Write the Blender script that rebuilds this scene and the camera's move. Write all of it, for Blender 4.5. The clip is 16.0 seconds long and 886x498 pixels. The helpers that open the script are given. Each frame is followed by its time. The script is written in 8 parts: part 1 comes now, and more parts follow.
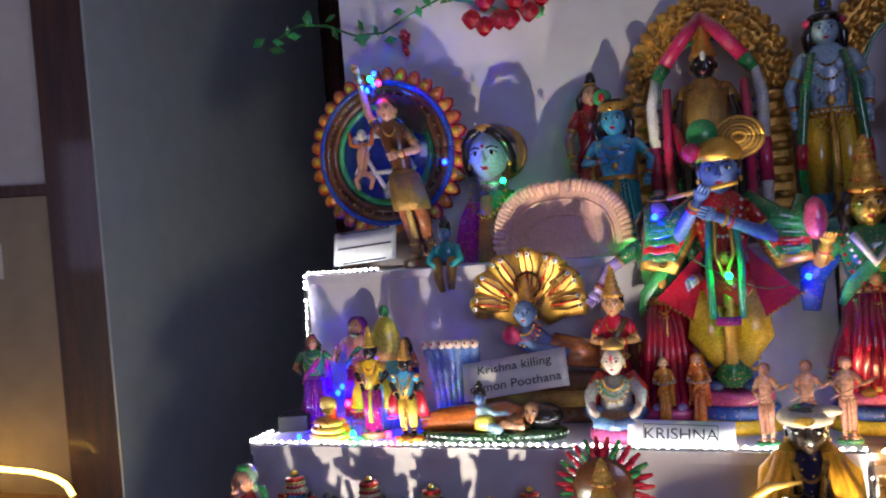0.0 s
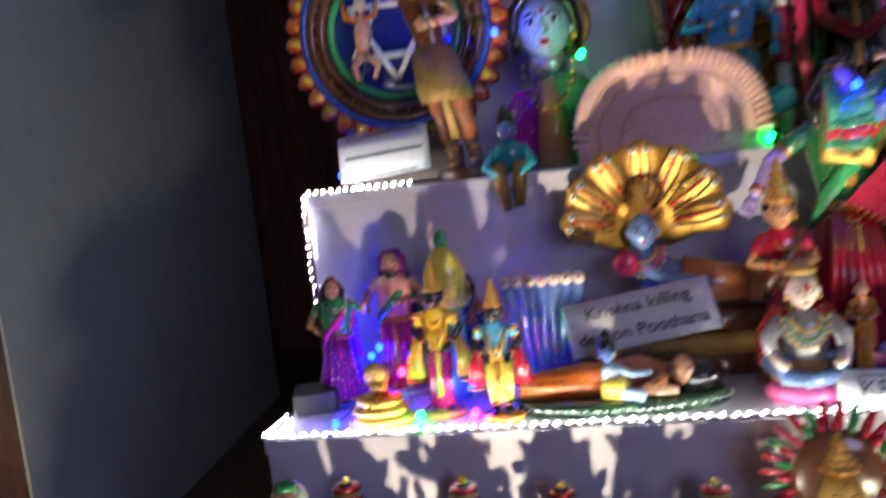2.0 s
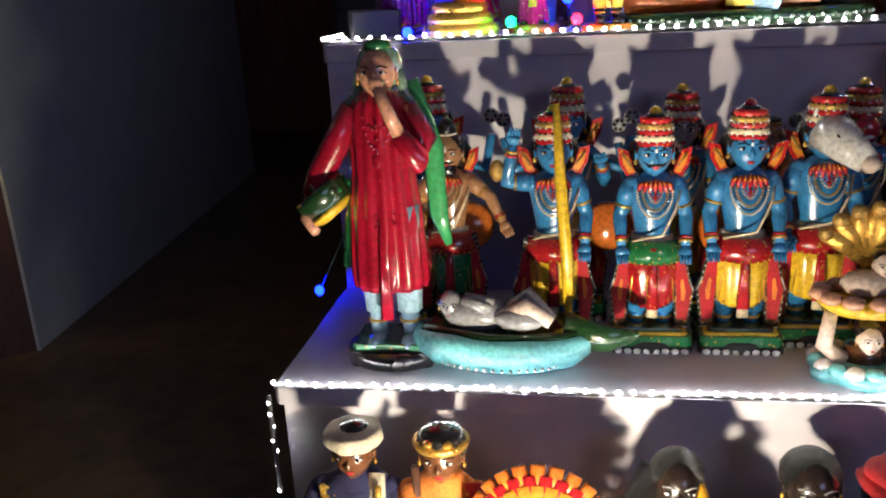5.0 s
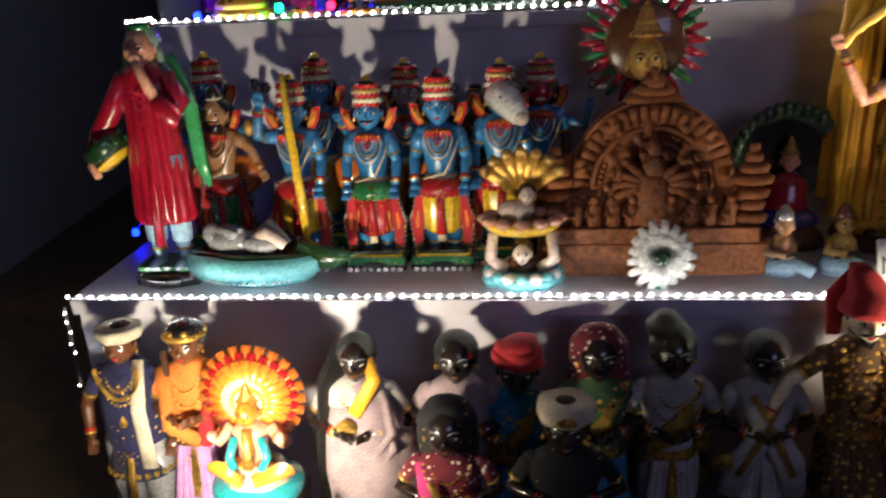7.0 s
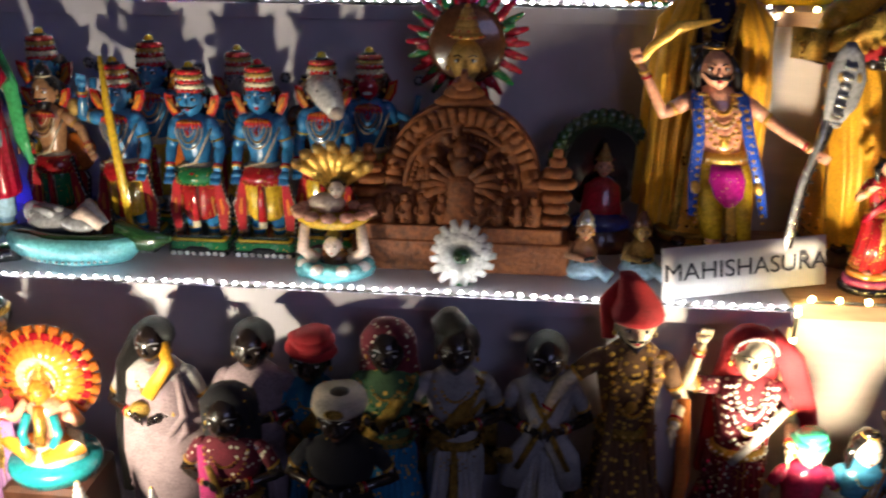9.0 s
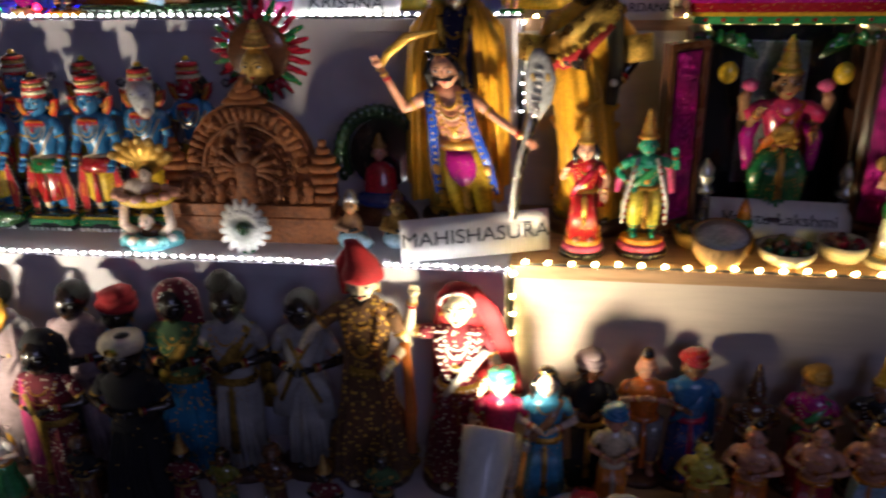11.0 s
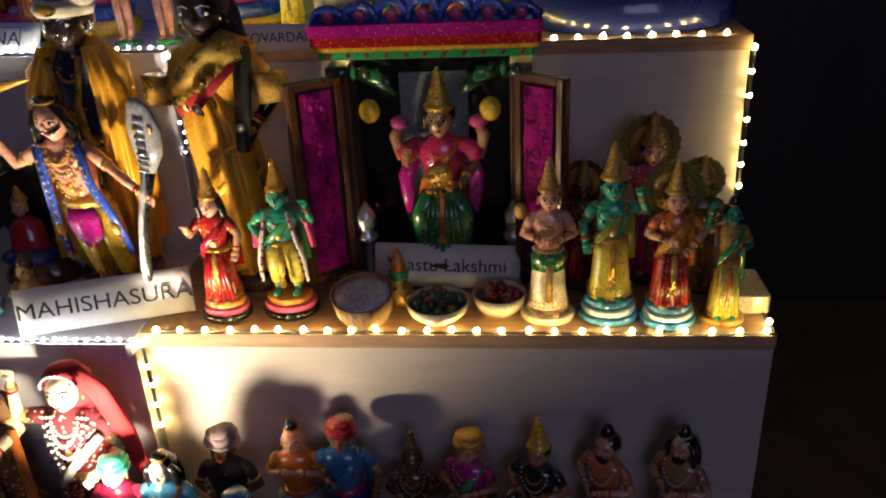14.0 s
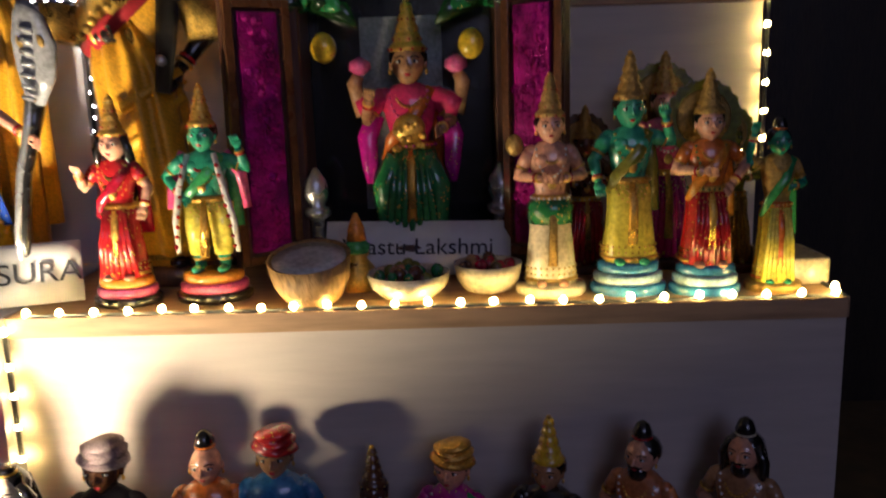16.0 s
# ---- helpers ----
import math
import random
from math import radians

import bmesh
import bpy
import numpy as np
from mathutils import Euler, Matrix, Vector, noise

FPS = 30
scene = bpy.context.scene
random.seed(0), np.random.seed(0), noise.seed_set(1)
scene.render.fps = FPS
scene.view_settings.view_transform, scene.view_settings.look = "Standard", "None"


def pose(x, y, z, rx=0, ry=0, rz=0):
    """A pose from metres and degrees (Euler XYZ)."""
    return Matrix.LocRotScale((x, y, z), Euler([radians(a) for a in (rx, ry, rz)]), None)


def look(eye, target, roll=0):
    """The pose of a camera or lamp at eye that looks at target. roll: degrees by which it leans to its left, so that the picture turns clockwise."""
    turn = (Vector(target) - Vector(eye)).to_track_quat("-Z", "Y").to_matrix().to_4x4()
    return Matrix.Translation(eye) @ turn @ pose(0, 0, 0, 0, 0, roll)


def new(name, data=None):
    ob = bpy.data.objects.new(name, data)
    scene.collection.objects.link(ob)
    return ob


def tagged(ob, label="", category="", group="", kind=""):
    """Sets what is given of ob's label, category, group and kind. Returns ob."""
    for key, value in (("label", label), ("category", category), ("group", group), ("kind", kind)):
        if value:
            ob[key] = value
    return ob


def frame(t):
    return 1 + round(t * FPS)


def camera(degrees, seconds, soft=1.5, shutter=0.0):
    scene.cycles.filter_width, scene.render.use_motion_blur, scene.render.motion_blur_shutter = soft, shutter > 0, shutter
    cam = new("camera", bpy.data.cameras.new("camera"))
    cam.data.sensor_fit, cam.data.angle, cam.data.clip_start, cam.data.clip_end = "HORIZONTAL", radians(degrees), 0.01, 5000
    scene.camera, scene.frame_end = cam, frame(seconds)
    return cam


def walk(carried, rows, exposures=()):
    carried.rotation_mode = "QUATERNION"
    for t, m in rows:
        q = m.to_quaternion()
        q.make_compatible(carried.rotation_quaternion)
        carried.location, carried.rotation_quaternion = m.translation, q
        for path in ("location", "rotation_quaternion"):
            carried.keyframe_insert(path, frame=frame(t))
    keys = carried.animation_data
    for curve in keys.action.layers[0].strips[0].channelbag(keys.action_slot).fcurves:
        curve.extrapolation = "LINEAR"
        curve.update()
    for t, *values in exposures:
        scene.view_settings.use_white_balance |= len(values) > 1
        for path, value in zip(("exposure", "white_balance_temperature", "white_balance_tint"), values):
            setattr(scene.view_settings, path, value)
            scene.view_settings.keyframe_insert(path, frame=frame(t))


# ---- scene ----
cam = camera(56.9, 16.0, 2.0, 0.8)
PATH = [
    (0, (0.652, -1.071, 0.999), (-0.036, 0.806, 0.966), -4.6),
    (0.5, (0.600, -0.985, 0.989), (-0.059, 0.903, 0.954), -4.8),
    (1, (0.518, -0.872, 0.995), (-0.111, 1.026, 0.936), -5.0),
    (1.5, (0.384, -0.795, 0.995), (-0.135, 1.134, 0.892), -5.4),
    (2, (0.227, -0.723, 0.971), (-0.183, 1.222, 0.752), -6.6),
    (2.5, (0.193, -0.649, 0.920), (-0.293, 1.265, 0.604), -5.9),
    (3, (0.172, -0.596, 0.876), (-0.349, 1.283, 0.432), -5.4),
    (3.5, (0.144, -0.564, 0.839), (-0.373, 1.276, 0.252), -4.7),
    (4, (0.102, -0.579, 0.800), (-0.368, 1.255, 0.157), -5.2),
    (4.5, (0.063, -0.642, 0.733), (-0.247, 1.232, 0.107), -4.7),
    (4.7, (0.052, -0.670, 0.708), (-0.218, 1.197, 0.043), -4.8),
    (5, (0.037, -0.669, 0.698), (-0.279, 1.207, 0.080), -2.9),
    (5.5, (0.091, -0.714, 0.691), (-0.210, 1.162, 0.068), -2.1),
    (6, (0.168, -0.749, 0.689), (-0.130, 1.128, 0.063), -1.6),
    (6.5, (0.243, -0.775, 0.690), (-0.056, 1.100, 0.063), -1.4),
    (6.8, (0.288, -0.837, 0.698), (0.055, 1.029, 0.017), -2.6),
    (7, (0.305, -0.847, 0.703), (0.075, 1.025, 0.039), -2.8),
    (7.5, (0.370, -0.875, 0.701), (0.179, 1.011, 0.062), -2.6),
    (8, (0.429, -0.884, 0.698), (0.323, 0.984, -0.007), -0.8),
    (8.2, (0.434, -0.893, 0.705), (0.364, 0.956, -0.054), 0.0),
    (8.5, (0.442, -0.842, 0.714), (0.303, 1.019, -0.007), 1.0),
    (9, (0.487, -0.843, 0.733), (0.333, 1.011, -0.003), 0.6),
    (9.5, (0.556, -0.842, 0.747), (0.370, 1.006, 0.005), 0.0),
    (10, (0.644, -0.844, 0.755), (0.405, 0.997, 0.013), -0.7),
    (10.3, (0.760, -0.929, 0.773), (0.457, 0.877, -0.030), -3.5),
    (10.5, (0.796, -0.965, 0.768), (0.466, 0.854, 0.004), -3.0),
    (11, (0.860, -0.987, 0.797), (0.589, 0.832, 0.012), -1.3),
    (11.5, (0.901, -0.990, 0.800), (0.700, 0.850, 0.042), -1.7),
    (12, (0.908, -0.955, 0.822), (0.714, 0.892, 0.080), -1.7),
    (12.5, (0.945, -0.858, 0.850), (0.726, 1.007, 0.160), -1.2),
    (13, (1.034, -0.796, 0.824), (0.870, 1.022, 0.006), -2.6),
    (13.5, (1.175, -0.801, 0.836), (0.944, 1.001, -0.001), -2.2),
    (14, (1.251, -0.808, 0.846), (1.071, 0.990, -0.011), -2.8),
    (14.5, (1.244, -0.802, 0.844), (1.068, 1.012, 0.020), -2.1),
    (15, (1.230, -0.725, 0.798), (1.136, 1.097, -0.020), -2.6),
    (15.5, (1.219, -0.664, 0.589), (1.162, 1.257, 0.036), -2.7),
    (16, (1.203, -0.688, 0.543), (1.166, 1.272, 0.148), -1.8),
]
walk(cam, [(t, look(eye, target, roll)) for t, eye, target, roll in PATH],
     [(0.0, 1.4), (0.6, 1.42), (1.5, 1.52), (3.0, 1.15), (4.1, 0.95), (4.7, 0.6), (6.8, 0.0), (14.0, 0.08), (16.0, 0.18)])

# ---- world and lights ----
world = bpy.data.worlds.new("dusk")
world.use_nodes = True
scene.world = world
sky = world.node_tree.nodes.new("ShaderNodeTexSky")
sky.sky_type = "NISHITA"
sky.sun_disc = False
sky.sun_elevation = radians(2.0)
world.node_tree.links.new(sky.outputs["Color"], world.node_tree.nodes["Background"].inputs["Color"])
world.node_tree.nodes["Background"].inputs["Strength"].default_value = 0.05


def lamp(name, kind, m, power, color, **settings):
    data = bpy.data.lights.new(name, kind)
    data.energy, data.color = power, color
    if kind == "AREA":
        data.shape, data.size, data.size_y = "RECTANGLE", settings["size"], settings["size_y"]
    if kind == "SPOT":
        data.spot_size, data.spot_blend = radians(settings["cone"]), settings["blend"]
        data.shadow_soft_size = settings["soft"]
    ob = new(name, data)
    ob.matrix_world = m
    return ob


# added, unseen bluish fill behind the viewer, and the lit room next door
lamp("fill_light", "AREA", look((2.0, -3.42, 1.55), (-0.6, 1.0, 0.9)), 10.0, (0.52, 0.54, 1.0), size=1.7, size_y=1.2)
lamp("next_room_light", "AREA", look((-2.4, 0.2, 2.5), (-2.2, 1.1, 0.6)), 0.8, (1.0, 0.86, 0.68), size=0.4, size_y=0.4)
# the two clip-on spot lamps that stand before the lowest step
SPOT_R, SPOT_R_AIM, GLOBE_R = (0.792, -0.215, 0.228), (0.86, 0.22, 0.74), (0.796, -0.196, 0.252)
SPOT_L, SPOT_L_AIM = (0.026, -0.335, 0.276), (0.0, 0.28, 0.38)
lamp("spot_lamp_light", "SPOT", look(GLOBE_R, SPOT_R_AIM), 6.8, (1.0, 0.84, 0.57), cone=148, soft=0.014, blend=0.5)
lamp("spot_lamp_light", "SPOT", look(SPOT_L, SPOT_L_AIM), 8.8, (1.0, 0.88, 0.66), cone=150, soft=0.012, blend=0.9)
# the narrow hot beams of the same two reflector bulbs, which point up at the higher steps
lamp("spot_lamp_beam", "SPOT", look(SPOT_L, (0.30, 0.51, 1.26)), 10.0, (1.0, 0.86, 0.64), cone=42, soft=0.012, blend=0.8)
lamp("spot_lamp_beam", "SPOT", look(GLOBE_R, (0.78, 0.45, 1.14)), 10.5, (1.0, 0.86, 0.64), cone=64, soft=0.014, blend=0.8)

# ---- materials ----
MATS = {}


def surface(name, color, rough=0.5, metal=0.0, vary=0.15, grain=60.0, bump=0.15, coat=0.0, stain=None, sheen=0.0, stretch=(1, 1, 1), motif=None):
    """A painted, woven, cast or wooden surface: its colour drifts at two scales and its relief follows the grain."""
    if name in MATS:
        return MATS[name]
    m = bpy.data.materials.new(name)
    m.use_nodes = True
    nt = m.node_tree
    p = nt.nodes["Principled BSDF"]
    co = nt.nodes.new("ShaderNodeTexCoord")
    mp = nt.nodes.new("ShaderNodeMapping")
    mp.inputs["Scale"].default_value = stretch
    nt.links.new(co.outputs["Object"], mp.inputs["Vector"])
    big, fine = nt.nodes.new("ShaderNodeTexNoise"), nt.nodes.new("ShaderNodeTexNoise")
    for n, s, d in ((big, grain * 0.16, 3.0), (fine, grain * 2.6, 5.0)):
        n.inputs["Scale"].default_value, n.inputs["Detail"].default_value = s, d
        nt.links.new(mp.outputs["Vector"], n.inputs["Vector"])
    add = nt.nodes.new("ShaderNodeMath")
    add.operation = "ADD"
    nt.links.new(big.outputs["Fac"], add.inputs[0])
    nt.links.new(fine.outputs["Fac"], add.inputs[1])
    ramp = nt.nodes.new("ShaderNodeValToRGB")
    dark = stain or tuple(c * (1 - 1.6 * vary) for c in color)
    light = tuple(min(1.0, c * (1 + 0.7 * vary)) for c in color)
    ramp.color_ramp.elements[0].position, ramp.color_ramp.elements[0].color = 0.36, (*dark, 1)
    ramp.color_ramp.elements[1].position, ramp.color_ramp.elements[1].color = 0.62, (*light, 1)
    half = nt.nodes.new("ShaderNodeMath")
    half.operation, half.inputs[1].default_value = "MULTIPLY", 0.5
    nt.links.new(add.outputs[0], half.inputs[0])
    nt.links.new(half.outputs[0], ramp.inputs["Fac"])
    if motif:
        # small ornaments stamped or brushed on in a second colour
        dot = nt.nodes.new("ShaderNodeTexVoronoi")
        dot.inputs["Scale"].default_value = motif[1]
        nt.links.new(co.outputs["Object"], dot.inputs["Vector"])
        cut = nt.nodes.new("ShaderNodeMath")
        cut.operation, cut.inputs[1].default_value = "LESS_THAN", motif[2]
        nt.links.new(dot.outputs["Distance"], cut.inputs[0])
        mix = nt.nodes.new("ShaderNodeMix")
        mix.data_type = "RGBA"
        nt.links.new(cut.outputs[0], mix.inputs["Factor"])
        nt.links.new(ramp.outputs["Color"], mix.inputs["A"])
        mix.inputs["B"].default_value = (*motif[0], 1)
        nt.links.new(mix.outputs["Result"], p.inputs["Base Color"])
    else:
        nt.links.new(ramp.outputs["Color"], p.inputs["Base Color"])
    rr = nt.nodes.new("ShaderNodeMapRange")
    rr.inputs["To Min"].default_value, rr.inputs["To Max"].default_value = max(0.05, rough - 0.12), min(1.0, rough + 0.12)
    nt.links.new(big.outputs["Fac"], rr.inputs["Value"])
    nt.links.new(rr.outputs["Result"], p.inputs["Roughness"])
    p.inputs["Metallic"].default_value = metal
    p.inputs["Coat Weight"].default_value = coat
    p.inputs["Coat Roughness"].default_value = 0.07
    p.inputs["Sheen Weight"].default_value = sheen
    if bump:
        b = nt.nodes.new("ShaderNodeBump")
        b.inputs["Strength"].default_value, b.inputs["Distance"].default_value = bump, 0.002
        nt.links.new(fine.outputs["Fac"], b.inputs["Height"])
        nt.links.new(b.outputs["Normal"], p.inputs["Normal"])
    MATS[name] = m
    return m


def glow(name, color, strength):
    m = bpy.data.materials.new(name)
    m.use_nodes = True
    p = m.node_tree.nodes["Principled BSDF"]
    p.inputs["Base Color"].default_value = (*color, 1)
    p.inputs["Emission Color"].default_value = (*color, 1)
    p.inputs["Emission Strength"].default_value = strength
    MATS[name] = m
    return m


def paint(name, color, gloss=True):
    return surface(name, color, 0.24 if gloss else 0.6, 0.0, 0.26, 90, 0.20, 1.0 if gloss else 0.0, motif=MOTIF.get(name))


def cloth(name, color):
    return surface(name, color, 0.85, 0.0, 0.28, 220, 0.5, 0.0, sheen=0.03, motif=MOTIF.get(name))


# gold, cream or red ornaments on some paints and cloths: colour, repeats a metre, size
GILT, IVORY = (0.70, 0.40, 0.06), (0.75, 0.66, 0.50)
MOTIF = dict(paint_red=(GILT, 230, 0.17), paint_green=(GILT, 200, 0.17), paint_magenta=(GILT, 210, 0.16), paint_purple=(IVORY, 210, 0.15),
             paint_royal=(GILT, 200, 0.16), paint_yellow=((0.50, 0.10, 0.03), 200, 0.14), cloth_brown=(GILT, 130, 0.30), cloth_maroon=(IVORY, 140, 0.26), cloth_green=(GILT, 110, 0.28),
             cloth_blue=(GILT, 130, 0.26), cloth_navy=(GILT, 90, 0.16), cloth_black=(GILT, 70, 0.10))


P = {}
for key, col in dict(
        blue=(0.035, 0.21, 0.46), sky=(0.07, 0.36, 0.62), dkblue=(0.015, 0.03, 0.22), royal=(0.02, 0.07, 0.42), teal=(0.02, 0.30, 0.34),
        aqua=(0.16, 0.52, 0.56), red=(0.46, 0.015, 0.02), crimson=(0.40, 0.008, 0.03), rose=(0.62, 0.03, 0.12), pink=(0.72, 0.10, 0.28),
        magenta=(0.50, 0.01, 0.26), purple=(0.28, 0.02, 0.34), orange=(0.68, 0.17, 0.025), saffron=(0.75, 0.26, 0.03), yellow=(0.78, 0.50, 0.03),
        lemon=(0.80, 0.68, 0.10), green=(0.02, 0.20, 0.06), leaf=(0.05, 0.36, 0.12), sheer=(0.30, 0.46, 0.34), jade=(0.03, 0.34, 0.20), white=(0.78, 0.77, 0.74),
        cream=(0.74, 0.62, 0.42), black=(0.010, 0.009, 0.010), brown=(0.12, 0.045, 0.02), skin=(0.62, 0.34, 0.20), tan=(0.42, 0.21, 0.10),
        pale=(0.70, 0.56, 0.48), paleblue=(0.36, 0.55, 0.68), blueskin=(0.10, 0.18, 0.48), terra=(0.52, 0.17, 0.06), lilac=(0.45, 0.34, 0.66), slate=(0.13, 0.22, 0.44),
        peach=(0.72, 0.36, 0.24), flesh=(0.72, 0.34, 0.22), grey=(0.30, 0.30, 0.32), hairb=(0.006, 0.005, 0.005), ebony=(0.018, 0.011, 0.009),
        lip=(0.52, 0.04, 0.05), olive=(0.20, 0.20, 0.03), moss=(0.012, 0.045, 0.013)).items():
    P[key] = paint("paint_" + key, col)
for key, col in dict(
        c_white=(0.44, 0.42, 0.40), c_navy=(0.012, 0.012, 0.06), c_lilac=(0.52, 0.26, 0.52), c_red=(0.42, 0.012, 0.02), c_orange=(0.70, 0.20, 0.03),
        c_gold=(0.78, 0.38, 0.02), c_black=(0.010, 0.009, 0.012), c_blue=(0.02, 0.22, 0.42), c_brown=(0.16, 0.075, 0.03), c_pink=(0.62, 0.05, 0.22),
        c_maroon=(0.16, 0.012, 0.025), c_green=(0.06, 0.13, 0.05), c_cream=(0.66, 0.58, 0.44), c_mauve=(0.34, 0.25, 0.27), c_plum=(0.15, 0.008, 0.17)).items():
    P[key] = cloth("cloth_" + key[2:], col)
P["c_gold"] = surface("gold_silk", (0.90, 0.43, 0.025), 0.40, 0.15, 0.25, 180, 0.4, sheen=0.05)
P["gold"] = surface("gold_paint", (0.80, 0.47, 0.10), 0.30, 0.75, 0.25, 160, 0.5)
P["oldgold"] = surface("dull_gold", (0.52, 0.32, 0.09), 0.42, 0.6, 0.35, 140, 0.8)
P["silver"] = surface("silver_paint", (0.66, 0.66, 0.68), 0.28, 0.85, 0.2, 120, 0.3)
P["clay"] = surface("terracotta", (0.27, 0.082, 0.018), 0.62, 0.0, 0.4, 60, 1.0, stain=(0.10, 0.028, 0.008))
P["hair"] = surface("black_hair", (0.008, 0.007, 0.007), 0.38, 0.0, 0.3, 300, 0.9, stretch=(6, 6, 0.6))
P["sequin"] = surface("magenta_sequins", (0.55, 0.01, 0.30), 0.22, 0.7, 0.5, 260, 1.0)
P["glitter"] = surface("gold_brocade", (0.62, 0.38, 0.08), 0.30, 0.8, 0.6, 300, 1.0)
P["shellpink"] = surface("pink_shell", (0.86, 0.54, 0.42), 0.35, 0.0, 0.15, 60, 0.6, 0.3)
P["wood"] = surface("dark_wood", (0.085, 0.032, 0.018), 0.45, 0.0, 0.4, 30, 0.3, 0.2, stretch=(8, 8, 0.7))
P["paper"] = surface("paper", (0.74, 0.73, 0.72), 0.55, 0.0, 0.05, 30, 0.1)
P["ink"] = surface("black_ink", (0.03, 0.03, 0.04), 0.7, 0.0, 0.1, 60, 0.0)
P["plastic"] = surface("black_plastic", (0.008, 0.008, 0.009), 0.6, 0.0, 0.2, 80, 0.2)
P["canwhite"] = surface("white_enamel", (0.78, 0.77, 0.74), 0.3, 0.0, 0.08, 40, 0.1, 0.3)
P["strip"] = surface("led_tape", (0.10, 0.10, 0.10), 0.4, 0.0, 0.08, 100, 0.1)
P["husk"] = surface("coconut_shell", (0.42, 0.24, 0.09), 0.6, 0.0, 0.45, 90, 0.9, stretch=(1, 1, 0.3))
STEP = surface("white_step_laminate", (0.62, 0.60, 0.68), 0.5, 0.0, 0.07, 8, 0.12, stain=(0.54, 0.52, 0.58))
PLY = surface("bare_plywood", (0.44, 0.27, 0.15), 0.6, 0.0, 0.28, 12, 0.35, stretch=(0.5, 4, 4))
BOARD = surface("pale_plywood_front", (0.62, 0.54, 0.48), 0.6, 0.0, 0.08, 7, 0.25, stretch=(0.6, 3, 5))
WALL = surface("lavender_white_plaster", (0.66, 0.65, 0.68), 0.85, 0.0, 0.05, 9, 0.25)
PANEL = surface("grey_white_wall_paint", (0.60, 0.70, 0.74), 0.7, 0.0, 0.06, 5, 0.2)
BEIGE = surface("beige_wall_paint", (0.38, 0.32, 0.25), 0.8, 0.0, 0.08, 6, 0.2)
FLOOR = surface("brown_floor_tile", (0.17, 0.12, 0.06), 0.35, 0.0, 0.3, 6, 0.15)
CEIL = surface("white_ceiling_paint", (0.72, 0.71, 0.70), 0.9, 0.0, 0.05, 6, 0.15)
GLOW_W = glow("white_led", (0.97, 0.97, 0.95), 72.0)
GLOW_Y = glow("warm_led", (1.0, 0.74, 0.26), 62.0)
GLOW_B = glow("blue_led", (0.0004, 0.0025, 1.0), 110.0)
GLOW_G = glow("green_led", (0.001, 1.0, 0.10), 40.0)
GLOW_R = glow("red_led", (1.0, 0.003, 0.01), 40.0)
GLOW_N = glow("amber_rope_light", (1.0, 0.55, 0.08), 6.0)

# ---- mesh building ----


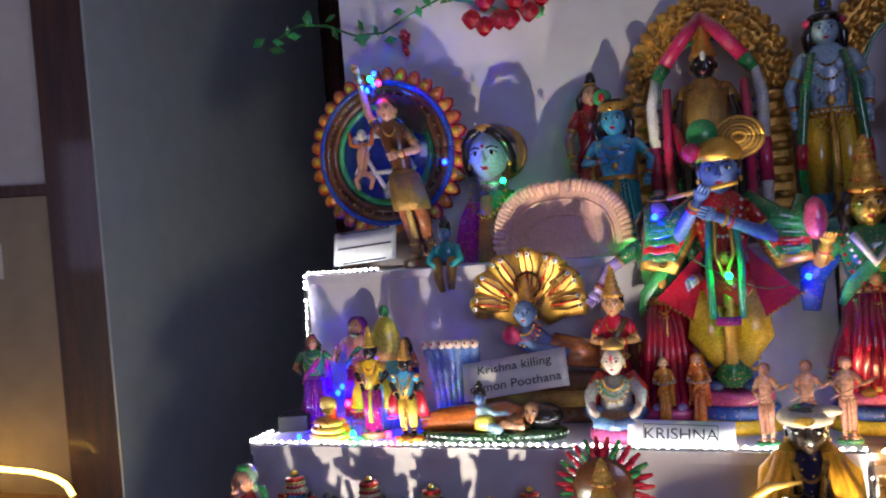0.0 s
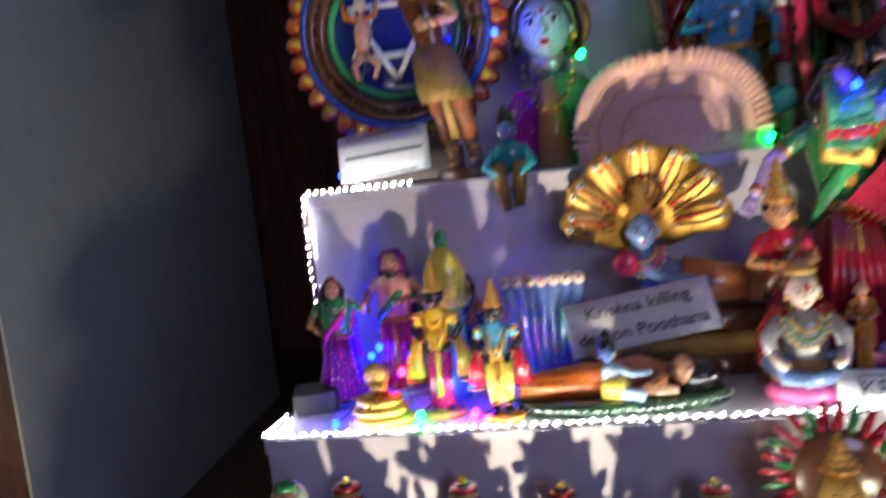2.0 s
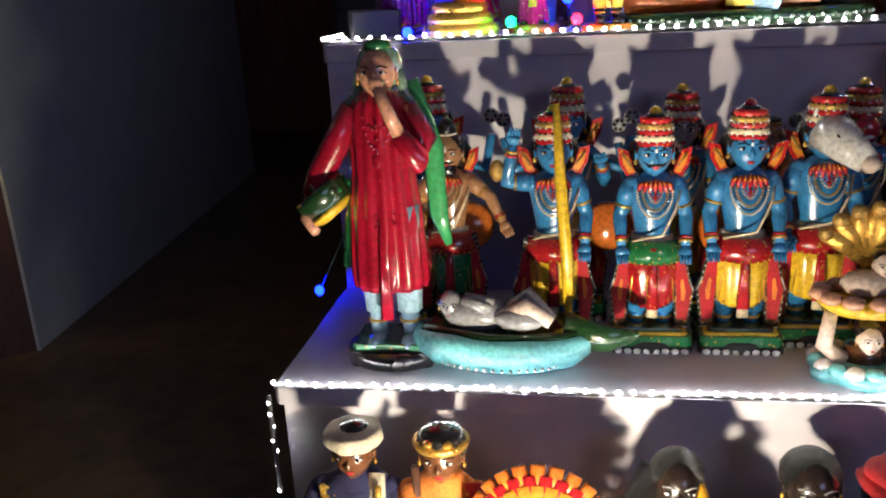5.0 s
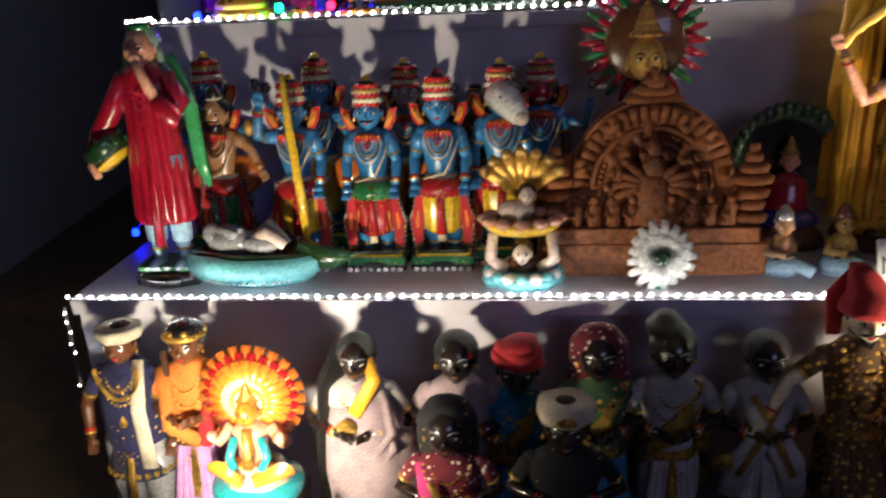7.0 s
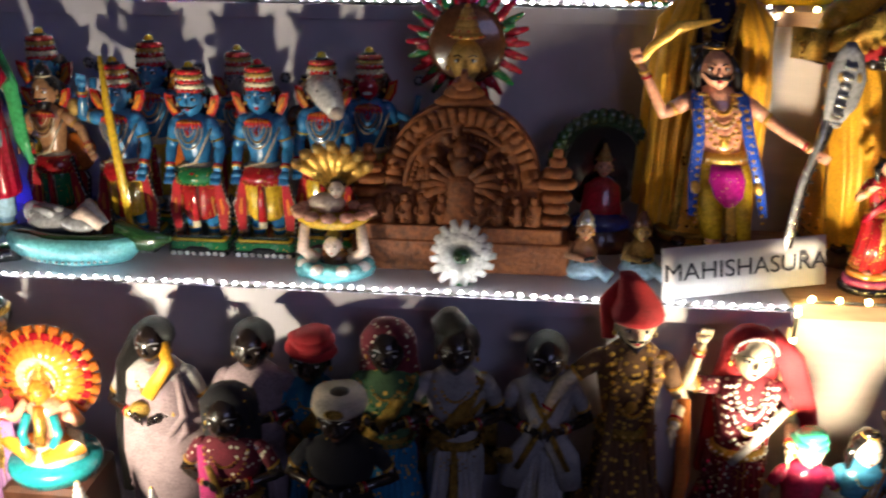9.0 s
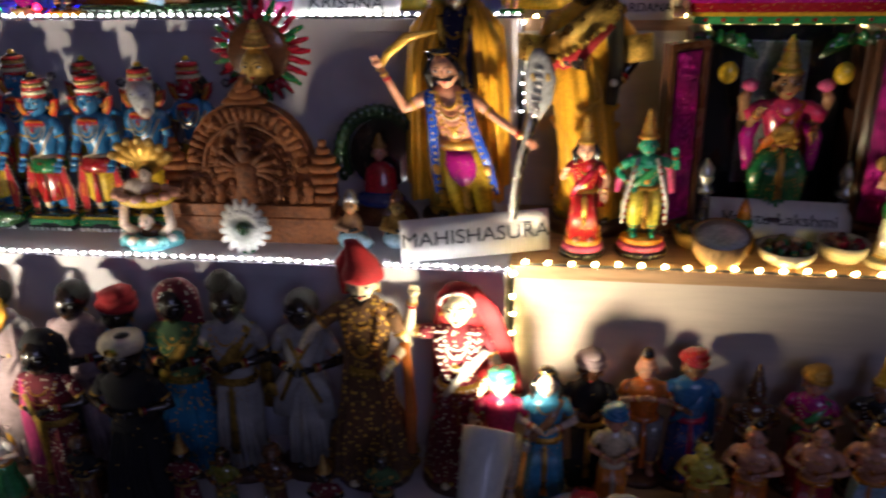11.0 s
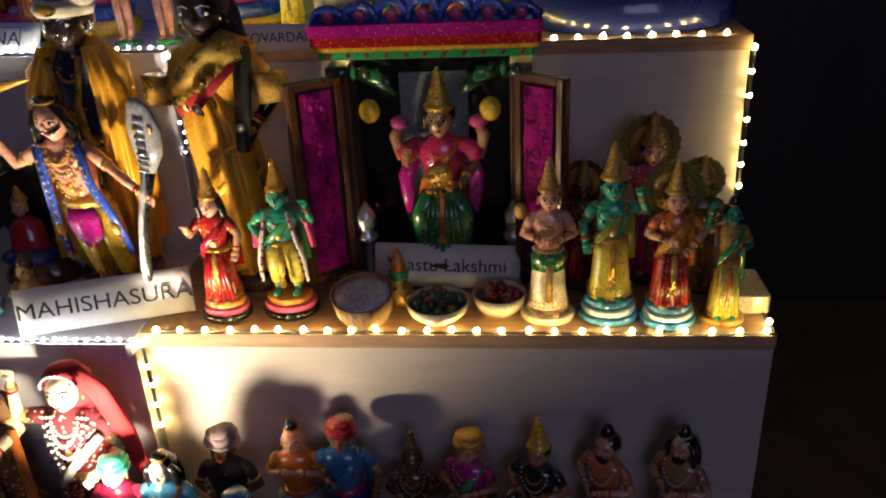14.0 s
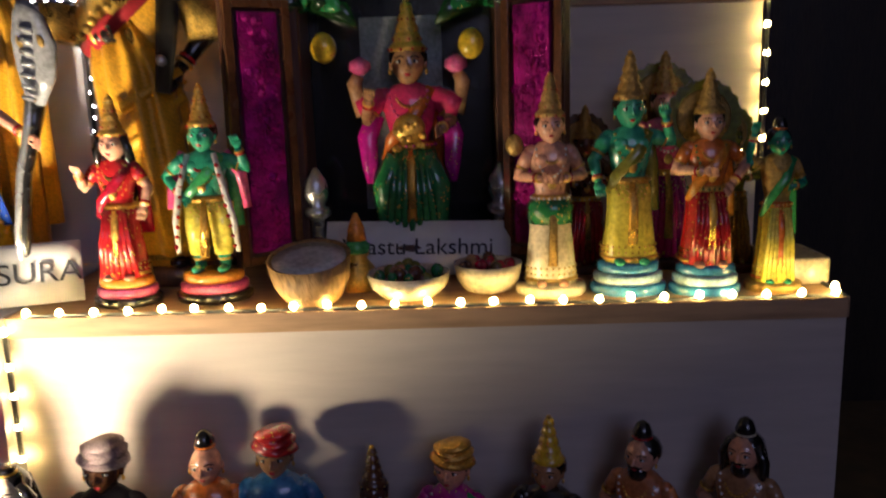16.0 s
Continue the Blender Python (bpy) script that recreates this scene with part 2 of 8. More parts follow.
class Shape:
    """One mesh in the making, in metres, with a material slot for each paint."""

    def __init__(self, scale=1.0):
        self.v, self.f, self.mi, self.sm, self.slots, self.s = [], [], [], [], [], scale

    def slot(self, mat):
        mat = P[mat] if isinstance(mat, str) else mat
        if mat not in self.slots:
            self.slots.append(mat)
        return self.slots.index(mat)

    def put(self, mat, verts, faces, smooth=True):
        n, k = len(self.v), self.slot(mat)
        self.v += [(x * self.s, y * self.s, z * self.s) for x, y, z in verts]
        self.f += [tuple(n + i for i in f) for f in faces]
        self.mi += [k] * len(faces)
        self.sm += [smooth] * len(faces)
        return self

    def rings(self, mat, loops, caps=True, smooth=True):
        """Skin over closed loops of equal length."""
        n = len(loops[0])
        vs = [p for loop in loops for p in loop]
        fs = [(a * n + b, a * n + (b + 1) % n, (a + 1) * n + (b + 1) % n, (a + 1) * n + b) for a in range(len(loops) - 1) for b in range(n)]
        if caps:
            fs += [tuple(reversed(range(n))), tuple(range((len(loops) - 1) * n, len(loops) * n))]
        return self.put(mat, vs, fs, smooth)

    def lathe(self, mat, prof, c=(0, 0, 0), seg=16, folds=0, depth=0.0, turn=None, smooth=True):
        """prof: rows of z, rx, ry (ry may be left out), with centre offsets dx, dy if five."""
        loops = []
        for row in prof:
            z, rx = row[0], row[1]
            ry = row[2] if len(row) > 2 else rx
            dx, dy = (row[3], row[4]) if len(row) > 4 else (0, 0)
            loop = []
            for i in range(seg):
                a = 2 * math.pi * i / seg
                k = 1 + depth * (0.75 * math.cos(folds * a) + 0.45 * math.cos((folds * 2 // 3 + 1) * a + 1.7 + 0.6 * math.sin(a))) if folds else 1
                p = Vector((dx + rx * k * math.cos(a), dy + ry * k * math.sin(a), z))
                loop.append(tuple((turn @ p if turn else p) + Vector(c)))
            loops.append(loop)
        return self.rings(mat, loops, smooth=smooth)

    def ball(self, mat, c, r, seg=12, turn=None):
        r = r if isinstance(r, tuple) else (r, r, r)
        prof = []
        for i in range(8):
            a = math.pi * (i + 0.15) / 7.3 - math.pi / 2
            prof.append((r[2] * math.sin(a), r[0] * math.cos(a), r[1] * math.cos(a)))
        return self.lathe(mat, prof, c, seg, turn=turn)

    def tube(self, mat, pts, rad, seg=8, flat=1.0):
        pts = [Vector(p) for p in pts]
        rad = rad if isinstance(rad, (list, tuple)) else [rad] * len(pts)
        loops = []
        for i, p in enumerate(pts):
            d = (pts[min(i + 1, len(pts) - 1)] - pts[max(i - 1, 0)]).normalized()
            u = d.cross(Vector((0, 1, 0.01)))
            u = u.normalized() if u.length > 1e-4 else Vector((1, 0, 0))
            w = d.cross(u)
            loops.append([tuple(p + rad[i] * (u * math.cos(2 * math.pi * k / seg) + flat * w * math.sin(2 * math.pi * k / seg))) for k in range(seg)])
        return self.rings(mat, loops)

    def box(self, mat, c, size, turn=None, bev=0.12):
        """A box with chamfered upright edges."""
        hx, hy, hz = (a / 2 for a in size)
        b = min(hx, hy) * bev
        out = [(-hx + b, -hy), (hx - b, -hy), (hx, -hy + b), (hx, hy - b), (hx - b, hy), (-hx + b, hy), (-hx, hy - b), (-hx, -hy + b)]
        loops = []
        e = min(hz, hx, hy) * bev
        for z, k in ((-hz, e), (-hz + e, 0), (hz - e, 0), (hz, e)):
            loop = []
            for x, y in out:
                p = Vector((x - math.copysign(k, x), y - math.copysign(k, y), z))
                loop.append(tuple((turn @ p if turn else p) + Vector(c)))
            loops.append(loop)
        return self.rings(mat, loops, smooth=False)

    def beads(self, mat, pts, r):
        for x, y, z in pts:
            self.put(mat, [(x + r, y, z), (x - r, y, z), (x, y + r, z), (x, y - r, z), (x, y, z + r), (x, y, z - r)],
                     [(0, 2, 4), (2, 1, 4), (1, 3, 4), (3, 0, 4), (2, 0, 5), (1, 2, 5), (3, 1, 5), (0, 3, 5)])
        return self

    def plate(self, mat, outline, y0, y1, smooth=False):
        """An upright slab: outline of (x, z) between depths y0 and y1."""
        n = len(outline)
        vs = [(x, y0, z) for x, z in outline] + [(x, y1, z) for x, z in outline]
        fs = [(i, (i + 1) % n, n + (i + 1) % n, n + i) for i in range(n)] + [tuple(reversed(range(n))), tuple(range(n, 2 * n))]
        return self.put(mat, vs, fs, smooth)

    def mesh(self, name):
        me = bpy.data.meshes.new(name)
        me.from_pydata(self.v, [], self.f)
        for m in self.slots:
            me.materials.append(m)
        me.polygons.foreach_set("material_index", self.mi)
        me.polygons.foreach_set("use_smooth", self.sm)
        bm = bmesh.new()
        bm.from_mesh(me)
        bmesh.ops.recalc_face_normals(bm, faces=bm.faces)
        bm.to_mesh(me)
        bm.free()
        me.update()
        return me

    def thing(self, name, at, turn=0.0, label="", category="", group="", kind="", tilt=0.0):
        ob = new(name, self.mesh(name))
        ob.matrix_world = pose(*at, tilt, 0, turn)
        return tagged(ob, label, category, group, kind)

    def part(self, name, parent, label=""):
        ob = new(name, self.mesh(name))
        ob.parent = parent
        return tagged(ob, label)

    def ring(self, name, parent, turns, label=""):
        """Alike parts on one mesh, each under its own matrix."""
        me = self.mesh(name)
        for m in turns:
            ob = new(name, me)
            ob.parent = parent
            ob.matrix_local = m
            tagged(ob, label)


def standing(name, at, label, category):
    """The root of a thing made of parts."""
    root = tagged(new(name), label, category)
    root.matrix_world = pose(*at)
    return root


def arc(cx, cz, rx, rz, a0, a1, n):
    return [(cx + rx * math.cos(radians(a0 + (a1 - a0) * i / n)), cz + rz * math.sin(radians(a0 + (a1 - a0) * i / n))) for i in range(n + 1)]


def block(name, x0, x1, y0, y1, z0, z1, mat, kind="structure", parent=None, label="", category=""):
    s = Shape().box(mat, ((x0 + x1) / 2, (y0 + y1) / 2, (z0 + z1) / 2), (x1 - x0, y1 - y0, z1 - z0), bev=0.03)
    if parent:
        return s.part(name, parent, label)
    return s.thing(name, (0, 0, 0), label=label, category=category, kind=kind)


# ---- the room ----
FLOOR_Z = -0.161
Z1, Z2, Z3, Z4 = 0.062, 0.353, 0.639, 0.935
Y3, Y4, YW = 0.230, 0.480, 0.757
XL, XM, XR = -0.235, 0.802, 1.540
block("floor", -4.5, 4.0, -3.7, 4.6, FLOOR_Z - 0.1, FLOOR_Z, FLOOR, label="dark brown polished tile floor", category="floor")
block("ceiling", -4.5, 4.0, -3.7, 4.6, 2.75, 2.85, CEIL, label="plain white painted ceiling", category="ceiling")
FARWOOD = surface("reddish_door_wood", (0.42, 0.19, 0.14), 0.5, 0.0, 0.4, 20, 0.3, stretch=(6, 6, 0.6))
# even near-black brown for the walls to the right of the display
DARK = surface("near_black_panelling", (0.030, 0.020, 0.013), 0.55, 0.0, 0.4, 20, 0.3, stretch=(6, 6, 0.6))
block("wall_north", -0.240, 1.640, YW, YW + 0.12, FLOOR_Z, 2.75, WALL, label="pale lavender plaster wall behind the steps", category="wall")
block("wall_recess", 1.640, 4.0, 1.00, 1.12, FLOOR_Z, 2.75, DARK, label="near-black panelling beside the display", category="wall")
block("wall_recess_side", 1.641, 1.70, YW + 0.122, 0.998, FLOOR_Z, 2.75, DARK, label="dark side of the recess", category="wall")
block("wall_east", 3.2, 3.35, -3.7, 0.998, FLOOR_Z, 2.75, DARK, label="near-black panelled wall", category="wall")
block("wall_far", -4.5, -0.1, 4.3, 4.45, FLOOR_Z, 2.75, FARWOOD, label="dark brown wooden doors at the end of the passage", category="wall")
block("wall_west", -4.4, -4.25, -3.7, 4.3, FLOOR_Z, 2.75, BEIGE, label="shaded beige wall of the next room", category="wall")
# unseen wall, added with an opening in front of the fill light
for a, (x0, x1, z0, z1) in enumerate(((-4.5, 1.1, FLOOR_Z, 2.75), (2.9, 4.0, FLOOR_Z, 2.75), (1.1, 2.9, FLOOR_Z, 0.9), (1.1, 2.9, 2.2, 2.75))):
    block("wall_south", x0, x1, -3.65, -3.5, z0, z1, BEIGE, label="plain unseen wall with an opening for the fill light", category="wall")
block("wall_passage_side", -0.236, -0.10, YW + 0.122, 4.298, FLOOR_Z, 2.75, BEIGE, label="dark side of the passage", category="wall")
# grey-white wall that runs away along the passage, with the brown post at its near end
d = Vector((-0.215, 2.07, 0)).normalized()
nrm = Vector((-d.y, d.x, 0))
a, b = Vector((-1.335, 1.09, 0)), Vector((-1.335, 1.09, 0)) + d * 2.10
s = Shape()
out = [a, b, b + nrm * 0.12, a + nrm * 0.12]
s.rings(PANEL, [[(p.x, p.y, z) for p in out] for z in (FLOOR_Z, 2.75)], smooth=False)
s.thing("wall_passage", (0, 0, 0), label="plain grey-white wall running down the passage", category="wall", kind="structure")
s = Shape()
p0 = a - d * 0.004 + Vector((-0.008, 0, 0))
side = Vector((-0.80, -0.60, 0)).normalized()
out = [p0, p0 + side * 0.15, p0 + side * 0.15 + Vector((-0.05, 0.10, 0)), p0 + Vector((-0.05, 0.10, 0))]
s.rings("wood", [[(p.x, p.y, z) for p in out] for z in (FLOOR_Z, 2.75)], smooth=False)
s.thing("door_frame", (0, 0, 0), label="dark brown wooden door post at the passage wall", category="door frame", kind="structure")
q0 = p0 + side * 0.152 + Vector((-0.02, 0.03, 0))
q1 = q0 + side * 1.6
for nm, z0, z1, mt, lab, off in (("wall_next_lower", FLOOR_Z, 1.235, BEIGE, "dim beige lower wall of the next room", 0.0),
                                 ("trim", 1.237, 1.272, "wood", "dark brown wooden rail across the wall", -0.02),
                                 ("wall_next_upper", 1.274, 2.75, WALL, "pale upper wall of the next room", 0.0)):
    e = Vector((side.y, -side.x, 0)) * off
    s = Shape()
    out = [q0 + e, q1 + e, q1 + Vector((-0.08, 0.12, 0)), q0 + Vector((-0.08, 0.12, 0))]
    s.rings(mt, [[(p.x, p.y, z) for p in out] for z in (z0, z1)], smooth=False)
    s.thing(nm, (0, 0, 0), label=lab, category="wall", kind="structure")

# ---- the steps ----
GAP = 0.003


def stand(name, x0, x1, top, front, label, lips=(0.004, 0.004, 0.004, 0.004)):
    """One section of the stepped stand: treads and risers as boards, bare sides."""
    root = tagged(new(name), label, "display stand")
    lv = ((Z1, -0.25, 0.0), (Z2, 0.0, Y3), (Z3, Y3, Y4), (Z4, Y4, YW - 0.004))
    low = FLOOR_Z
    for i, (z, y0, y1) in enumerate(lv):
        block("tread", x0, x1, y0 - lips[i], y1, z - 0.018, z, top, parent=root)
        block("riser", x0 + 0.002, x1 - 0.002, y0 - 0.55 * lips[i] + 0.002, y0 + 0.016, low, z - 0.0185, front, parent=root)
        block("side_panel", x0 + 0.002, x0 + 0.016, y0 + 0.017, YW - 0.008, low + 0.001, z - 0.0195, front, parent=root)
        block("side_panel", x1 - 0.016, x1 - 0.002, y0 + 0.017, YW - 0.008, low + 0.001, z - 0.0195, front, parent=root)
        low = z + 0.0005
    return root


stand("stepped_stand", XL, XM - GAP, STEP, STEP, "white laminated stepped display stand with four tiers", (0.004, 0.028, 0.012, 0.004))
stand("stepped_stand", XM, XR, PLY, BOARD, "bare plywood stepped display stand with pale fronts")

# ---- led strips ----
bulb_me = {}


def bulb_mesh(mat, r):
    key = (mat.name, r)
    if key not in bulb_me:
        s = Shape()
        s.lathe(mat, [(-r, r * 0.5), (-r * 0.4, r), (r * 0.4, r), (r, r * 0.5)], seg=6)
        bulb_me[key] = s.mesh("bulb")
    return bulb_me[key]


def led_strip(pts, gap, mat, r, label):
    """A tape along a bent line with its lamps."""
    pts = [Vector(p) for p in pts]
    root = tagged(new("led_strip"), label, "light strip", "strip lights on the steps")
    s = Shape()
    for p, q in zip(pts, pts[1:]):
        s.tube("strip", [p - Vector((0, 0, 0.0035)), q - Vector((0, 0, 0.0035))], 0.0022, 6)
    s.part("tape", root)
    rest = 0.0
    for p, q in zip(pts, pts[1:]):
        L, t = (q - p).length, rest
        while t < L:
            o = new("bulb", bulb_mesh(mat, r))
            o.parent = root
            o.location = p + (q - p) * (t / L) + Vector((random.uniform(-1, 1) * 0.0008, random.uniform(-1, 1) * 0.0006, random.uniform(-1, 1) * 0.0008))
            o.rotation_euler = (random.uniform(0, 0.6), random.uniform(0, 0.6), 0)
            t += gap * random.uniform(0.94, 1.06)
        rest = t - L
    return root


WL, YL = "cool white led strip light taped along the step edge", "warm yellow led strip light taped along the step edge"
e = 0.006
n = 0.006
led_strip([(-0.067, Y4 + 0.001, Z4 + n), (XL, Y4 + 0.001, Z4 + n), (XL - 0.004, Y4 - 0.004, Z4 - 0.006), (XL - 0.004, Y4 - 0.004, 0.757)], 0.0125, GLOW_W, 0.0021, WL)
led_strip([(XL, 0.300, Z3 + n), (XL, Y3 - 0.008, Z3 + n), (XM, Y3 - 0.006, Z3 + n)], 0.0145, GLOW_W, 0.0019, WL)
led_strip([(XM + 0.002, Y3 - 0.008, Z3 - 0.006), (XM + 0.002, Y3 - 0.008, 0.50)], 0.0145, GLOW_W, 0.0019, WL)
led_strip([(XL - 0.005, -0.030, 0.245), (XL - 0.005, -0.030, Z2 - 0.004)], 0.0135, GLOW_W, 0.0018, WL)
led_strip([(XL, -0.026, Z2 + n * 0.6), (XM, -0.022, Z2 + n * 0.6)], 0.0135, GLOW_W, 0.0018, WL)
led_strip([(XM + 0.02, Y3 + 0.001, Z3 + n - 0.004), (XR - 0.004, Y3 + 0.001, Z3 + n - 0.004)], 0.030, GLOW_Y, 0.0034, YL)
led_strip([(XR, Y3 - 0.010, Z3 - 0.014), (XR, Y3 - 0.010, 0.434)], 0.030, GLOW_Y, 0.0034, YL)
led_strip([(XM + 0.004, -0.010, 0.225), (XM + 0.004, -0.010, Z2 - 0.010)], 0.0292, GLOW_Y, 0.0034, YL)
led_strip([(XM + 0.02, 0.000, Z2 + n - 0.002), (XR - 0.004, 0.000, Z2 + n - 0.002), (XR - 0.004, 0.075, Z2 + n - 0.002)], 0.0292, GLOW_Y, 0.0034, YL)

# ---- coloured string lights ----


def string_light(pts, colors, label):
    root = tagged(new("string_light"), label, "string lights")
    wire = Shape()
    line = []
    for p, q in zip(pts, pts[1:]):
        p, q = Vector(p), Vector(q)
        for k in range(6):
            u = k / 6
            line.append(p.lerp(q, u) - Vector((0, 0, 0.02 * math.sin(math.pi * u))))
    wire.tube("green", line + [Vector(pts[-1])], 0.0009, 5)
    wire.part("wire", root)
    for p, c in zip(pts, colors):
        o = new("bulb", bulb_mesh(c, 0.0052))
        o.parent = root
        o.location = Vector(p) + Vector((0, -0.004, 0))
    return root


string_light([(-0.239, 0.690, 0.961), (-0.075, 0.562, 1.337), (0.077, 0.555, 1.153), (0.203, 0.545, 1.101), (0.262, 0.52, 1.060), (0.455, 0.51, 0.948), (0.518, 0.325, 1.001),
              (0.627, 0.310, 0.898), (0.744, 0.318, 0.890)],
             [GLOW_B, GLOW_B, GLOW_B, GLOW_G, GLOW_B, GLOW_G, GLOW_B, GLOW_G, GLOW_B], "string of tiny blue and green lights draped over the statues")
string_light([(-0.258, 0.199, 0.362), (-0.145, 0.252, 0.648), (-0.128, 0.385, 0.702), (-0.112, 0.375, 0.716), (-0.06, 0.295, 0.700), (-0.030, 0.246, 0.655), (0.040, 0.246, 0.655), (0.030, 0.30, 0.675)],
             [GLOW_B, GLOW_B, GLOW_B, GLOW_B, GLOW_R, GLOW_G, GLOW_R, GLOW_B], "string of tiny coloured lights lying on the white step")
string_light([(-0.082, 0.560, 1.350), (-0.070, 0.558, 1.360), (-0.090, 0.559, 1.326), (-0.062, 0.560, 1.338)], [GLOW_G, GLOW_B, GLOW_B, GLOW_R], "knot of tiny lights wound round the raised fist")
string_light([(0.95, 0.43, 0.775), (1.02, 0.43, 0.835), (1.08, 0.42, 0.775)], [GLOW_G, GLOW_B, GLOW_R], "string of tiny coloured lights behind the small statues")

# ---- statues: shared pieces ----


def face(s, c, r, skin, look_x=0.0, eyes=True, mouth="lip", brow="hairb"):
    """A modelled head: jaw, cheeks, eye hollows, nose, painted eyes and brows, lips and ears; c its centre, r its half height."""
    cx, cy, cz = c
    nu, loops = 22, []
    bump = lambda x, z, x0, z0, wx, wz: math.exp(-((x - x0) / wx) ** 2 - ((z - z0) / wz) ** 2)
    for j in range(13):
        p = math.pi * (0.03 + 0.94 * j / 12) - math.pi / 2
        loop = []
        for i in range(nu):
            a = 2 * math.pi * i / nu
            x, y, z = math.cos(p) * math.cos(a), math.cos(p) * math.sin(a), math.sin(p)
            front = max(0.0, -y)
            jaw = 1 - 0.26 * max(0.0, -z) ** 1.6
            push = 0.0
            for q in (-1, 1):
                push += 0.07 * bump(x, z, q * 0.46, -0.22, 0.22, 0.24) - 0.10 * bump(x, z, q * 0.32, 0.12, 0.20, 0.13)
            push += 0.13 * bump(x, z, 0, -0.86, 0.26, 0.20) + 0.04 * bump(x, z, 0, 0.36, 0.6, 0.16)
            loop.append((cx + look_x * r * front + r * 0.78 * x * jaw, cy + r * 0.86 * y - r * push * (front > 0.2), cz + r * z))
        loops.append(loop)
    s.rings(skin, loops)
    fx, fy = cx + look_x * r, cy - r * 0.80
    s.tube(skin, [(fx, fy + 0.06 * r, cz + 0.22 * r), (fx, fy - 0.08 * r, cz + 0.02 * r), (fx, fy - 0.17 * r, cz - 0.15 * r), (fx, fy - 0.02 * r, cz - 0.25 * r)], [r * 0.05, r * 0.075, r * 0.12, r * 0.07], 8)
    for k in (-1, 1):
        s.ball(skin, (fx + k * r * 0.10, fy - 0.04 * r, cz - 0.18 * r), r * 0.075, 6)
        if eyes:
            ex = fx + k * r * 0.32
            s.ball("white", (ex, fy + 0.12 * r, cz + 0.09 * r), (r * 0.18, r * 0.09, r * 0.085), 8)
            s.ball("black", (ex, fy + 0.045 * r, cz + 0.09 * r), (r * 0.075, r * 0.035, r * 0.08), 6)
            s.tube("black", [(ex - k * r * 0.17, fy + 0.06 * r, cz + 0.10 * r), (ex, fy + 0.035 * r, cz + 0.185 * r), (ex + k * r * 0.21, fy + 0.15 * r, cz + 0.10 * r)], r * 0.024, 5)
            s.tube(brow, [(fx + k * r * 0.12, fy + 0.0 * r, cz + 0.27 * r), (ex, fy + 0.05 * r, cz + 0.35 * r), (fx + k * r * 0.54, fy + 0.22 * r, cz + 0.27 * r)], r * 0.030, 5)
        s.ball(skin, (cx + k * r * 0.79, cy, cz - 0.02 * r), (r * 0.09, r * 0.17, r * 0.25), 8)
        s.ball("gold", (cx + k * r * 0.83, cy - 0.06 * r, cz - 0.34 * r), (r * 0.08, r * 0.08, r * 0.13), 6)
    s.ball(mouth, (fx, fy + 0.07 * r, cz - 0.44 * r), (r * 0.19, r * 0.08, r * 0.045), 8)
    s.ball(mouth, (fx, fy + 0.07 * r, cz - 0.51 * r), (r * 0.14, r * 0.08, r * 0.05), 8)


def crown(s, c, r, mat="gold", tall=1.4, trim="red", tip="gold"):
    """A tiered, tapering crown."""
    cx, cy, cz = c
    prof, n = [], 5
    for i in range(n):
        w = r * (0.88 - 0.70 * (i / n) ** 0.75)
        z = tall * r * i / n
        prof += [(z, w), (z + tall * r * 0.09, w * 1.05), (z + tall * r * 0.15, w * 0.90)]
    prof.append((tall * r, r * 0.10))
    s.lathe(mat, prof, c, 14)
    for i in range(10):
        a = 2 * math.pi * i / 10
        s.beads(trim, [(cx + r * 0.93 * math.cos(a), cy + r * 0.93 * math.sin(a), cz + 0.10 * r)], r * 0.09)
    for k in range(1, n):
        w, z = r * (0.88 - 0.70 * (k / n) ** 0.75) * 1.04, tall * r * (k / n + 0.045)
        s.beads(trim if k % 2 else "oldgold", [(cx + w * math.cos(2 * math.pi * i / 9), cy + w * math.sin(2 * math.pi * i / 9), cz + z) for i in range(9)], r * 0.075)
    s.ball(tip, (cx, cy, cz + tall * r), r * 0.16, 8)


def necklace(s, c, w, drop, mat, r, n=13, out=0.02):
    cx, cy, cz = c
    s.beads(mat, [(cx + w * math.cos(math.pi * i / (n - 1)), cy - out * math.sin(math.pi * i / (n - 1)), cz - drop * math.sin(math.pi * i / (n - 1))) for i in range(n)], r)


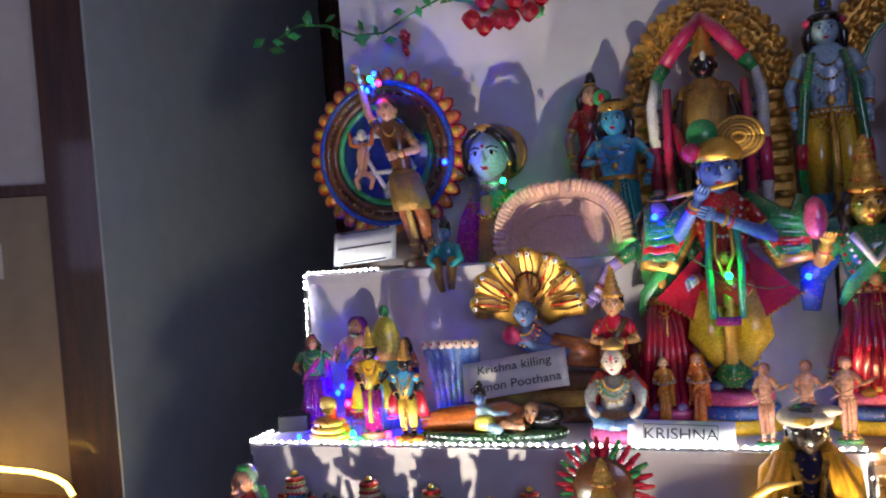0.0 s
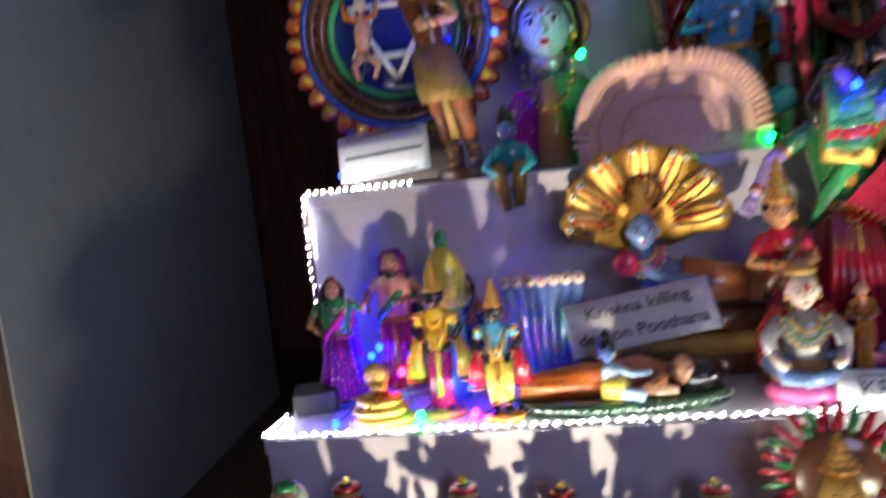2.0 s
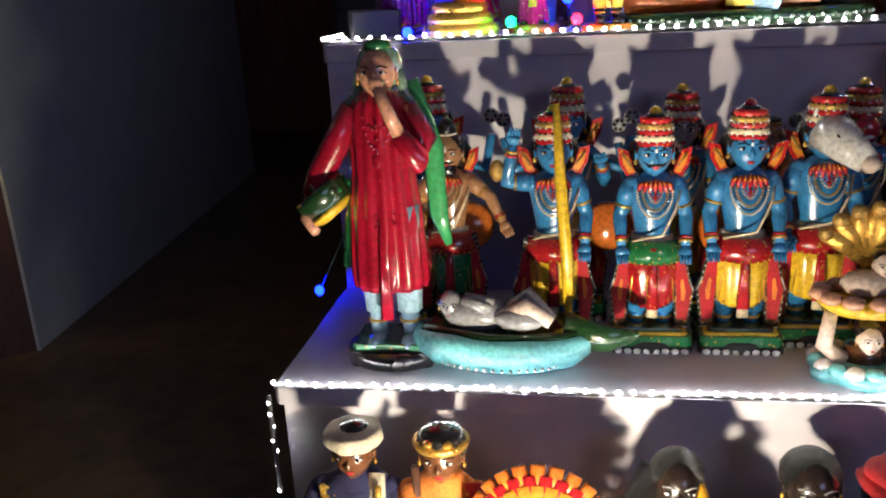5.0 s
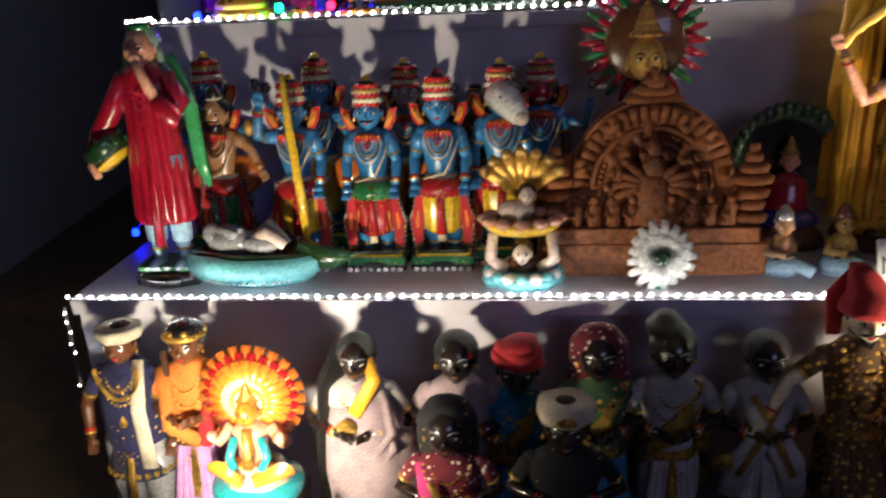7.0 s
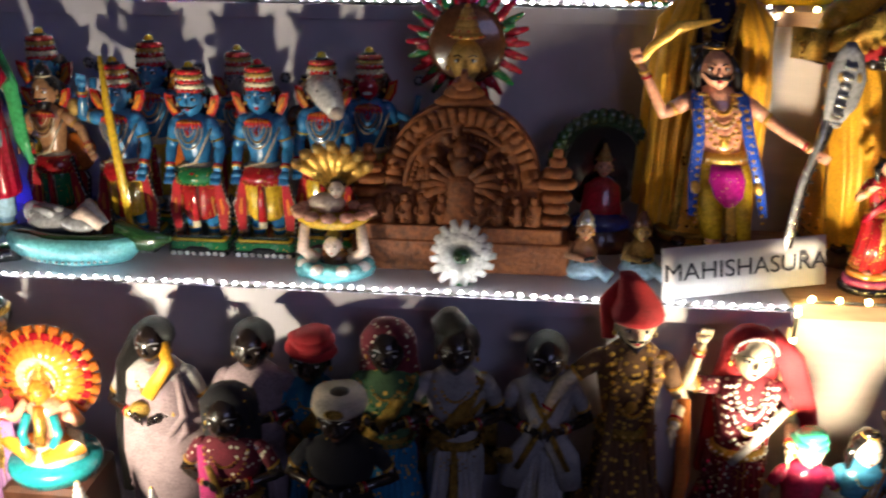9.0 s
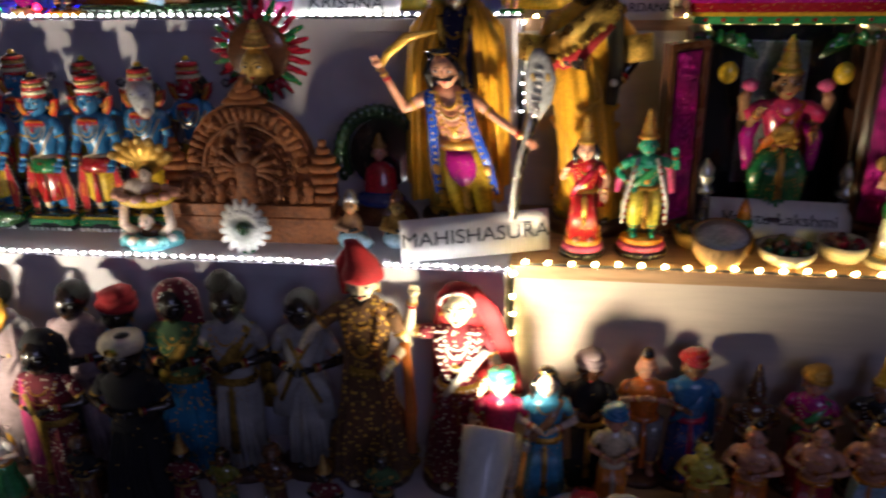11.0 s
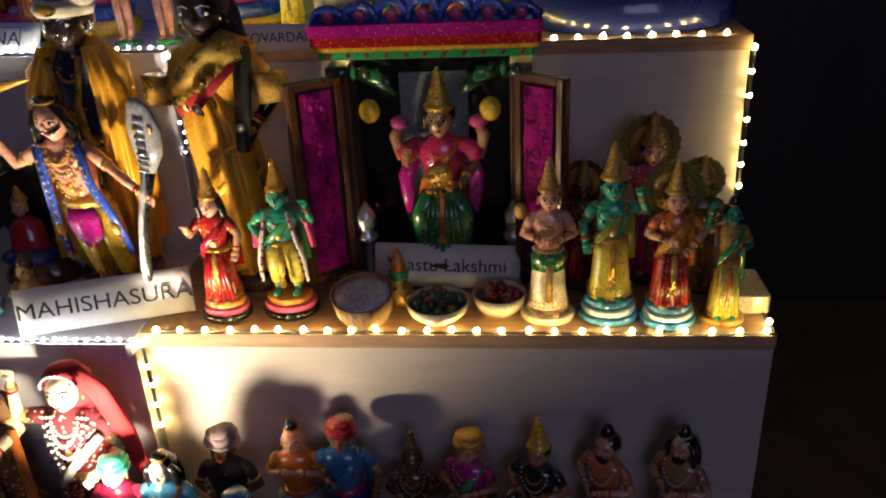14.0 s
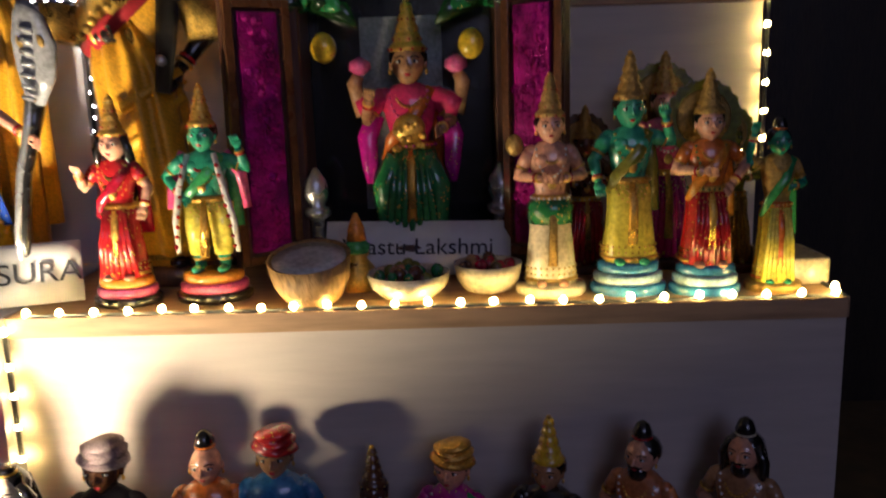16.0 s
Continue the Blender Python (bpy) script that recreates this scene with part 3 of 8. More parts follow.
def arm(s, side, skin, sleeve, elbow, hand, sh=(0.105, 0.0, 0.715), r=0.026, bangle="gold"):
    """An arm from the shoulder over the elbow to the hand; places in heights of the figure."""
    a = Vector((side * sh[0], sh[1], sh[2]))
    e, h = Vector(elbow), Vector(hand)
    m = a.lerp(e, 0.62)
    bend = e + (e - a.lerp(h, 0.5)).normalized() * r * 0.1
    s.ball(sleeve, tuple(a + Vector((-side * r * 0.2, 0, -r * 0.1))), (r * 1.45, r * 1.30, r * 1.35), 10)
    s.tube(sleeve, [a, a.lerp(e, 0.3), m], [r * 1.30, r * 1.32, r * 1.16], 10)
    s.tube(skin, [m, a.lerp(e, 0.85), bend, e.lerp(h, 0.18), e.lerp(h, 0.5), h], [r * 1.05, r * 0.98, r * 0.94, r * 0.98, r * 0.86, r * 0.60], 10)
    d = (h - e).normalized()
    u = d.cross(Vector((0, 1, 0.2)))
    u = u.normalized() if u.length > 1e-3 else Vector((1, 0, 0))
    palm = h + d * r * 0.75
    s.tube(skin, [h, palm, palm + d * r * 0.5], [r * 0.60, r * 0.90, r * 0.80], 8, 0.6)
    for k in (-1.5, -0.5, 0.5, 1.5):
        b = palm + d * r * 0.4 + u * r * 0.42 * k
        s.tube(skin, [b, b + d * r * 0.7, b + d * r * 1.25 - Vector((0, r * 0.3, 0))], [r * 0.25, r * 0.24, r * 0.13], 5)
    s.tube(skin, [h + d * r * 0.4 - u * r * 0.6 * side, palm + d * r * 0.5 - u * r * 1.0 * side], [r * 0.28, r * 0.16], 5)
    if bangle:
        for w, mat, big in ((e.lerp(h, 0.84), bangle, 0.92), (e.lerp(h, 0.74), "red", 0.92), (a.lerp(e, 0.66), bangle, 1.24)):
            s.tube(mat, [w - d * r * 0.16 if big < 1 else w.lerp(a, 0.05), w + d * r * 0.16 if big < 1 else w.lerp(e, 0.10)], r * big, 10)


def sheet(s, mat, pts, width, folds, depth, thick=0.006, seed=0):
    """A hanging cloth: uneven vertical folds across a bent strip; pts its middle line, width at each point."""
    rnd = random.Random(seed + folds)
    n, loops = folds * 6, []
    ph = [rnd.uniform(-0.5, 0.5) for _ in range(folds + 2)]
    am = [rnd.uniform(0.5, 1.2) for _ in range(folds + 2)]
    for j, (x, y, z) in enumerate(pts):
        w = width[j] if isinstance(width, (list, tuple)) else width
        front, back = [], []
        for i in range(n + 1):
            u = i / n
            k = int(u * folds)
            wave = math.cos(2 * math.pi * (u * folds + ph[k] * 0.35 * (1 - abs(2 * (u * folds - k) - 1)))) * am[k]
            o = (u - 0.5) * w
            yy = y + depth * wave * (0.55 + 0.45 * j / max(1, len(pts) - 1)) + 0.9 * o * o / max(w, 0.02)
            front.append((x + o + 0.12 * depth * math.sin(5 * u + j), yy - thick, z + 0.004 * math.sin(9 * u + seed)))
            back.append((x + o, yy + thick, z))
        loops.append(front + back[::-1])
    s.rings(mat, loops)


def pleats(s, mat, pts, n, spread, r, end=1.0):
    """A bunch of cloth folds side by side along a line."""
    sheet(s, mat, pts, [n * spread * (0.62 + 0.38 * min(1.0, j * end)) for j in range(len(pts))], n, r * 0.62, r * 0.5, n)


SIDE = {"down": ((0.165, -0.01, 0.58), (0.150, -0.05, 0.47)), "fold": ((0.160, 0.0, 0.58), (0.05, -0.11, 0.58)), "bless": ((0.165, -0.02, 0.59), (0.145, -0.11, 0.68)),
        "up": ((0.200, -0.01, 0.70), (0.170, -0.04, 0.86)), "hip": ((0.19, 0.01, 0.60), (0.105, -0.05, 0.50)), "pray": ((0.155, -0.01, 0.58), (0.018, -0.11, 0.66)),
        "fore": ((0.160, -0.02, 0.58), (0.120, -0.14, 0.55)), "wide": ((0.205, -0.02, 0.62), (0.27, -0.06, 0.52))}


def statue(name, at, H, label, skin="skin", top="red", low="yellow", trim="gold", arms=("fold", "fold"), hat=None, hatmat="gold", hair="hairb", base=("brown",), turn=0.0,
           legs=False, bare=False, sash=None, head=1.0, wide=1.0, beads=("gold", "white"), halo=None, folds=11, look_x=0.0, eyes=True, beard=None, long_hair=False, veil=None,
           extra=None, category="statue", group="", foot=None, brow="hairb", side_panels=None, skirt=1.0, mouth="lip", limb=1.0, lean=0.0):
    """One painted or dressed figure in a single mesh; all its measures are shares of the height H up to the top of the hat."""
    tall = {None: 0.0, "crown": 0.16, "cap": 0.12, "turban": 0.06, "knot": 0.07, "bun": 0.03}[hat]
    s = Shape(H)
    zb = 0.0
    for i, m in enumerate(base):
        h = 0.045 if len(base) > 1 else 0.05
        w = (0.165 - 0.016 * i) * wide
        s.lathe(m, [(zb, w * 0.97, w * 0.80), (zb + h * 0.25, w, w * 0.83), (zb + h * 0.75, w, w * 0.83), (zb + h, w * 0.94, w * 0.78)], seg=20)
        zb += h
    hr = 0.078 * head
    top_z = 1.0 - tall
    hz = top_z - hr
    k = (hz - hr - zb) / 0.68
    Z = lambda z: zb + z * k
    W = wide * (1.0 if name == "dressed_doll" else 0.91)
    if legs:
        for q in (-1, 1):
            s.tube(low, [(q * 0.055 * W, 0, Z(0.40)), (q * 0.060 * W, -0.005, Z(0.24)), (q * 0.058 * W, 0, Z(0.10))], [0.066 * W, 0.056 * W, 0.046 * W], 10)
            s.tube(foot or skin, [(q * 0.058 * W, 0, Z(0.12)), (q * 0.058 * W, 0, Z(0.02))], [0.034, 0.028], 8)
            s.ball(foot or skin, (q * 0.060 * W, -0.035, Z(0.018)), (0.030, 0.062, 0.022), 8)
            s.ball("gold", (q * 0.058 * W, 0, Z(0.07)), (0.038, 0.036, 0.012), 8)
    else:
        f = skirt
        s.lathe(low, [(Z(0.0), 0.122 * W * f, 0.100 * W * f), (Z(0.02), 0.128 * W * f, 0.104 * W * f), (Z(0.15), 0.112 * W * f, 0.092 * W * f), (Z(0.28), 0.100 * W, 0.084 * W),
                      (Z(0.38), 0.098 * W, 0.078 * W), (Z(0.43), 0.080 * W, 0.062 * W)], seg=44, folds=folds, depth=0.065)
        s.lathe(trim, [(Z(0.016), 0.131 * W * f, 0.107 * W * f), (Z(0.035), 0.130 * W * f, 0.106 * W * f)], seg=44, folds=folds, depth=0.065)
        for q in (-1, 1):
            s.ball(foot or skin, (q * 0.05, -0.095 * W * f, Z(0.01)), (0.026, 0.04, 0.018), 8)
    t = skin if bare else top
    s.lathe(t, [(Z(0.40), 0.082 * W, 0.062 * W), (Z(0.46), 0.076 * W, 0.058 * W), (Z(0.54), 0.094 * W, 0.070 * W), (Z(0.61), 0.108 * W, 0.072 * W), (Z(0.655), 0.104 * W, 0.060 * W),
                (Z(0.69), 0.060 * W, 0.044 * W), (Z(0.70), 0.036, 0.034)], seg=18)
    if bare:
        for q in (-1, 1):
            s.ball(t, (q * 0.040 * W, -0.048 * W, Z(0.605)), (0.044 * W, 0.026 * W, 0.034), 10)
        s.ball(t, (0, -0.046 * W, Z(0.48)), (0.050 * W, 0.020 * W, 0.040), 10)
    s.lathe(trim, [(Z(0.405), 0.090 * W, 0.070 * W), (Z(0.42), 0.094 * W, 0.074 * W), (Z(0.44), 0.088 * W, 0.068 * W)], seg=18)
    s.tube(skin, [(0, 0, Z(0.67)), (0, 0, hz - hr * 0.5)], [0.036, 0.032], 10)
    # pleats, hem and belt ornaments
    if not legs and folds >= 8:
        for i in range(7):
            o = (i - 3) * 0.024 * W
            s.tube(low, [(o * 0.7, -0.070 * W, Z(0.41)), (o, -0.098 * W * skirt, Z(0.22)), (o * 1.25, -0.110 * W * skirt + abs(o) * 0.35, Z(0.012))], [0.012, 0.016, 0.017], 6, 0.7)
    if not legs:
        for zz, m in ((0.055, trim), (0.085, beads[0] if beads else trim)):
            s.beads(m, [(0.128 * W * skirt * math.cos(a), 0.104 * W * skirt * math.sin(a), Z(zz)) for a in [2 * math.pi * (i + 0.5) / 26 for i in range(26)]], 0.0065)
    if beads:
        s.beads(beads[-1], [(0.096 * W * math.cos(a), 0.076 * W * math.sin(a), Z(0.425)) for a in [2 * math.pi * i / 22 for i in range(22)]], 0.008)
        for ring in range(3):
            necklace(s, (0, -0.055 * W, Z(0.415)), (0.03 + 0.022 * ring) * W, 0.04 + 0.02 * ring, trim, 0.006, 11, 0.034 * W)
    # chest ornaments
    for i, m in enumerate(beads):
        necklace(s, (0, -0.040 * W, Z(0.66)), (0.050 + 0.022 * i) * W, 0.06 + 0.06 * i, m, 0.0085, 13 + 2 * i, 0.036 * W)
    if bare or beads:
        s.ball(trim, (0, -0.076 * W, Z(0.555 - 0.03 * len(beads))), (0.020, 0.010, 0.024), 8)
    # waist cloth and its hanging end
    if sash:
        s.tube(sash, [(0.085 * W, -0.02, Z(0.67)), (0.02 * W, -0.082 * W, Z(0.56)), (-0.07 * W, -0.062 * W, Z(0.45)), (-0.10 * W, -0.02, Z(0.36))], [0.024, 0.028, 0.026, 0.016], 8, 0.5)
        s.tube(sash, [(0.085 * W, 0.02, Z(0.67)), (0.115 * W, 0.05, Z(0.5)), (0.12 * W, 0.05, Z(0.25))], [0.022, 0.030, 0.034], 8, 0.4)
    s.tube(trim, [(0, -0.070 * W, Z(0.42)), (0.004, -0.100 * W, Z(0.30)), (0, -0.108 * W, Z(0.10))], [0.014, 0.018, 0.022], 6, 0.35)
    if side_panels:
        for q in (-1, 1):
            o = [(0.076, Z(0.385)), (0.116, Z(0.42)), (0.150, Z(0.25)), (0.168, Z(0.20)), (0.146, Z(0.02)), (0.098, Z(0.03))]
            mx, mz = 0.124, Z(0.20)
            for lay, (m, f) in enumerate((("c_black", 1.0), ("c_brown", 0.86), (side_panels, 0.74), ("c_orange", 0.24))):
                s.plate(m, [(q * (mx + (x - mx) * f), mz + (z - mz) * f) for x, z in o], -0.040 - 0.004 * lay, -0.020)
            rim = []
            for (xa, za), (xb, zb2) in zip(o, o[1:] + o[:1]):
                for i in range(6):
                    u = i / 6
                    rim.append((q * (mx + (xa + (xb - xa) * u - mx) * 0.93), -0.042, mz + (za + (zb2 - za) * u - mz) * 0.93))
            s.beads("white", rim, 0.0050)
    for q, how in zip((-1, 1), arms):
        if how:
            (ex, ey, ez), (hx, hy, hz2) = SIDE[how] if isinstance(how, str) else how
            arm(s, q, skin, t, (q * ex * W, ey, Z(ez - 0.05)), (q * hx * W, hy, Z(hz2 - 0.05)), (0.098 * W, 0.0, Z(0.645)), 0.026 * limb)
    face(s, (0, -0.005, hz), hr, skin, look_x, eyes, mouth, brow)
    if hair:
        s.ball(hair, (0, hr * 0.20, hz + hr * 0.26), (hr * 0.93, hr * 0.90, hr * 0.88), 14)
        if long_hair:
            s.tube(hair, [(0, hr * 0.7, hz + hr * 0.4), (0.01, hr * 1.05, hz - hr * 0.9), (0.02, 0.075, Z(0.5)), (0.02, 0.075, Z(0.38))], [hr * 0.75, hr * 0.8, hr * 0.7, hr * 0.3], 10, 0.6)
            for q in (-1, 1):
                s.tube(hair, [(q * hr * 0.62, -hr * 0.2, hz + hr * 0.55), (q * hr * 0.98, -hr * 0.1, hz - hr * 0.2), (q * hr * 0.9, -hr * 0.2, Z(0.60))], [hr * 0.25, hr * 0.32, hr * 0.14], 8)
    if beard:
        s.ball(beard, (0, -hr * 0.48, hz - hr * 0.72), (hr * 0.52, hr * 0.42, hr * 0.52), 10)
        for q in (-1, 1):
            s.tube(beard, [(0, -hr * 0.93, hz - hr * 0.30), (q * hr * 0.28, -hr * 0.86, hz - hr * 0.34), (q * hr * 0.52, -hr * 0.6, hz - hr * 0.22)], [hr * 0.07, hr * 0.08, hr * 0.03], 6)
    if hat == "crown":
        crown(s, (0, 0.004, hz + hr * 0.55), hr * 0.92, hatmat, (tall + hr * 0.36) / (hr * 0.92), trim if trim != hatmat else "red")
    elif hat == "cap":
        z0, w = hz + hr * 0.42, hr * 0.80
        n = 5
        for i in range(n):
            m = ("red", "cream", "red", "oldgold", "red")[i]
            s.lathe(m, [(z0 + (tall * 0.92) * i / n, w * (1.02 - 0.03 * i)), (z0 + tall * 0.92 * (i + 0.5) / n, w * (1.04 - 0.03 * i)), (z0 + tall * 0.92 * (i + 1) / n, w * (0.98 - 0.03 * i))], seg=16)
            s.beads("white" if i % 2 else "black", [(w * (1.05 - 0.03 * i) * math.cos(2 * math.pi * j / 16), w * (1.05 - 0.03 * i) * math.sin(2 * math.pi * j / 16), z0 + tall * 0.92 * i / n) for j in range(16)], hr * 0.07)
        s.ball("black", (0, 0, z0 + tall * 0.95), (w * 0.55, w * 0.55, w * 0.18), 10)
        s.ball(hatmat, (0, 0, z0 + tall * 1.03), (w * 0.34, w * 0.34, w * 0.36), 10)
    elif hat == "turban":
        for i in range(4):
            s.lathe(hatmat, [(-hr * 0.16, hr * (1.0 - 0.06 * i)), (0, hr * (1.10 - 0.10 * i)), (hr * 0.18, hr * (0.92 - 0.12 * i))], (0.004 * (i % 2), 0.01, hz + hr * (0.48 + 0.22 * i)), 20, 5, 0.04,
                    Matrix.Rotation(radians(9 * (-1) ** i), 3, "Y") @ Matrix.Rotation(i, 3, "Z"))
    elif hat in ("knot", "bun"):
        s.lathe(hair or "hairb", [(hz + hr * 0.9, hr * 0.45), (hz + hr * 1.25, hr * 0.52), (hz + hr * 1.0 + tall * 0.8, hr * 0.34), (hz + hr + tall, hr * 0.1)], seg=12)
        s.ball(trim, (0, 0, hz + hr * 1.0), (hr * 0.55, hr * 0.55, hr * 0.12), 10)
    if veil:
        s.lathe(veil, [(Z(0.30), 0.13, 0.05, 0, 0.055), (Z(0.5), 0.125, 0.05, 0, 0.055), (Z(0.64), 0.12, 0.06, 0, 0.045), (hz - hr * 0.4, hr * 1.15, hr * 0.85, 0, hr * 0.42),
                       (hz + hr * 0.5, hr * 1.10, hr * 0.92, 0, hr * 0.30), (hz + hr * 1.05, hr * 0.7, hr * 0.6, 0, hr * 0.25), (hz + hr * 1.2, hr * 0.2, hr * 0.2, 0, hr * 0.25)], seg=28, folds=9, depth=0.04)
    if halo:
        n = 36
        o = [(hr * 2.1 * (1 + 0.07 * (i % 2)) * math.cos(2 * math.pi * i / n), hz + hr * 0.3 + hr * 2.1 * (1 + 0.07 * (i % 2)) * math.sin(2 * math.pi * i / n)) for i in range(n)]
        s.plate(halo, o, hr * 1.1, hr * 1.3)
        s.lathe("oldgold", [(0, hr * 1.6), (0.008, hr * 1.5)], (0, hr * 1.1, hz + hr * 0.3), 24, turn=Matrix.Rotation(radians(90), 3, "X"))
    if extra:
        extra(s, Z, hz, hr)
    if lean:
        s.v = [(x + lean * (z - 0.05 * H), y, z) if z > 0.05 * H else (x, y, z) for x, y, z in s.v]
    return s.thing(name, at, turn, label, category, group)

# ---- second tier: wooden and plaster figures ----


def stall(s, Z, hz, hr):
    """The scalloped foot, wing-like hair tufts and beaded breast ornament of the wooden figures."""
    s.box("green", (0, 0, 0.052), (0.31, 0.25, 0.044))
    s.box("yellow", (0, 0, 0.078), (0.28, 0.22, 0.012))
    s.box("moss", (0, 0, 0.090), (0.25, 0.20, 0.018))
    s.box("black", (0, 0, 0.016), (0.32, 0.26, 0.030))
    for i in range(8):
        s.ball("white", (-0.13 + 0.037 * i, -0.131, 0.012), (0.016, 0.006, 0.012), 8)
    for q in (-1, 1):
        s.plate("red", [(q * hr * 0.80, hz - hr * 0.85), (q * hr * 1.15, hz + hr * 0.15), (q * hr * 1.62, hz + hr * 0.30), (q * hr * 1.52, hz - hr * 0.45), (q * hr * 1.2, hz - hr * 1.0)], -0.004, 0.020)
        s.plate("saffron", [(q * hr * 0.85, hz - hr * 0.80), (q * hr * 1.15, hz - hr * 0.05), (q * hr * 1.45, hz + hr * 0.08), (q * hr * 1.36, hz - hr * 0.42), (q * hr * 1.12, hz - hr * 0.85)], -0.012, 0.004)
        s.tube("oldgold", [(q * hr * 1.0, -0.014, hz - hr * 0.55), (q * hr * 1.38, -0.014, hz + hr * 0.0)], hr * 0.05, 5)
    s.ball("black", (0, hr * 0.55, hz - hr * 0.15), (hr * 1.22, hr * 0.62, hr * 1.05), 12)
    # beaded breast ornament: a row of red petals over hanging loops of beads
    zc = Z(0.640)
    for r, m, size in ((0.092, "cream", 0.0062), (0.078, "black", 0.0052), (0.065, "oldgold", 0.0064), (0.038, "cream", 0.0050), (0.026, "red", 0.0064)):
        n = int(r * 300)
        loop = [math.pi * (i + 0.5) / n for i in range(n)]
        s.beads(m, [(r * 0.74 * math.cos(a), -0.089 - 0.016 * math.sin(a) + 0.012 * abs(math.cos(a)), zc - r * 1.15 * math.sin(a)) for a in loop], size)
    for i in range(7):
        x = (i - 3) * 0.019
        s.tube("red", [(x * 0.72, -0.066 + abs(x) * 0.2, zc + 0.040 - abs(x) * 0.2), (x, -0.080 + abs(x) * 0.22, zc + 0.016), (x * 1.12, -0.083 + abs(x) * 0.24, zc - 0.012)], [0.006, 0.011, 0.005], 6)
        s.tube("saffron", [(x * 0.76, -0.074 + abs(x) * 0.2, zc + 0.040 - abs(x) * 0.2), (x, -0.090 + abs(x) * 0.22, zc + 0.018)], [0.003, 0.004], 5)
    s.tube("red", [(0, -0.096, zc - 0.006), (0, -0.100, zc - 0.048)], [0.006, 0.004], 6)
    s.tube("cream", [(0.10, -0.03, Z(0.63)), (0.078, -0.085, Z(0.56)), (0.03, -0.108, Z(0.46)), (-0.08, -0.06, Z(0.42))], 0.006, 5)
    s.tube("white", [(0, -hr * 0.88, hz + hr * 0.22), (0, -hr * 0.78, hz + hr * 0.50)], hr * 0.06, 5)


CLOSE = ((0.140, -0.005, 0.565), (0.135, -0.075, 0.455))


def wooden(at, H, label, low="yellow", top="blue", skin="blue", finial="yellow", arms=(CLOSE, CLOSE), turn=0.0, more=None, beard=None, hat="cap", hair="black"):
    def both(s, Z, hz, hr):
        stall(s, Z, hz, hr)
        s.lathe(low, [(Z(0.135), 0.082, 0.088), (Z(0.16), 0.098, 0.098), (Z(0.30), 0.110, 0.092), (Z(0.41), 0.096, 0.080)], seg=44, folds=12, depth=0.05)
        for i in range(9):
            s.tube("gold", [((i - 4) * 0.016, -0.088 + abs(i - 4) * 0.008, Z(0.38)), ((i - 4) * 0.022, -0.104 + abs(i - 4) * 0.010, Z(0.155))], 0.0032, 5)
        s.tube("red", [(0, -0.092, Z(0.40)), (0, -0.106, Z(0.14))], [0.014, 0.024], 6, 0.4)
        if more:
            more(s, Z, hz, hr)
    return statue("wooden_statue", at, H, label, skin=skin, top=top, low=skin, legs=True, trim="cream", arms=arms, hat=hat, hatmat=finial, hair=hair, base=("plastic",), turn=turn, head=1.12, wide=1.0, limb=1.12,
                  beads=(), side_panels="c_red", folds=8, beard=beard, extra=both, group="row of painted wooden figures")


def red_waist(s, Z, hz, hr):
    s.lathe("red", [(Z(0.33), 0.122, 0.102), (Z(0.37), 0.122, 0.104), (Z(0.42), 0.108, 0.088)], seg=24)
    s.beads("gold", [(0.122 * math.cos(2 * math.pi * i / 26), 0.103 * math.sin(2 * math.pi * i / 26), Z(0.335)) for i in range(26)], 0.006)


def green_waist(s, Z, hz, hr):
    s.lathe("green", [(Z(0.33), 0.122, 0.102), (Z(0.37), 0.122, 0.104), (Z(0.42), 0.108, 0.088)], seg=24)
    s.beads("gold", [(0.122 * math.cos(2 * math.pi * i / 26), 0.103 * math.sin(2 * math.pi * i / 26), Z(0.335)) for i in range(26)], 0.006)
    for q in (-1, 1):
        s.tube("black", [(0, -hr * 0.93, hz - hr * 0.30), (q * hr * 0.28, -hr * 0.88, hz - hr * 0.36), (q * hr * 0.56, -hr * 0.62, hz - hr * 0.18)], [hr * 0.07, hr * 0.08, hr * 0.02], 6)


def bow(s, Z, hz, hr):
    red_waist(s, Z, hz, hr)
    s.tube("yellow", [(0.060, -0.16, Z(0.02)), (0.055, -0.175, Z(0.35)), (0.030, -0.17, Z(0.70)), (0.015, -0.15, 1.0)], [0.014, 0.024, 0.022, 0.012], 8, 0.6)
    s.ball("oldgold", (-0.22, -0.02, Z(0.70)), (0.03, 0.03, 0.045), 8)


def horse(s, Z, hz, hr):
    red_waist(s, Z, hz, hr)
    s.tube("white", [(0.0, -hr * 0.2, hz + hr * 0.25), (hr * 0.5, -hr * 1.0, hz - hr * 0.15), (hr * 1.1, -hr * 1.9, hz - hr * 0.75)], [hr * 0.95, hr * 0.80, hr * 0.50], 14)
    s.ball("pale", (hr * 1.18, -hr * 2.1, hz - hr * 0.80), (hr * 0.38, hr * 0.30, hr * 0.36), 10)
    s.ball("black", (hr * 0.95, -hr * 0.85, hz + hr * 0.22), (hr * 0.14, hr * 0.14, hr * 0.14), 8)
    for q in (-1, 1):
        s.lathe("white", [(0, hr * 0.2), (hr * 0.6, hr * 0.04)], (q * hr * 0.5, -hr * 0.4, hz + hr * 0.9), 8)
        s.tube("black", [(hr * 0.5 - q * hr * 0.5, -hr * 1.5, hz + hr * 0.3), (hr * 0.9, -hr * 1.55, hz - hr * 0.5), (hr * 0.3, -hr * 1.2, hz - hr * 0.8)], hr * 0.05, 5)


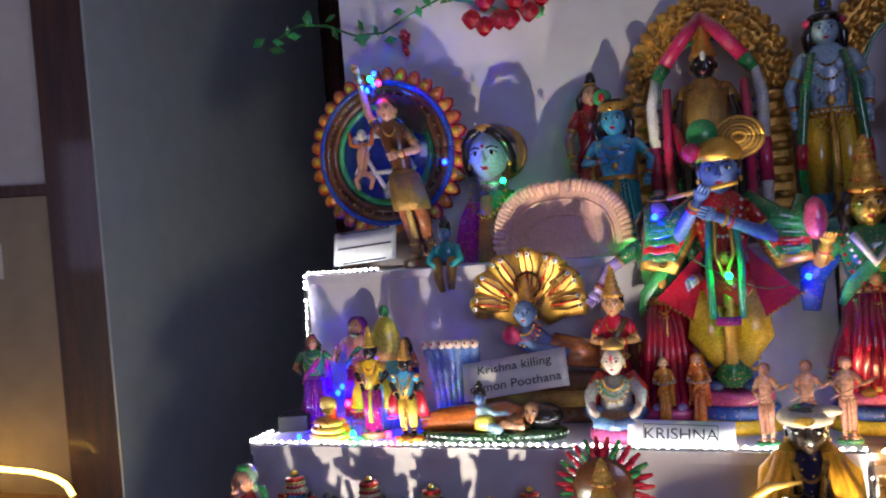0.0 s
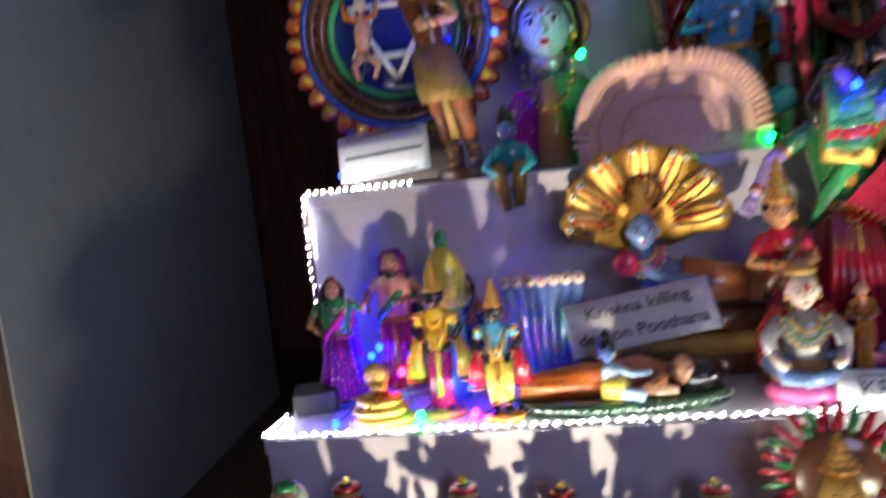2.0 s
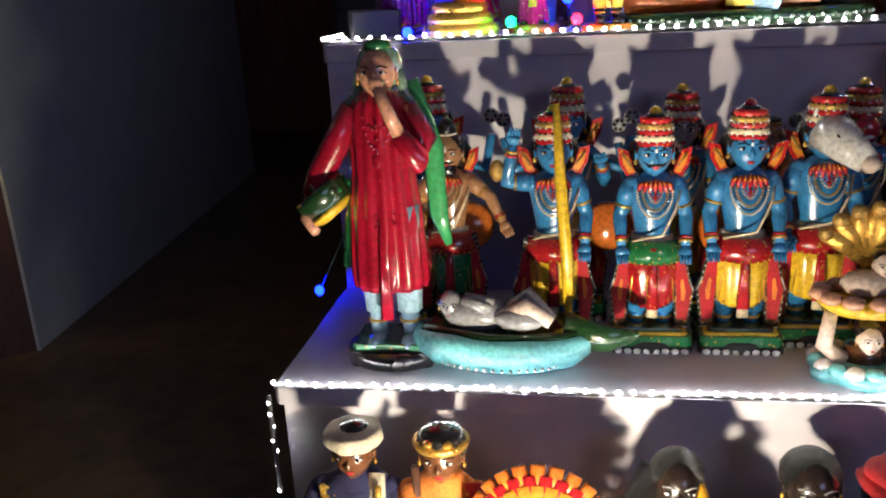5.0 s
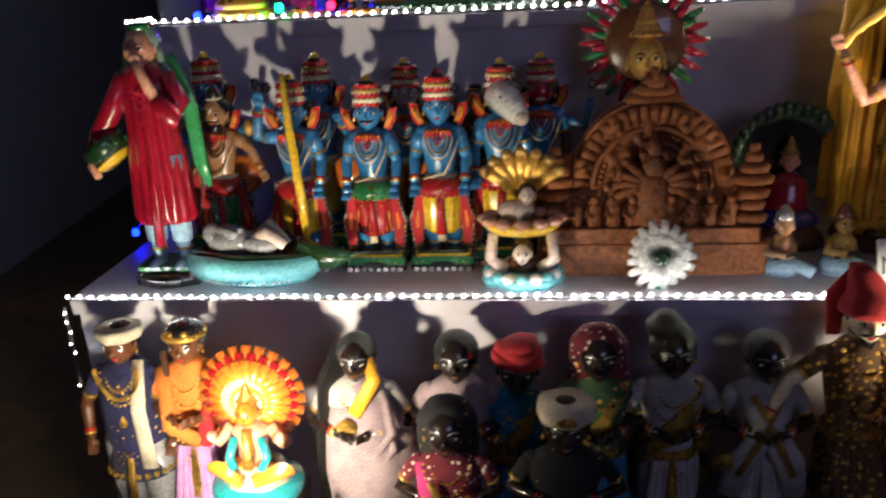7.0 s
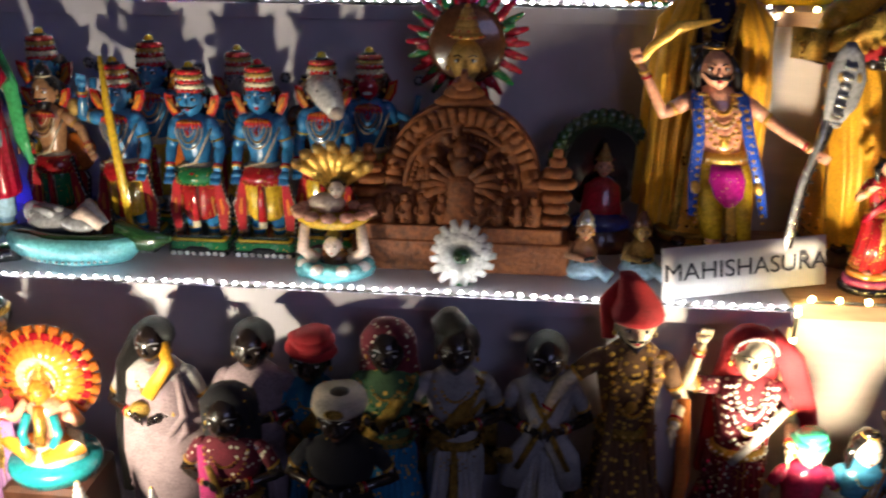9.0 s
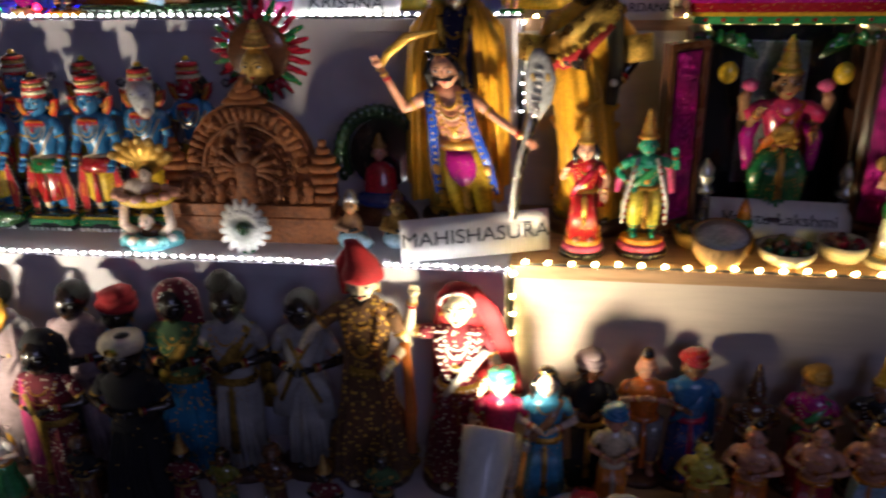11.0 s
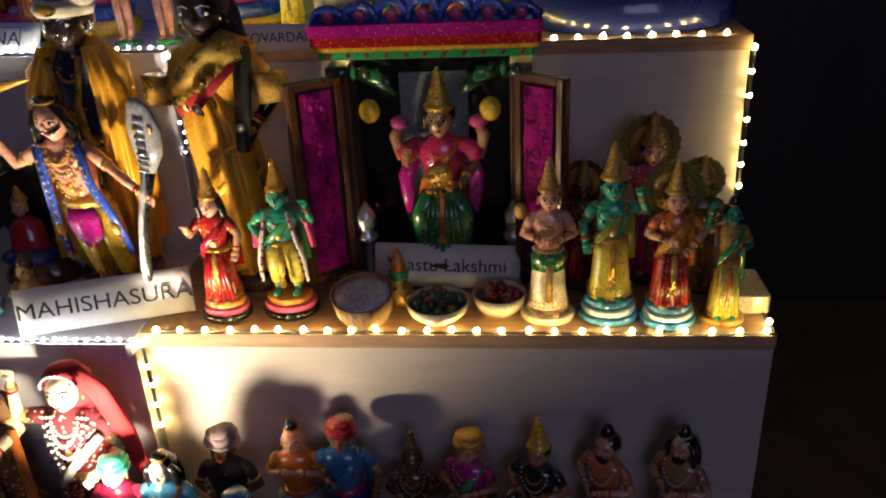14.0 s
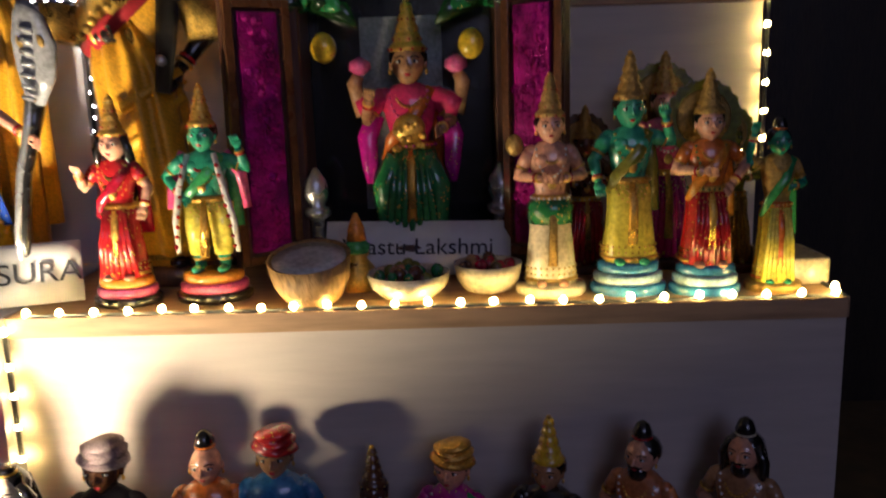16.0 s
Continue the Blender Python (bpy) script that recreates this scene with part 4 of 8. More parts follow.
def chakra(s, Z, hz, hr):
    for q in (-1, 1):
        s.tube("blue", [(q * 0.10, 0.02, Z(0.62)), (q * 0.22, 0.0, Z(0.58)), (q * 0.25, -0.02, Z(0.72))], [0.026, 0.024, 0.018], 8)
        s.lathe("grey", [(-0.006, 0.030), (0.006, 0.030)], (q * 0.25, -0.03, Z(0.80)), 12, turn=Matrix.Rotation(radians(90), 3, "X"))
        s.beads("black", [(q * 0.25 + 0.019 * math.cos(a), -0.038, Z(0.80) + 0.019 * math.sin(a)) for a in (0, 1, 2, 3, 4, 5)], 0.009)
    s.lathe("orange", [(-0.03, 0.085), (0.0, 0.10), (0.03, 0.085)], (0.16, -0.10, Z(0.36)), 20, turn=Matrix.Rotation(radians(80), 3, "X"))


def lion(s, Z, hz, hr):
    chakra(s, Z, hz, hr)
    s.ball("crimson", (0, -hr * 0.75, hz - hr * 0.1), (hr * 0.60, hr * 0.40, hr * 0.66), 12)
    s.ball("white", (0, -hr * 1.10, hz - hr * 0.35), (hr * 0.30, hr * 0.12, hr * 0.10), 8)


wooden((0.018, 0.092, Z2), 0.240, "painted wooden figure of blue skin holding a yellow bow", more=bow, arms=("up", CLOSE))
wooden((0.110, 0.090, Z2), 0.236, "painted wooden figure of blue skin with moustache and red pleats", low="red", more=green_waist)
wooden((0.192, 0.092, Z2), 0.241, "painted wooden figure of blue skin with yellow pleated skirt", more=red_waist, finial="crimson")
wooden((0.263, 0.112, Z2), 0.248, "painted wooden horse-headed figure in a striped cap", more=horse)
wooden((-0.112, 0.168, Z2), 0.262, "painted wooden blue figure at the back in striped cap", more=chakra, arms=("bless", "bless"))
wooden((0.030, 0.170, Z2), 0.256, "painted wooden blue figure holding disc and conch", more=chakra, arms=("bless", "bless"))
wooden((0.143, 0.170, Z2), 0.246, "painted wooden boar-faced figure behind the front row", more=chakra, skin="grey")
wooden((0.310, 0.168, Z2), 0.247, "painted wooden lion-faced figure with red jaws", more=lion, skin="brown")
wooden((-0.086, 0.118, Z2), 0.220, "painted wooden bearded sage with bare tan chest", skin="tan", top="tan", low="green", hat="knot", hair="black", beard="hairb", more=red_waist, arms=("fore", "wide"))
statue("wooden_statue", (0.230, 0.170, Z2), 0.206, "small brown shaven-headed wooden figure", skin="tan", top="brown", low="brown", hat="bun", base=("brown",), beads=("gold",), group="row of painted wooden figures")


def basket(s, Z, hz, hr):
    s.lathe("moss", [(-0.02, 0.02), (0.0, 0.075), (0.05, 0.095), (0.07, 0.090)], (-0.17, -0.02, Z(0.40)), 18, turn=Matrix.Rotation(radians(-38), 3, "Y"))
    s.lathe("yellow", [(-0.03, 0.05), (-0.012, 0.080), (0.0, 0.078)], (-0.18, -0.02, Z(0.395)), 18, turn=Matrix.Rotation(radians(-38), 3, "Y"))
    for i in range(14):
        s.ball(("moss", "green", "brown")[i % 3], (-0.17 + random.uniform(-0.06, 0.05), -0.03 + random.uniform(-0.05, 0.04), Z(0.445) + random.uniform(0, 0.025)), 0.016, 6)
    # sleeved arms: one round the basket, one up to the chin
    s.tube("crimson", [(-0.085, 0.0, Z(0.66)), (-0.15, 0.0, Z(0.56)), (-0.205, -0.02, Z(0.48)), (-0.235, -0.035, Z(0.43))], [0.036, 0.044, 0.042, 0.030], 12)
    s.tube("flesh", [(-0.235, -0.035, Z(0.43)), (-0.25, -0.05, Z(0.37)), (-0.21, -0.09, Z(0.345))], [0.020, 0.020, 0.016], 10)
    s.tube("crimson", [(0.085, 0.0, Z(0.66)), (0.135, -0.02, Z(0.57)), (0.125, -0.07, Z(0.53)), (0.075, -0.10, Z(0.60))], [0.036, 0.042, 0.042, 0.030], 12)
    s.tube("flesh", [(0.075, -0.10, Z(0.60)), (0.045, -0.105, Z(0.66)), (0.020, -0.10, Z(0.715))], [0.022, 0.020, 0.018], 10)
    s.ball("flesh", (0.016, -0.098, Z(0.725)), (0.024, 0.016, 0.020), 10)
    s.tube("leaf", [(0.09, 0.03, Z(0.72)), (0.15, 0.03, Z(0.55)), (0.16, 0.03, Z(0.36)), (0.19, 0.02, Z(0.28))], [0.03, 0.034, 0.03, 0.012], 8, 0.4)
    s.tube("leaf", [(-0.05, 0.06, Z(0.50)), (-0.11, 0.07, Z(0.34)), (-0.12, 0.07, Z(0.20))], [0.04, 0.05, 0.06], 8, 0.3)
    s.lathe("crimson", [(Z(0.17), 0.112, 0.086), (Z(0.19), 0.118, 0.090), (Z(0.28), 0.114, 0.086), (Z(0.40), 0.106, 0.078), (Z(0.48), 0.094, 0.072), (Z(0.56), 0.092, 0.072), (Z(0.66), 0.092, 0.058), (Z(0.70), 0.05, 0.04)], seg=64, folds=13, depth=0.09)
    for i in range(5):
        s.ball("crimson", (0.0, -0.074, Z(0.62 - 0.035 * i)), 0.006, 6)
    necklace(s, (0, -0.045, Z(0.66)), 0.045, 0.12, "rose", 0.006, 15, 0.03)
    s.ball("sheer", (0, hr * 0.42, hz + hr * 0.22), (hr * 0.98, hr * 0.80, hr * 1.05), 16)
    s.lathe("green", [(-hr * 0.1, hr * 0.62), (hr * 0.18, hr * 0.56), (hr * 0.30, hr * 0.25)], (0, hr * 0.25, hz + hr * 1.05), 14)
    for q in (-1, 1):
        s.tube("sheer", [(q * hr * 0.82, hr * 0.2, hz + hr * 0.1), (q * hr * 1.0, hr * 0.3, hz - hr * 0.9), (q * 0.10, 0.03, Z(0.66)), (q * 0.115, 0.05, Z(0.52))], [hr * 0.20, hr * 0.24, 0.026, 0.014], 10, 0.6)
    s.box("black", (0, 0, 0.028), (0.27, 0.20, 0.056))
    s.box("green", (0, 0, 0.066), (0.25, 0.18, 0.02))


statue("woman_statue", (-0.134, 0.046, Z2), 0.294, "glossy red-robed village woman carrying a basket on a green base", skin="flesh", top="crimson", low="paleblue", trim="crimson", legs=True, hair=None,
       arms=(None, None), base=("black",), beads=("crimson",), extra=basket, head=0.95, wide=1.0, foot="paleblue")

# boat-shaped cradle with a child
s = Shape()
s.lathe("aqua", [(0.0, 0.060, 0.024), (0.006, 0.074, 0.032), (0.018, 0.084, 0.038), (0.030, 0.086, 0.038), (0.036, 0.080, 0.034)], (-0.010, 0, 0), seg=36, folds=5, depth=0.03)
for k in range(3):
    s.beads("white", [((0.070 - 0.004 * abs(k - 1)) * math.cos(a) - 0.010, (0.037 - 0.002 * k) * math.sin(a) - 0.001, 0.010 + 0.009 * k) for a in [math.pi * (1.12 + 0.038 * i + 0.019 * (k % 2)) for i in range(21)]], 0.0024)
s.lathe("moss", [(0.033, 0.080, 0.034), (0.040, 0.076, 0.032), (0.038, 0.05, 0.018)], (-0.004, 0.004, 0), seg=30, folds=7, depth=0.08)
s.tube("moss", [(0.05, 0.0, 0.036), (0.09, 0.0, 0.030), (0.118, -0.002, 0.036)], [0.02, 0.014, 0.003], 8, 0.6)
s.ball("grey", (-0.03, 0.0, 0.050), (0.034, 0.018, 0.016), 10)
face(s, (-0.055, 0.0, 0.058), 0.014, "grey")
for k in range(2):
    s.tube(("grey", "pale")[k], [(-0.004, 0.004 - 0.012 * k, 0.048), (0.020, -0.002 - 0.012 * k, 0.070 - 0.006 * k), (0.040, -0.008 - 0.008 * k, 0.050)], [0.011, 0.009, 0.006], 10)
    s.tube("grey", [(-0.035, -0.006 + 0.012 * k, 0.056), (-0.018, -0.020 + 0.016 * k, 0.064), (-0.040, -0.018 + 0.01 * k, 0.070)], [0.006, 0.006, 0.004], 8)
s.ball("grey", (0.012, -0.016, 0.052), (0.024, 0.010, 0.010), 12)
s.thing("cradle_statue", (-0.022, 0.032, Z2), -4, "turquoise leaf-shaped cradle holding a child", "statue")

# figure in the water lifting a basket with a hooded serpent
s = Shape()
s.lathe("aqua", [(0.0, 0.044, 0.036), (0.008, 0.046, 0.038), (0.014, 0.040, 0.030)], seg=22, folds=7, depth=0.09)
for i in range(16):
    a = 2 * math.pi * i / 16
    s.ball(("aqua", "white")[i % 2], (0.038 * math.cos(a), 0.031 * math.sin(a), 0.012), (0.009, 0.008, 0.007), 6)
face(s, (0.0, -0.010, 0.036), 0.013, "pale")
s.ball("hairb", (0, -0.004, 0.043), (0.012, 0.012, 0.010), 8)
s.lathe("brown", [(0.012, 0.02, 0.016), (0.026, 0.016, 0.012)], seg=12)
for q in (-1, 1):
    s.tube("pale", [(q * 0.020, -0.006, 0.016), (q * 0.036, -0.008, 0.030), (q * 0.032, -0.006, 0.060)], [0.008, 0.0075, 0.006], 8)
s.lathe("yellow", [(0.056, 0.012, 0.010), (0.060, 0.036, 0.024), (0.068, 0.044, 0.030), (0.072, 0.045, 0.030)], seg=20)
for i in range(12):
    a = 2 * math.pi * i / 12
    s.ball("peach", (0.041 * math.cos(a), 0.027 * math.sin(a), 0.075), (0.010, 0.009, 0.006), 6)
s.ball("pale", (-0.006, -0.004, 0.086), (0.022, 0.014, 0.012), 10)
face(s, (0.006, -0.004, 0.102), 0.011, "pale")
s.ball("hairb", (0.006, 0.001, 0.108), (0.010, 0.010, 0.008), 8)
for i in range(7):
    a = radians(150 - 20 * i)
    s.tube("gold", [(0.0, 0.014, 0.098), (0.024 * math.cos(a), 0.012, 0.104 + 0.024 * math.sin(a)), (0.046 * math.cos(a), 0.006, 0.106 + 0.042 * math.sin(a))], [0.006, 0.009, 0.007], 8, 0.6)
    s.ball("oldgold", (0.047 * math.cos(a), 0.002, 0.107 + 0.043 * math.sin(a)), 0.0065, 8)
s.thing("serpent_statue", (0.288, 0.030, Z2), 0, "painted figure wading and lifting a basket under golden serpent hoods", "statue")

# terracotta plaque with an arched top
def plaque():
    root = tagged(new("terracotta_plaque"), "carved terracotta temple plaque with an arched top", "plaque")
    root.location = (0.433, 0.068, Z2)
    s = Shape()
    s.box("clay", (0, 0.0, 0.020), (0.255, 0.055, 0.040))
    s.box("clay", (0, -0.004, 0.048), (0.235, 0.045, 0.018))
    s.part("base", root)
    body = [(-0.118, 0.055), (0.118, 0.055), (0.118, 0.100), (0.096, 0.112)] + arc(0, 0.100, 0.092, 0.098, 8, 172, 20) + [(-0.096, 0.112), (-0.118, 0.100)]
    Shape().plate("clay", body, -0.004, 0.018).part("back_plate", root)
    s = Shape()
    for i in range(23):
        a = radians(4 + 172 * i / 22)
        s.tube("clay", [(0.070 * math.cos(a), -0.008, 0.100 + 0.074 * math.sin(a)), (0.088 * math.cos(a), -0.010, 0.100 + 0.093 * math.sin(a))], [0.0046, 0.0074], 6)
    for r in (0.066, 0.050):
        s.tube("clay", [(x, -0.008, z) for x, z in arc(0, 0.098, r, r * 1.05, 0, 180, 24)], 0.0036, 6)
    for i in range(30):
        a = radians(6 * i + 3)
        s.ball("clay", (0.058 * math.cos(a), -0.007, 0.098 + 0.061 * math.sin(a)), (0.0038, 0.004, 0.0038), 6)
    s.part("arch", root)
    for q in (-1, 1):
        s = Shape()
        for z, w in ((0.060, 0.020), (0.074, 0.016), (0.088, 0.020), (0.104, 0.024), (0.116, 0.018), (0.128, 0.010), (0.138, 0.006)):
            s.lathe("clay", [(z, w * 0.9, w * 0.6), (z + 0.006, w, w * 0.66), (z + 0.010, w * 0.8, w * 0.5)], (q * 0.108, -0.010, 0), 10)
        s.part("pillar", root)
    s = Shape()
    for i in range(10):
        a = radians(205 - 230 * i / 9)
        s.tube("clay", [(0, -0.014, 0.104), (0.030 * math.cos(a), -0.022, 0.108 + 0.018 * math.sin(a)), (0.048 * math.cos(a), -0.020, 0.104 + 0.034 * math.sin(a))], [0.006, 0.0050, 0.004], 6)
        s.ball("clay", (0.050 * math.cos(a), -0.021, 0.104 + 0.036 * math.sin(a)), 0.0055, 7)
    s.lathe("clay", [(0.060, 0.024, 0.016), (0.085, 0.018, 0.013), (0.108, 0.022, 0.015), (0.120, 0.010, 0.009)], (0, -0.014, 0), 12)
    s.ball("clay", (0, -0.020, 0.130), (0.012, 0.012, 0.014), 10)
    s.lathe("clay", [(0.140, 0.012), (0.150, 0.009), (0.162, 0.003)], (0, -0.016, 0), 10)
    for i in range(9):
        x = -0.085 + 0.0212 * i
        s.lathe("clay", [(0.056, 0.009, 0.007), (0.072, 0.007, 0.006), (0.080, 0.009, 0.007), (0.086, 0.003)], (x, -0.016, 0), 8)
        s.ball("clay", (x, -0.020, 0.089), 0.0052, 8)
        s.tube("clay", [(x - 0.007, -0.018, 0.080), (x - 0.010, -0.024, 0.072), (x - 0.002, -0.026, 0.070)], 0.0022, 5)
    rnd = random.Random(4)
    lumps = [(rnd.uniform(-0.10, 0.10), 0.056 + 0.13 * rnd.random() ** 1.4, rnd.uniform(0.0035, 0.009), rnd.uniform(0.003, 0.009)) for _ in range(230)]
    cols, rows = 64, 56
    vs, fs = [], []
    for b in range(rows + 1):
        z = 0.0555 + 0.138 * b / rows
        half = 0.112 if z < 0.098 else 0.091 * math.sqrt(max(0.0, 1 - ((z - 0.100) / 0.0965) ** 2)) if z > 0.1 else 0.095
        for a in range(cols + 1):
            x = half * (2 * a / cols - 1)
            h = sum(hh * math.exp(-((x - lx) ** 2 + (z - lz) ** 2) / (lr * lr)) for lx, lz, lr, hh in lumps if abs(x - lx) < 0.02 and abs(z - lz) < 0.02)
            edge = min(1.0, (1 - abs(2 * a / cols - 1)) * 8)
            vs.append((x, -0.0042 - 0.9 * h * edge, z))
    for b in range(rows):
        for a in range(cols):
            k = b * (cols + 1) + a
            fs.append((k, k + 1, k + cols + 2, k + cols + 1))
    s.put("clay", vs, fs)
    s.part("relief", root)
    s = Shape()
    for z, w in ((0.196, 0.034), (0.206, 0.024), (0.215, 0.014), (0.223, 0.005)):
        s.lathe("clay", [(z - 0.004, w * 0.9, 0.014), (z, w, 0.015), (z + 0.008, w * 0.7, 0.012)], (0, 0.003, 0), 14)
    s.part("finial", root)


plaque()

# fan-crowned face on a pole behind the plaque
mask = standing("mask_statue", (0.431, 0.150, Z2), "dark gold mask with a round red and green feather fan", "statue")
s = Shape()
s.lathe("brown", [(0.0, 0.028), (0.012, 0.026), (0.016, 0.008), (0.19, 0.007)], seg=12)
s.part("pole", mask)
for ring, (n, r0, r1) in enumerate(((26, 0.040, 0.074), (22, 0.034, 0.060))):
    for tint in range(3):
        s = Shape()
        s.tube(("crimson", "crimson", "green")[tint], [(r0, 0.004 - 0.006 * ring, 0), (r0 * 0.4 + r1 * 0.6, 0.006 - 0.007 * ring, 0), (r1, 0.010 - 0.008 * ring, 0)], [0.0036, 0.0050, 0.0028], 7)
        s.ring("feather", mask, [Matrix.Translation((0, 0, 0.250)) @ Matrix.Rotation(-(2 * math.pi * i / n + ring * 0.1), 4, "Y") for i in range(n) if (i + ring) % 3 == tint])
s = Shape()
s.lathe("brown", [(-0.006, 0.046), (0.0, 0.048), (0.006, 0.040)], (0, -0.004, 0.250), 24, turn=Matrix.Rotation(radians(90), 3, "X"))
s.part("disc", mask)
s = Shape()
face(s, (0, -0.016, 0.232), 0.026, "oldgold", mouth="lip")
crown(s, (0, -0.010, 0.258), 0.022, "oldgold", 1.6, "red")
s.part("mask", mask, "dark gold crowned face")

# paper daisy
s = Shape()
for ring in range(2):
    for i in range(17):
        a = 2 * math.pi * (i + 0.5 * ring) / 17
        r = 0.038 - 0.007 * ring + 0.003 * math.sin(5.3 * i + ring)
        u = Vector((math.cos(a), 0, math.sin(a)))
        s.tube("white", [tuple(u * 0.008 + Vector((0, -0.003 * ring, 0))), tuple(u * r * 0.7 + Vector((0, -0.006 - 0.003 * ring, 0))), tuple(u * r + Vector((0, -0.002, 0)))], [0.0024, 0.0058, 0.0034], 8, 0.25)
s.lathe("moss", [(-0.004, 0.009), (0.0, 0.0105), (0.005, 0.008)], (0, -0.009, 0), 14, turn=Matrix.Rotation(radians(90), 3, "X"))
s.lathe("green", [(-0.036, 0.010), (-0.030, 0.008), (0.0, 0.003)], (0, 0.006, -0.001), 8)
s.thing("flower", (0.438, 0.008, Z2 + 0.037), 0, "white artificial daisy leaning on the step edge", "flower", tilt=-6)

# small green arch with a seated pair
s = Shape()
s.plate("moss", arc(0, 0.10, 0.066, 0.072, -30, 210, 30) + arc(0, 0.10, 0.050, 0.056, 210, -30, 30), -0.006, 0.010)
for i in range(24):
    a = radians(-25 + 230 * i / 23)
    s.ball("moss", (0.063 * math.cos(a), -0.006, 0.10 + 0.069 * math.sin(a)), (0.008, 0.006, 0.010), 6)
s.lathe("brown", [(0, 0.055, 0.035), (0.012, 0.052, 0.032), (0.05, 0.020, 0.018), (0.055, 0.01)], seg=16)
s.plate("black", arc(0, 0.10, 0.048, 0.054, -60, 240, 24), 0.004, 0.010)
s.lathe("crimson", [(0.03, 0.030, 0.024), (0.055, 0.026, 0.02), (0.085, 0.022, 0.016), (0.095, 0.008)], (0, -0.012, 0), 16)
s.ball("dkblue", (0.0, -0.02, 0.040), (0.040, 0.026, 0.014), 12)
face(s, (0, -0.014, 0.108), 0.013, "flesh")
crown(s, (0, -0.012, 0.116), 0.012, "oldgold", 1.6)
s.thing("shrine_statue", (0.602, 0.150, Z2), 0, "dark seated deity under a small green leafy arch", "statue")

for x, y, mat, cap, lab in ((0.577, 0.052, "tan", "silver", "small seated brass-coloured child statue with a silver cap"), (0.642, 0.055, "oldgold", "brown", "small seated child statue with a bowl")):
    s = Shape()
    s.lathe("paleblue", [(0, 0.020, 0.018), (0.010, 0.024, 0.021), (0.020, 0.018, 0.015)], seg=14)
    s.lathe(mat, [(0.016, 0.018, 0.014), (0.034, 0.016, 0.012), (0.046, 0.008)], seg=14)
    s.tube(mat, [(-0.014, -0.002, 0.040), (-0.020, -0.012, 0.028), (0.0, -0.018, 0.026)], 0.005, 8)
    s.tube("paleblue", [(0.010, -0.006, 0.014), (0.022, -0.016, 0.010), (0.030, -0.022, 0.006)], 0.008, 8)
    s.tube("black", [(-0.012, -0.016, 0.022), (0.012, -0.016, 0.028)], 0.0025, 5)
    face(s, (0, -0.003, 0.056), 0.012, mat)
    s.lathe(cap, [(0.060, 0.011), (0.070, 0.009), (0.080, 0.003)], seg=12)
    s.thing("child_statue", (x, y, Z2), 0, lab, "statue")


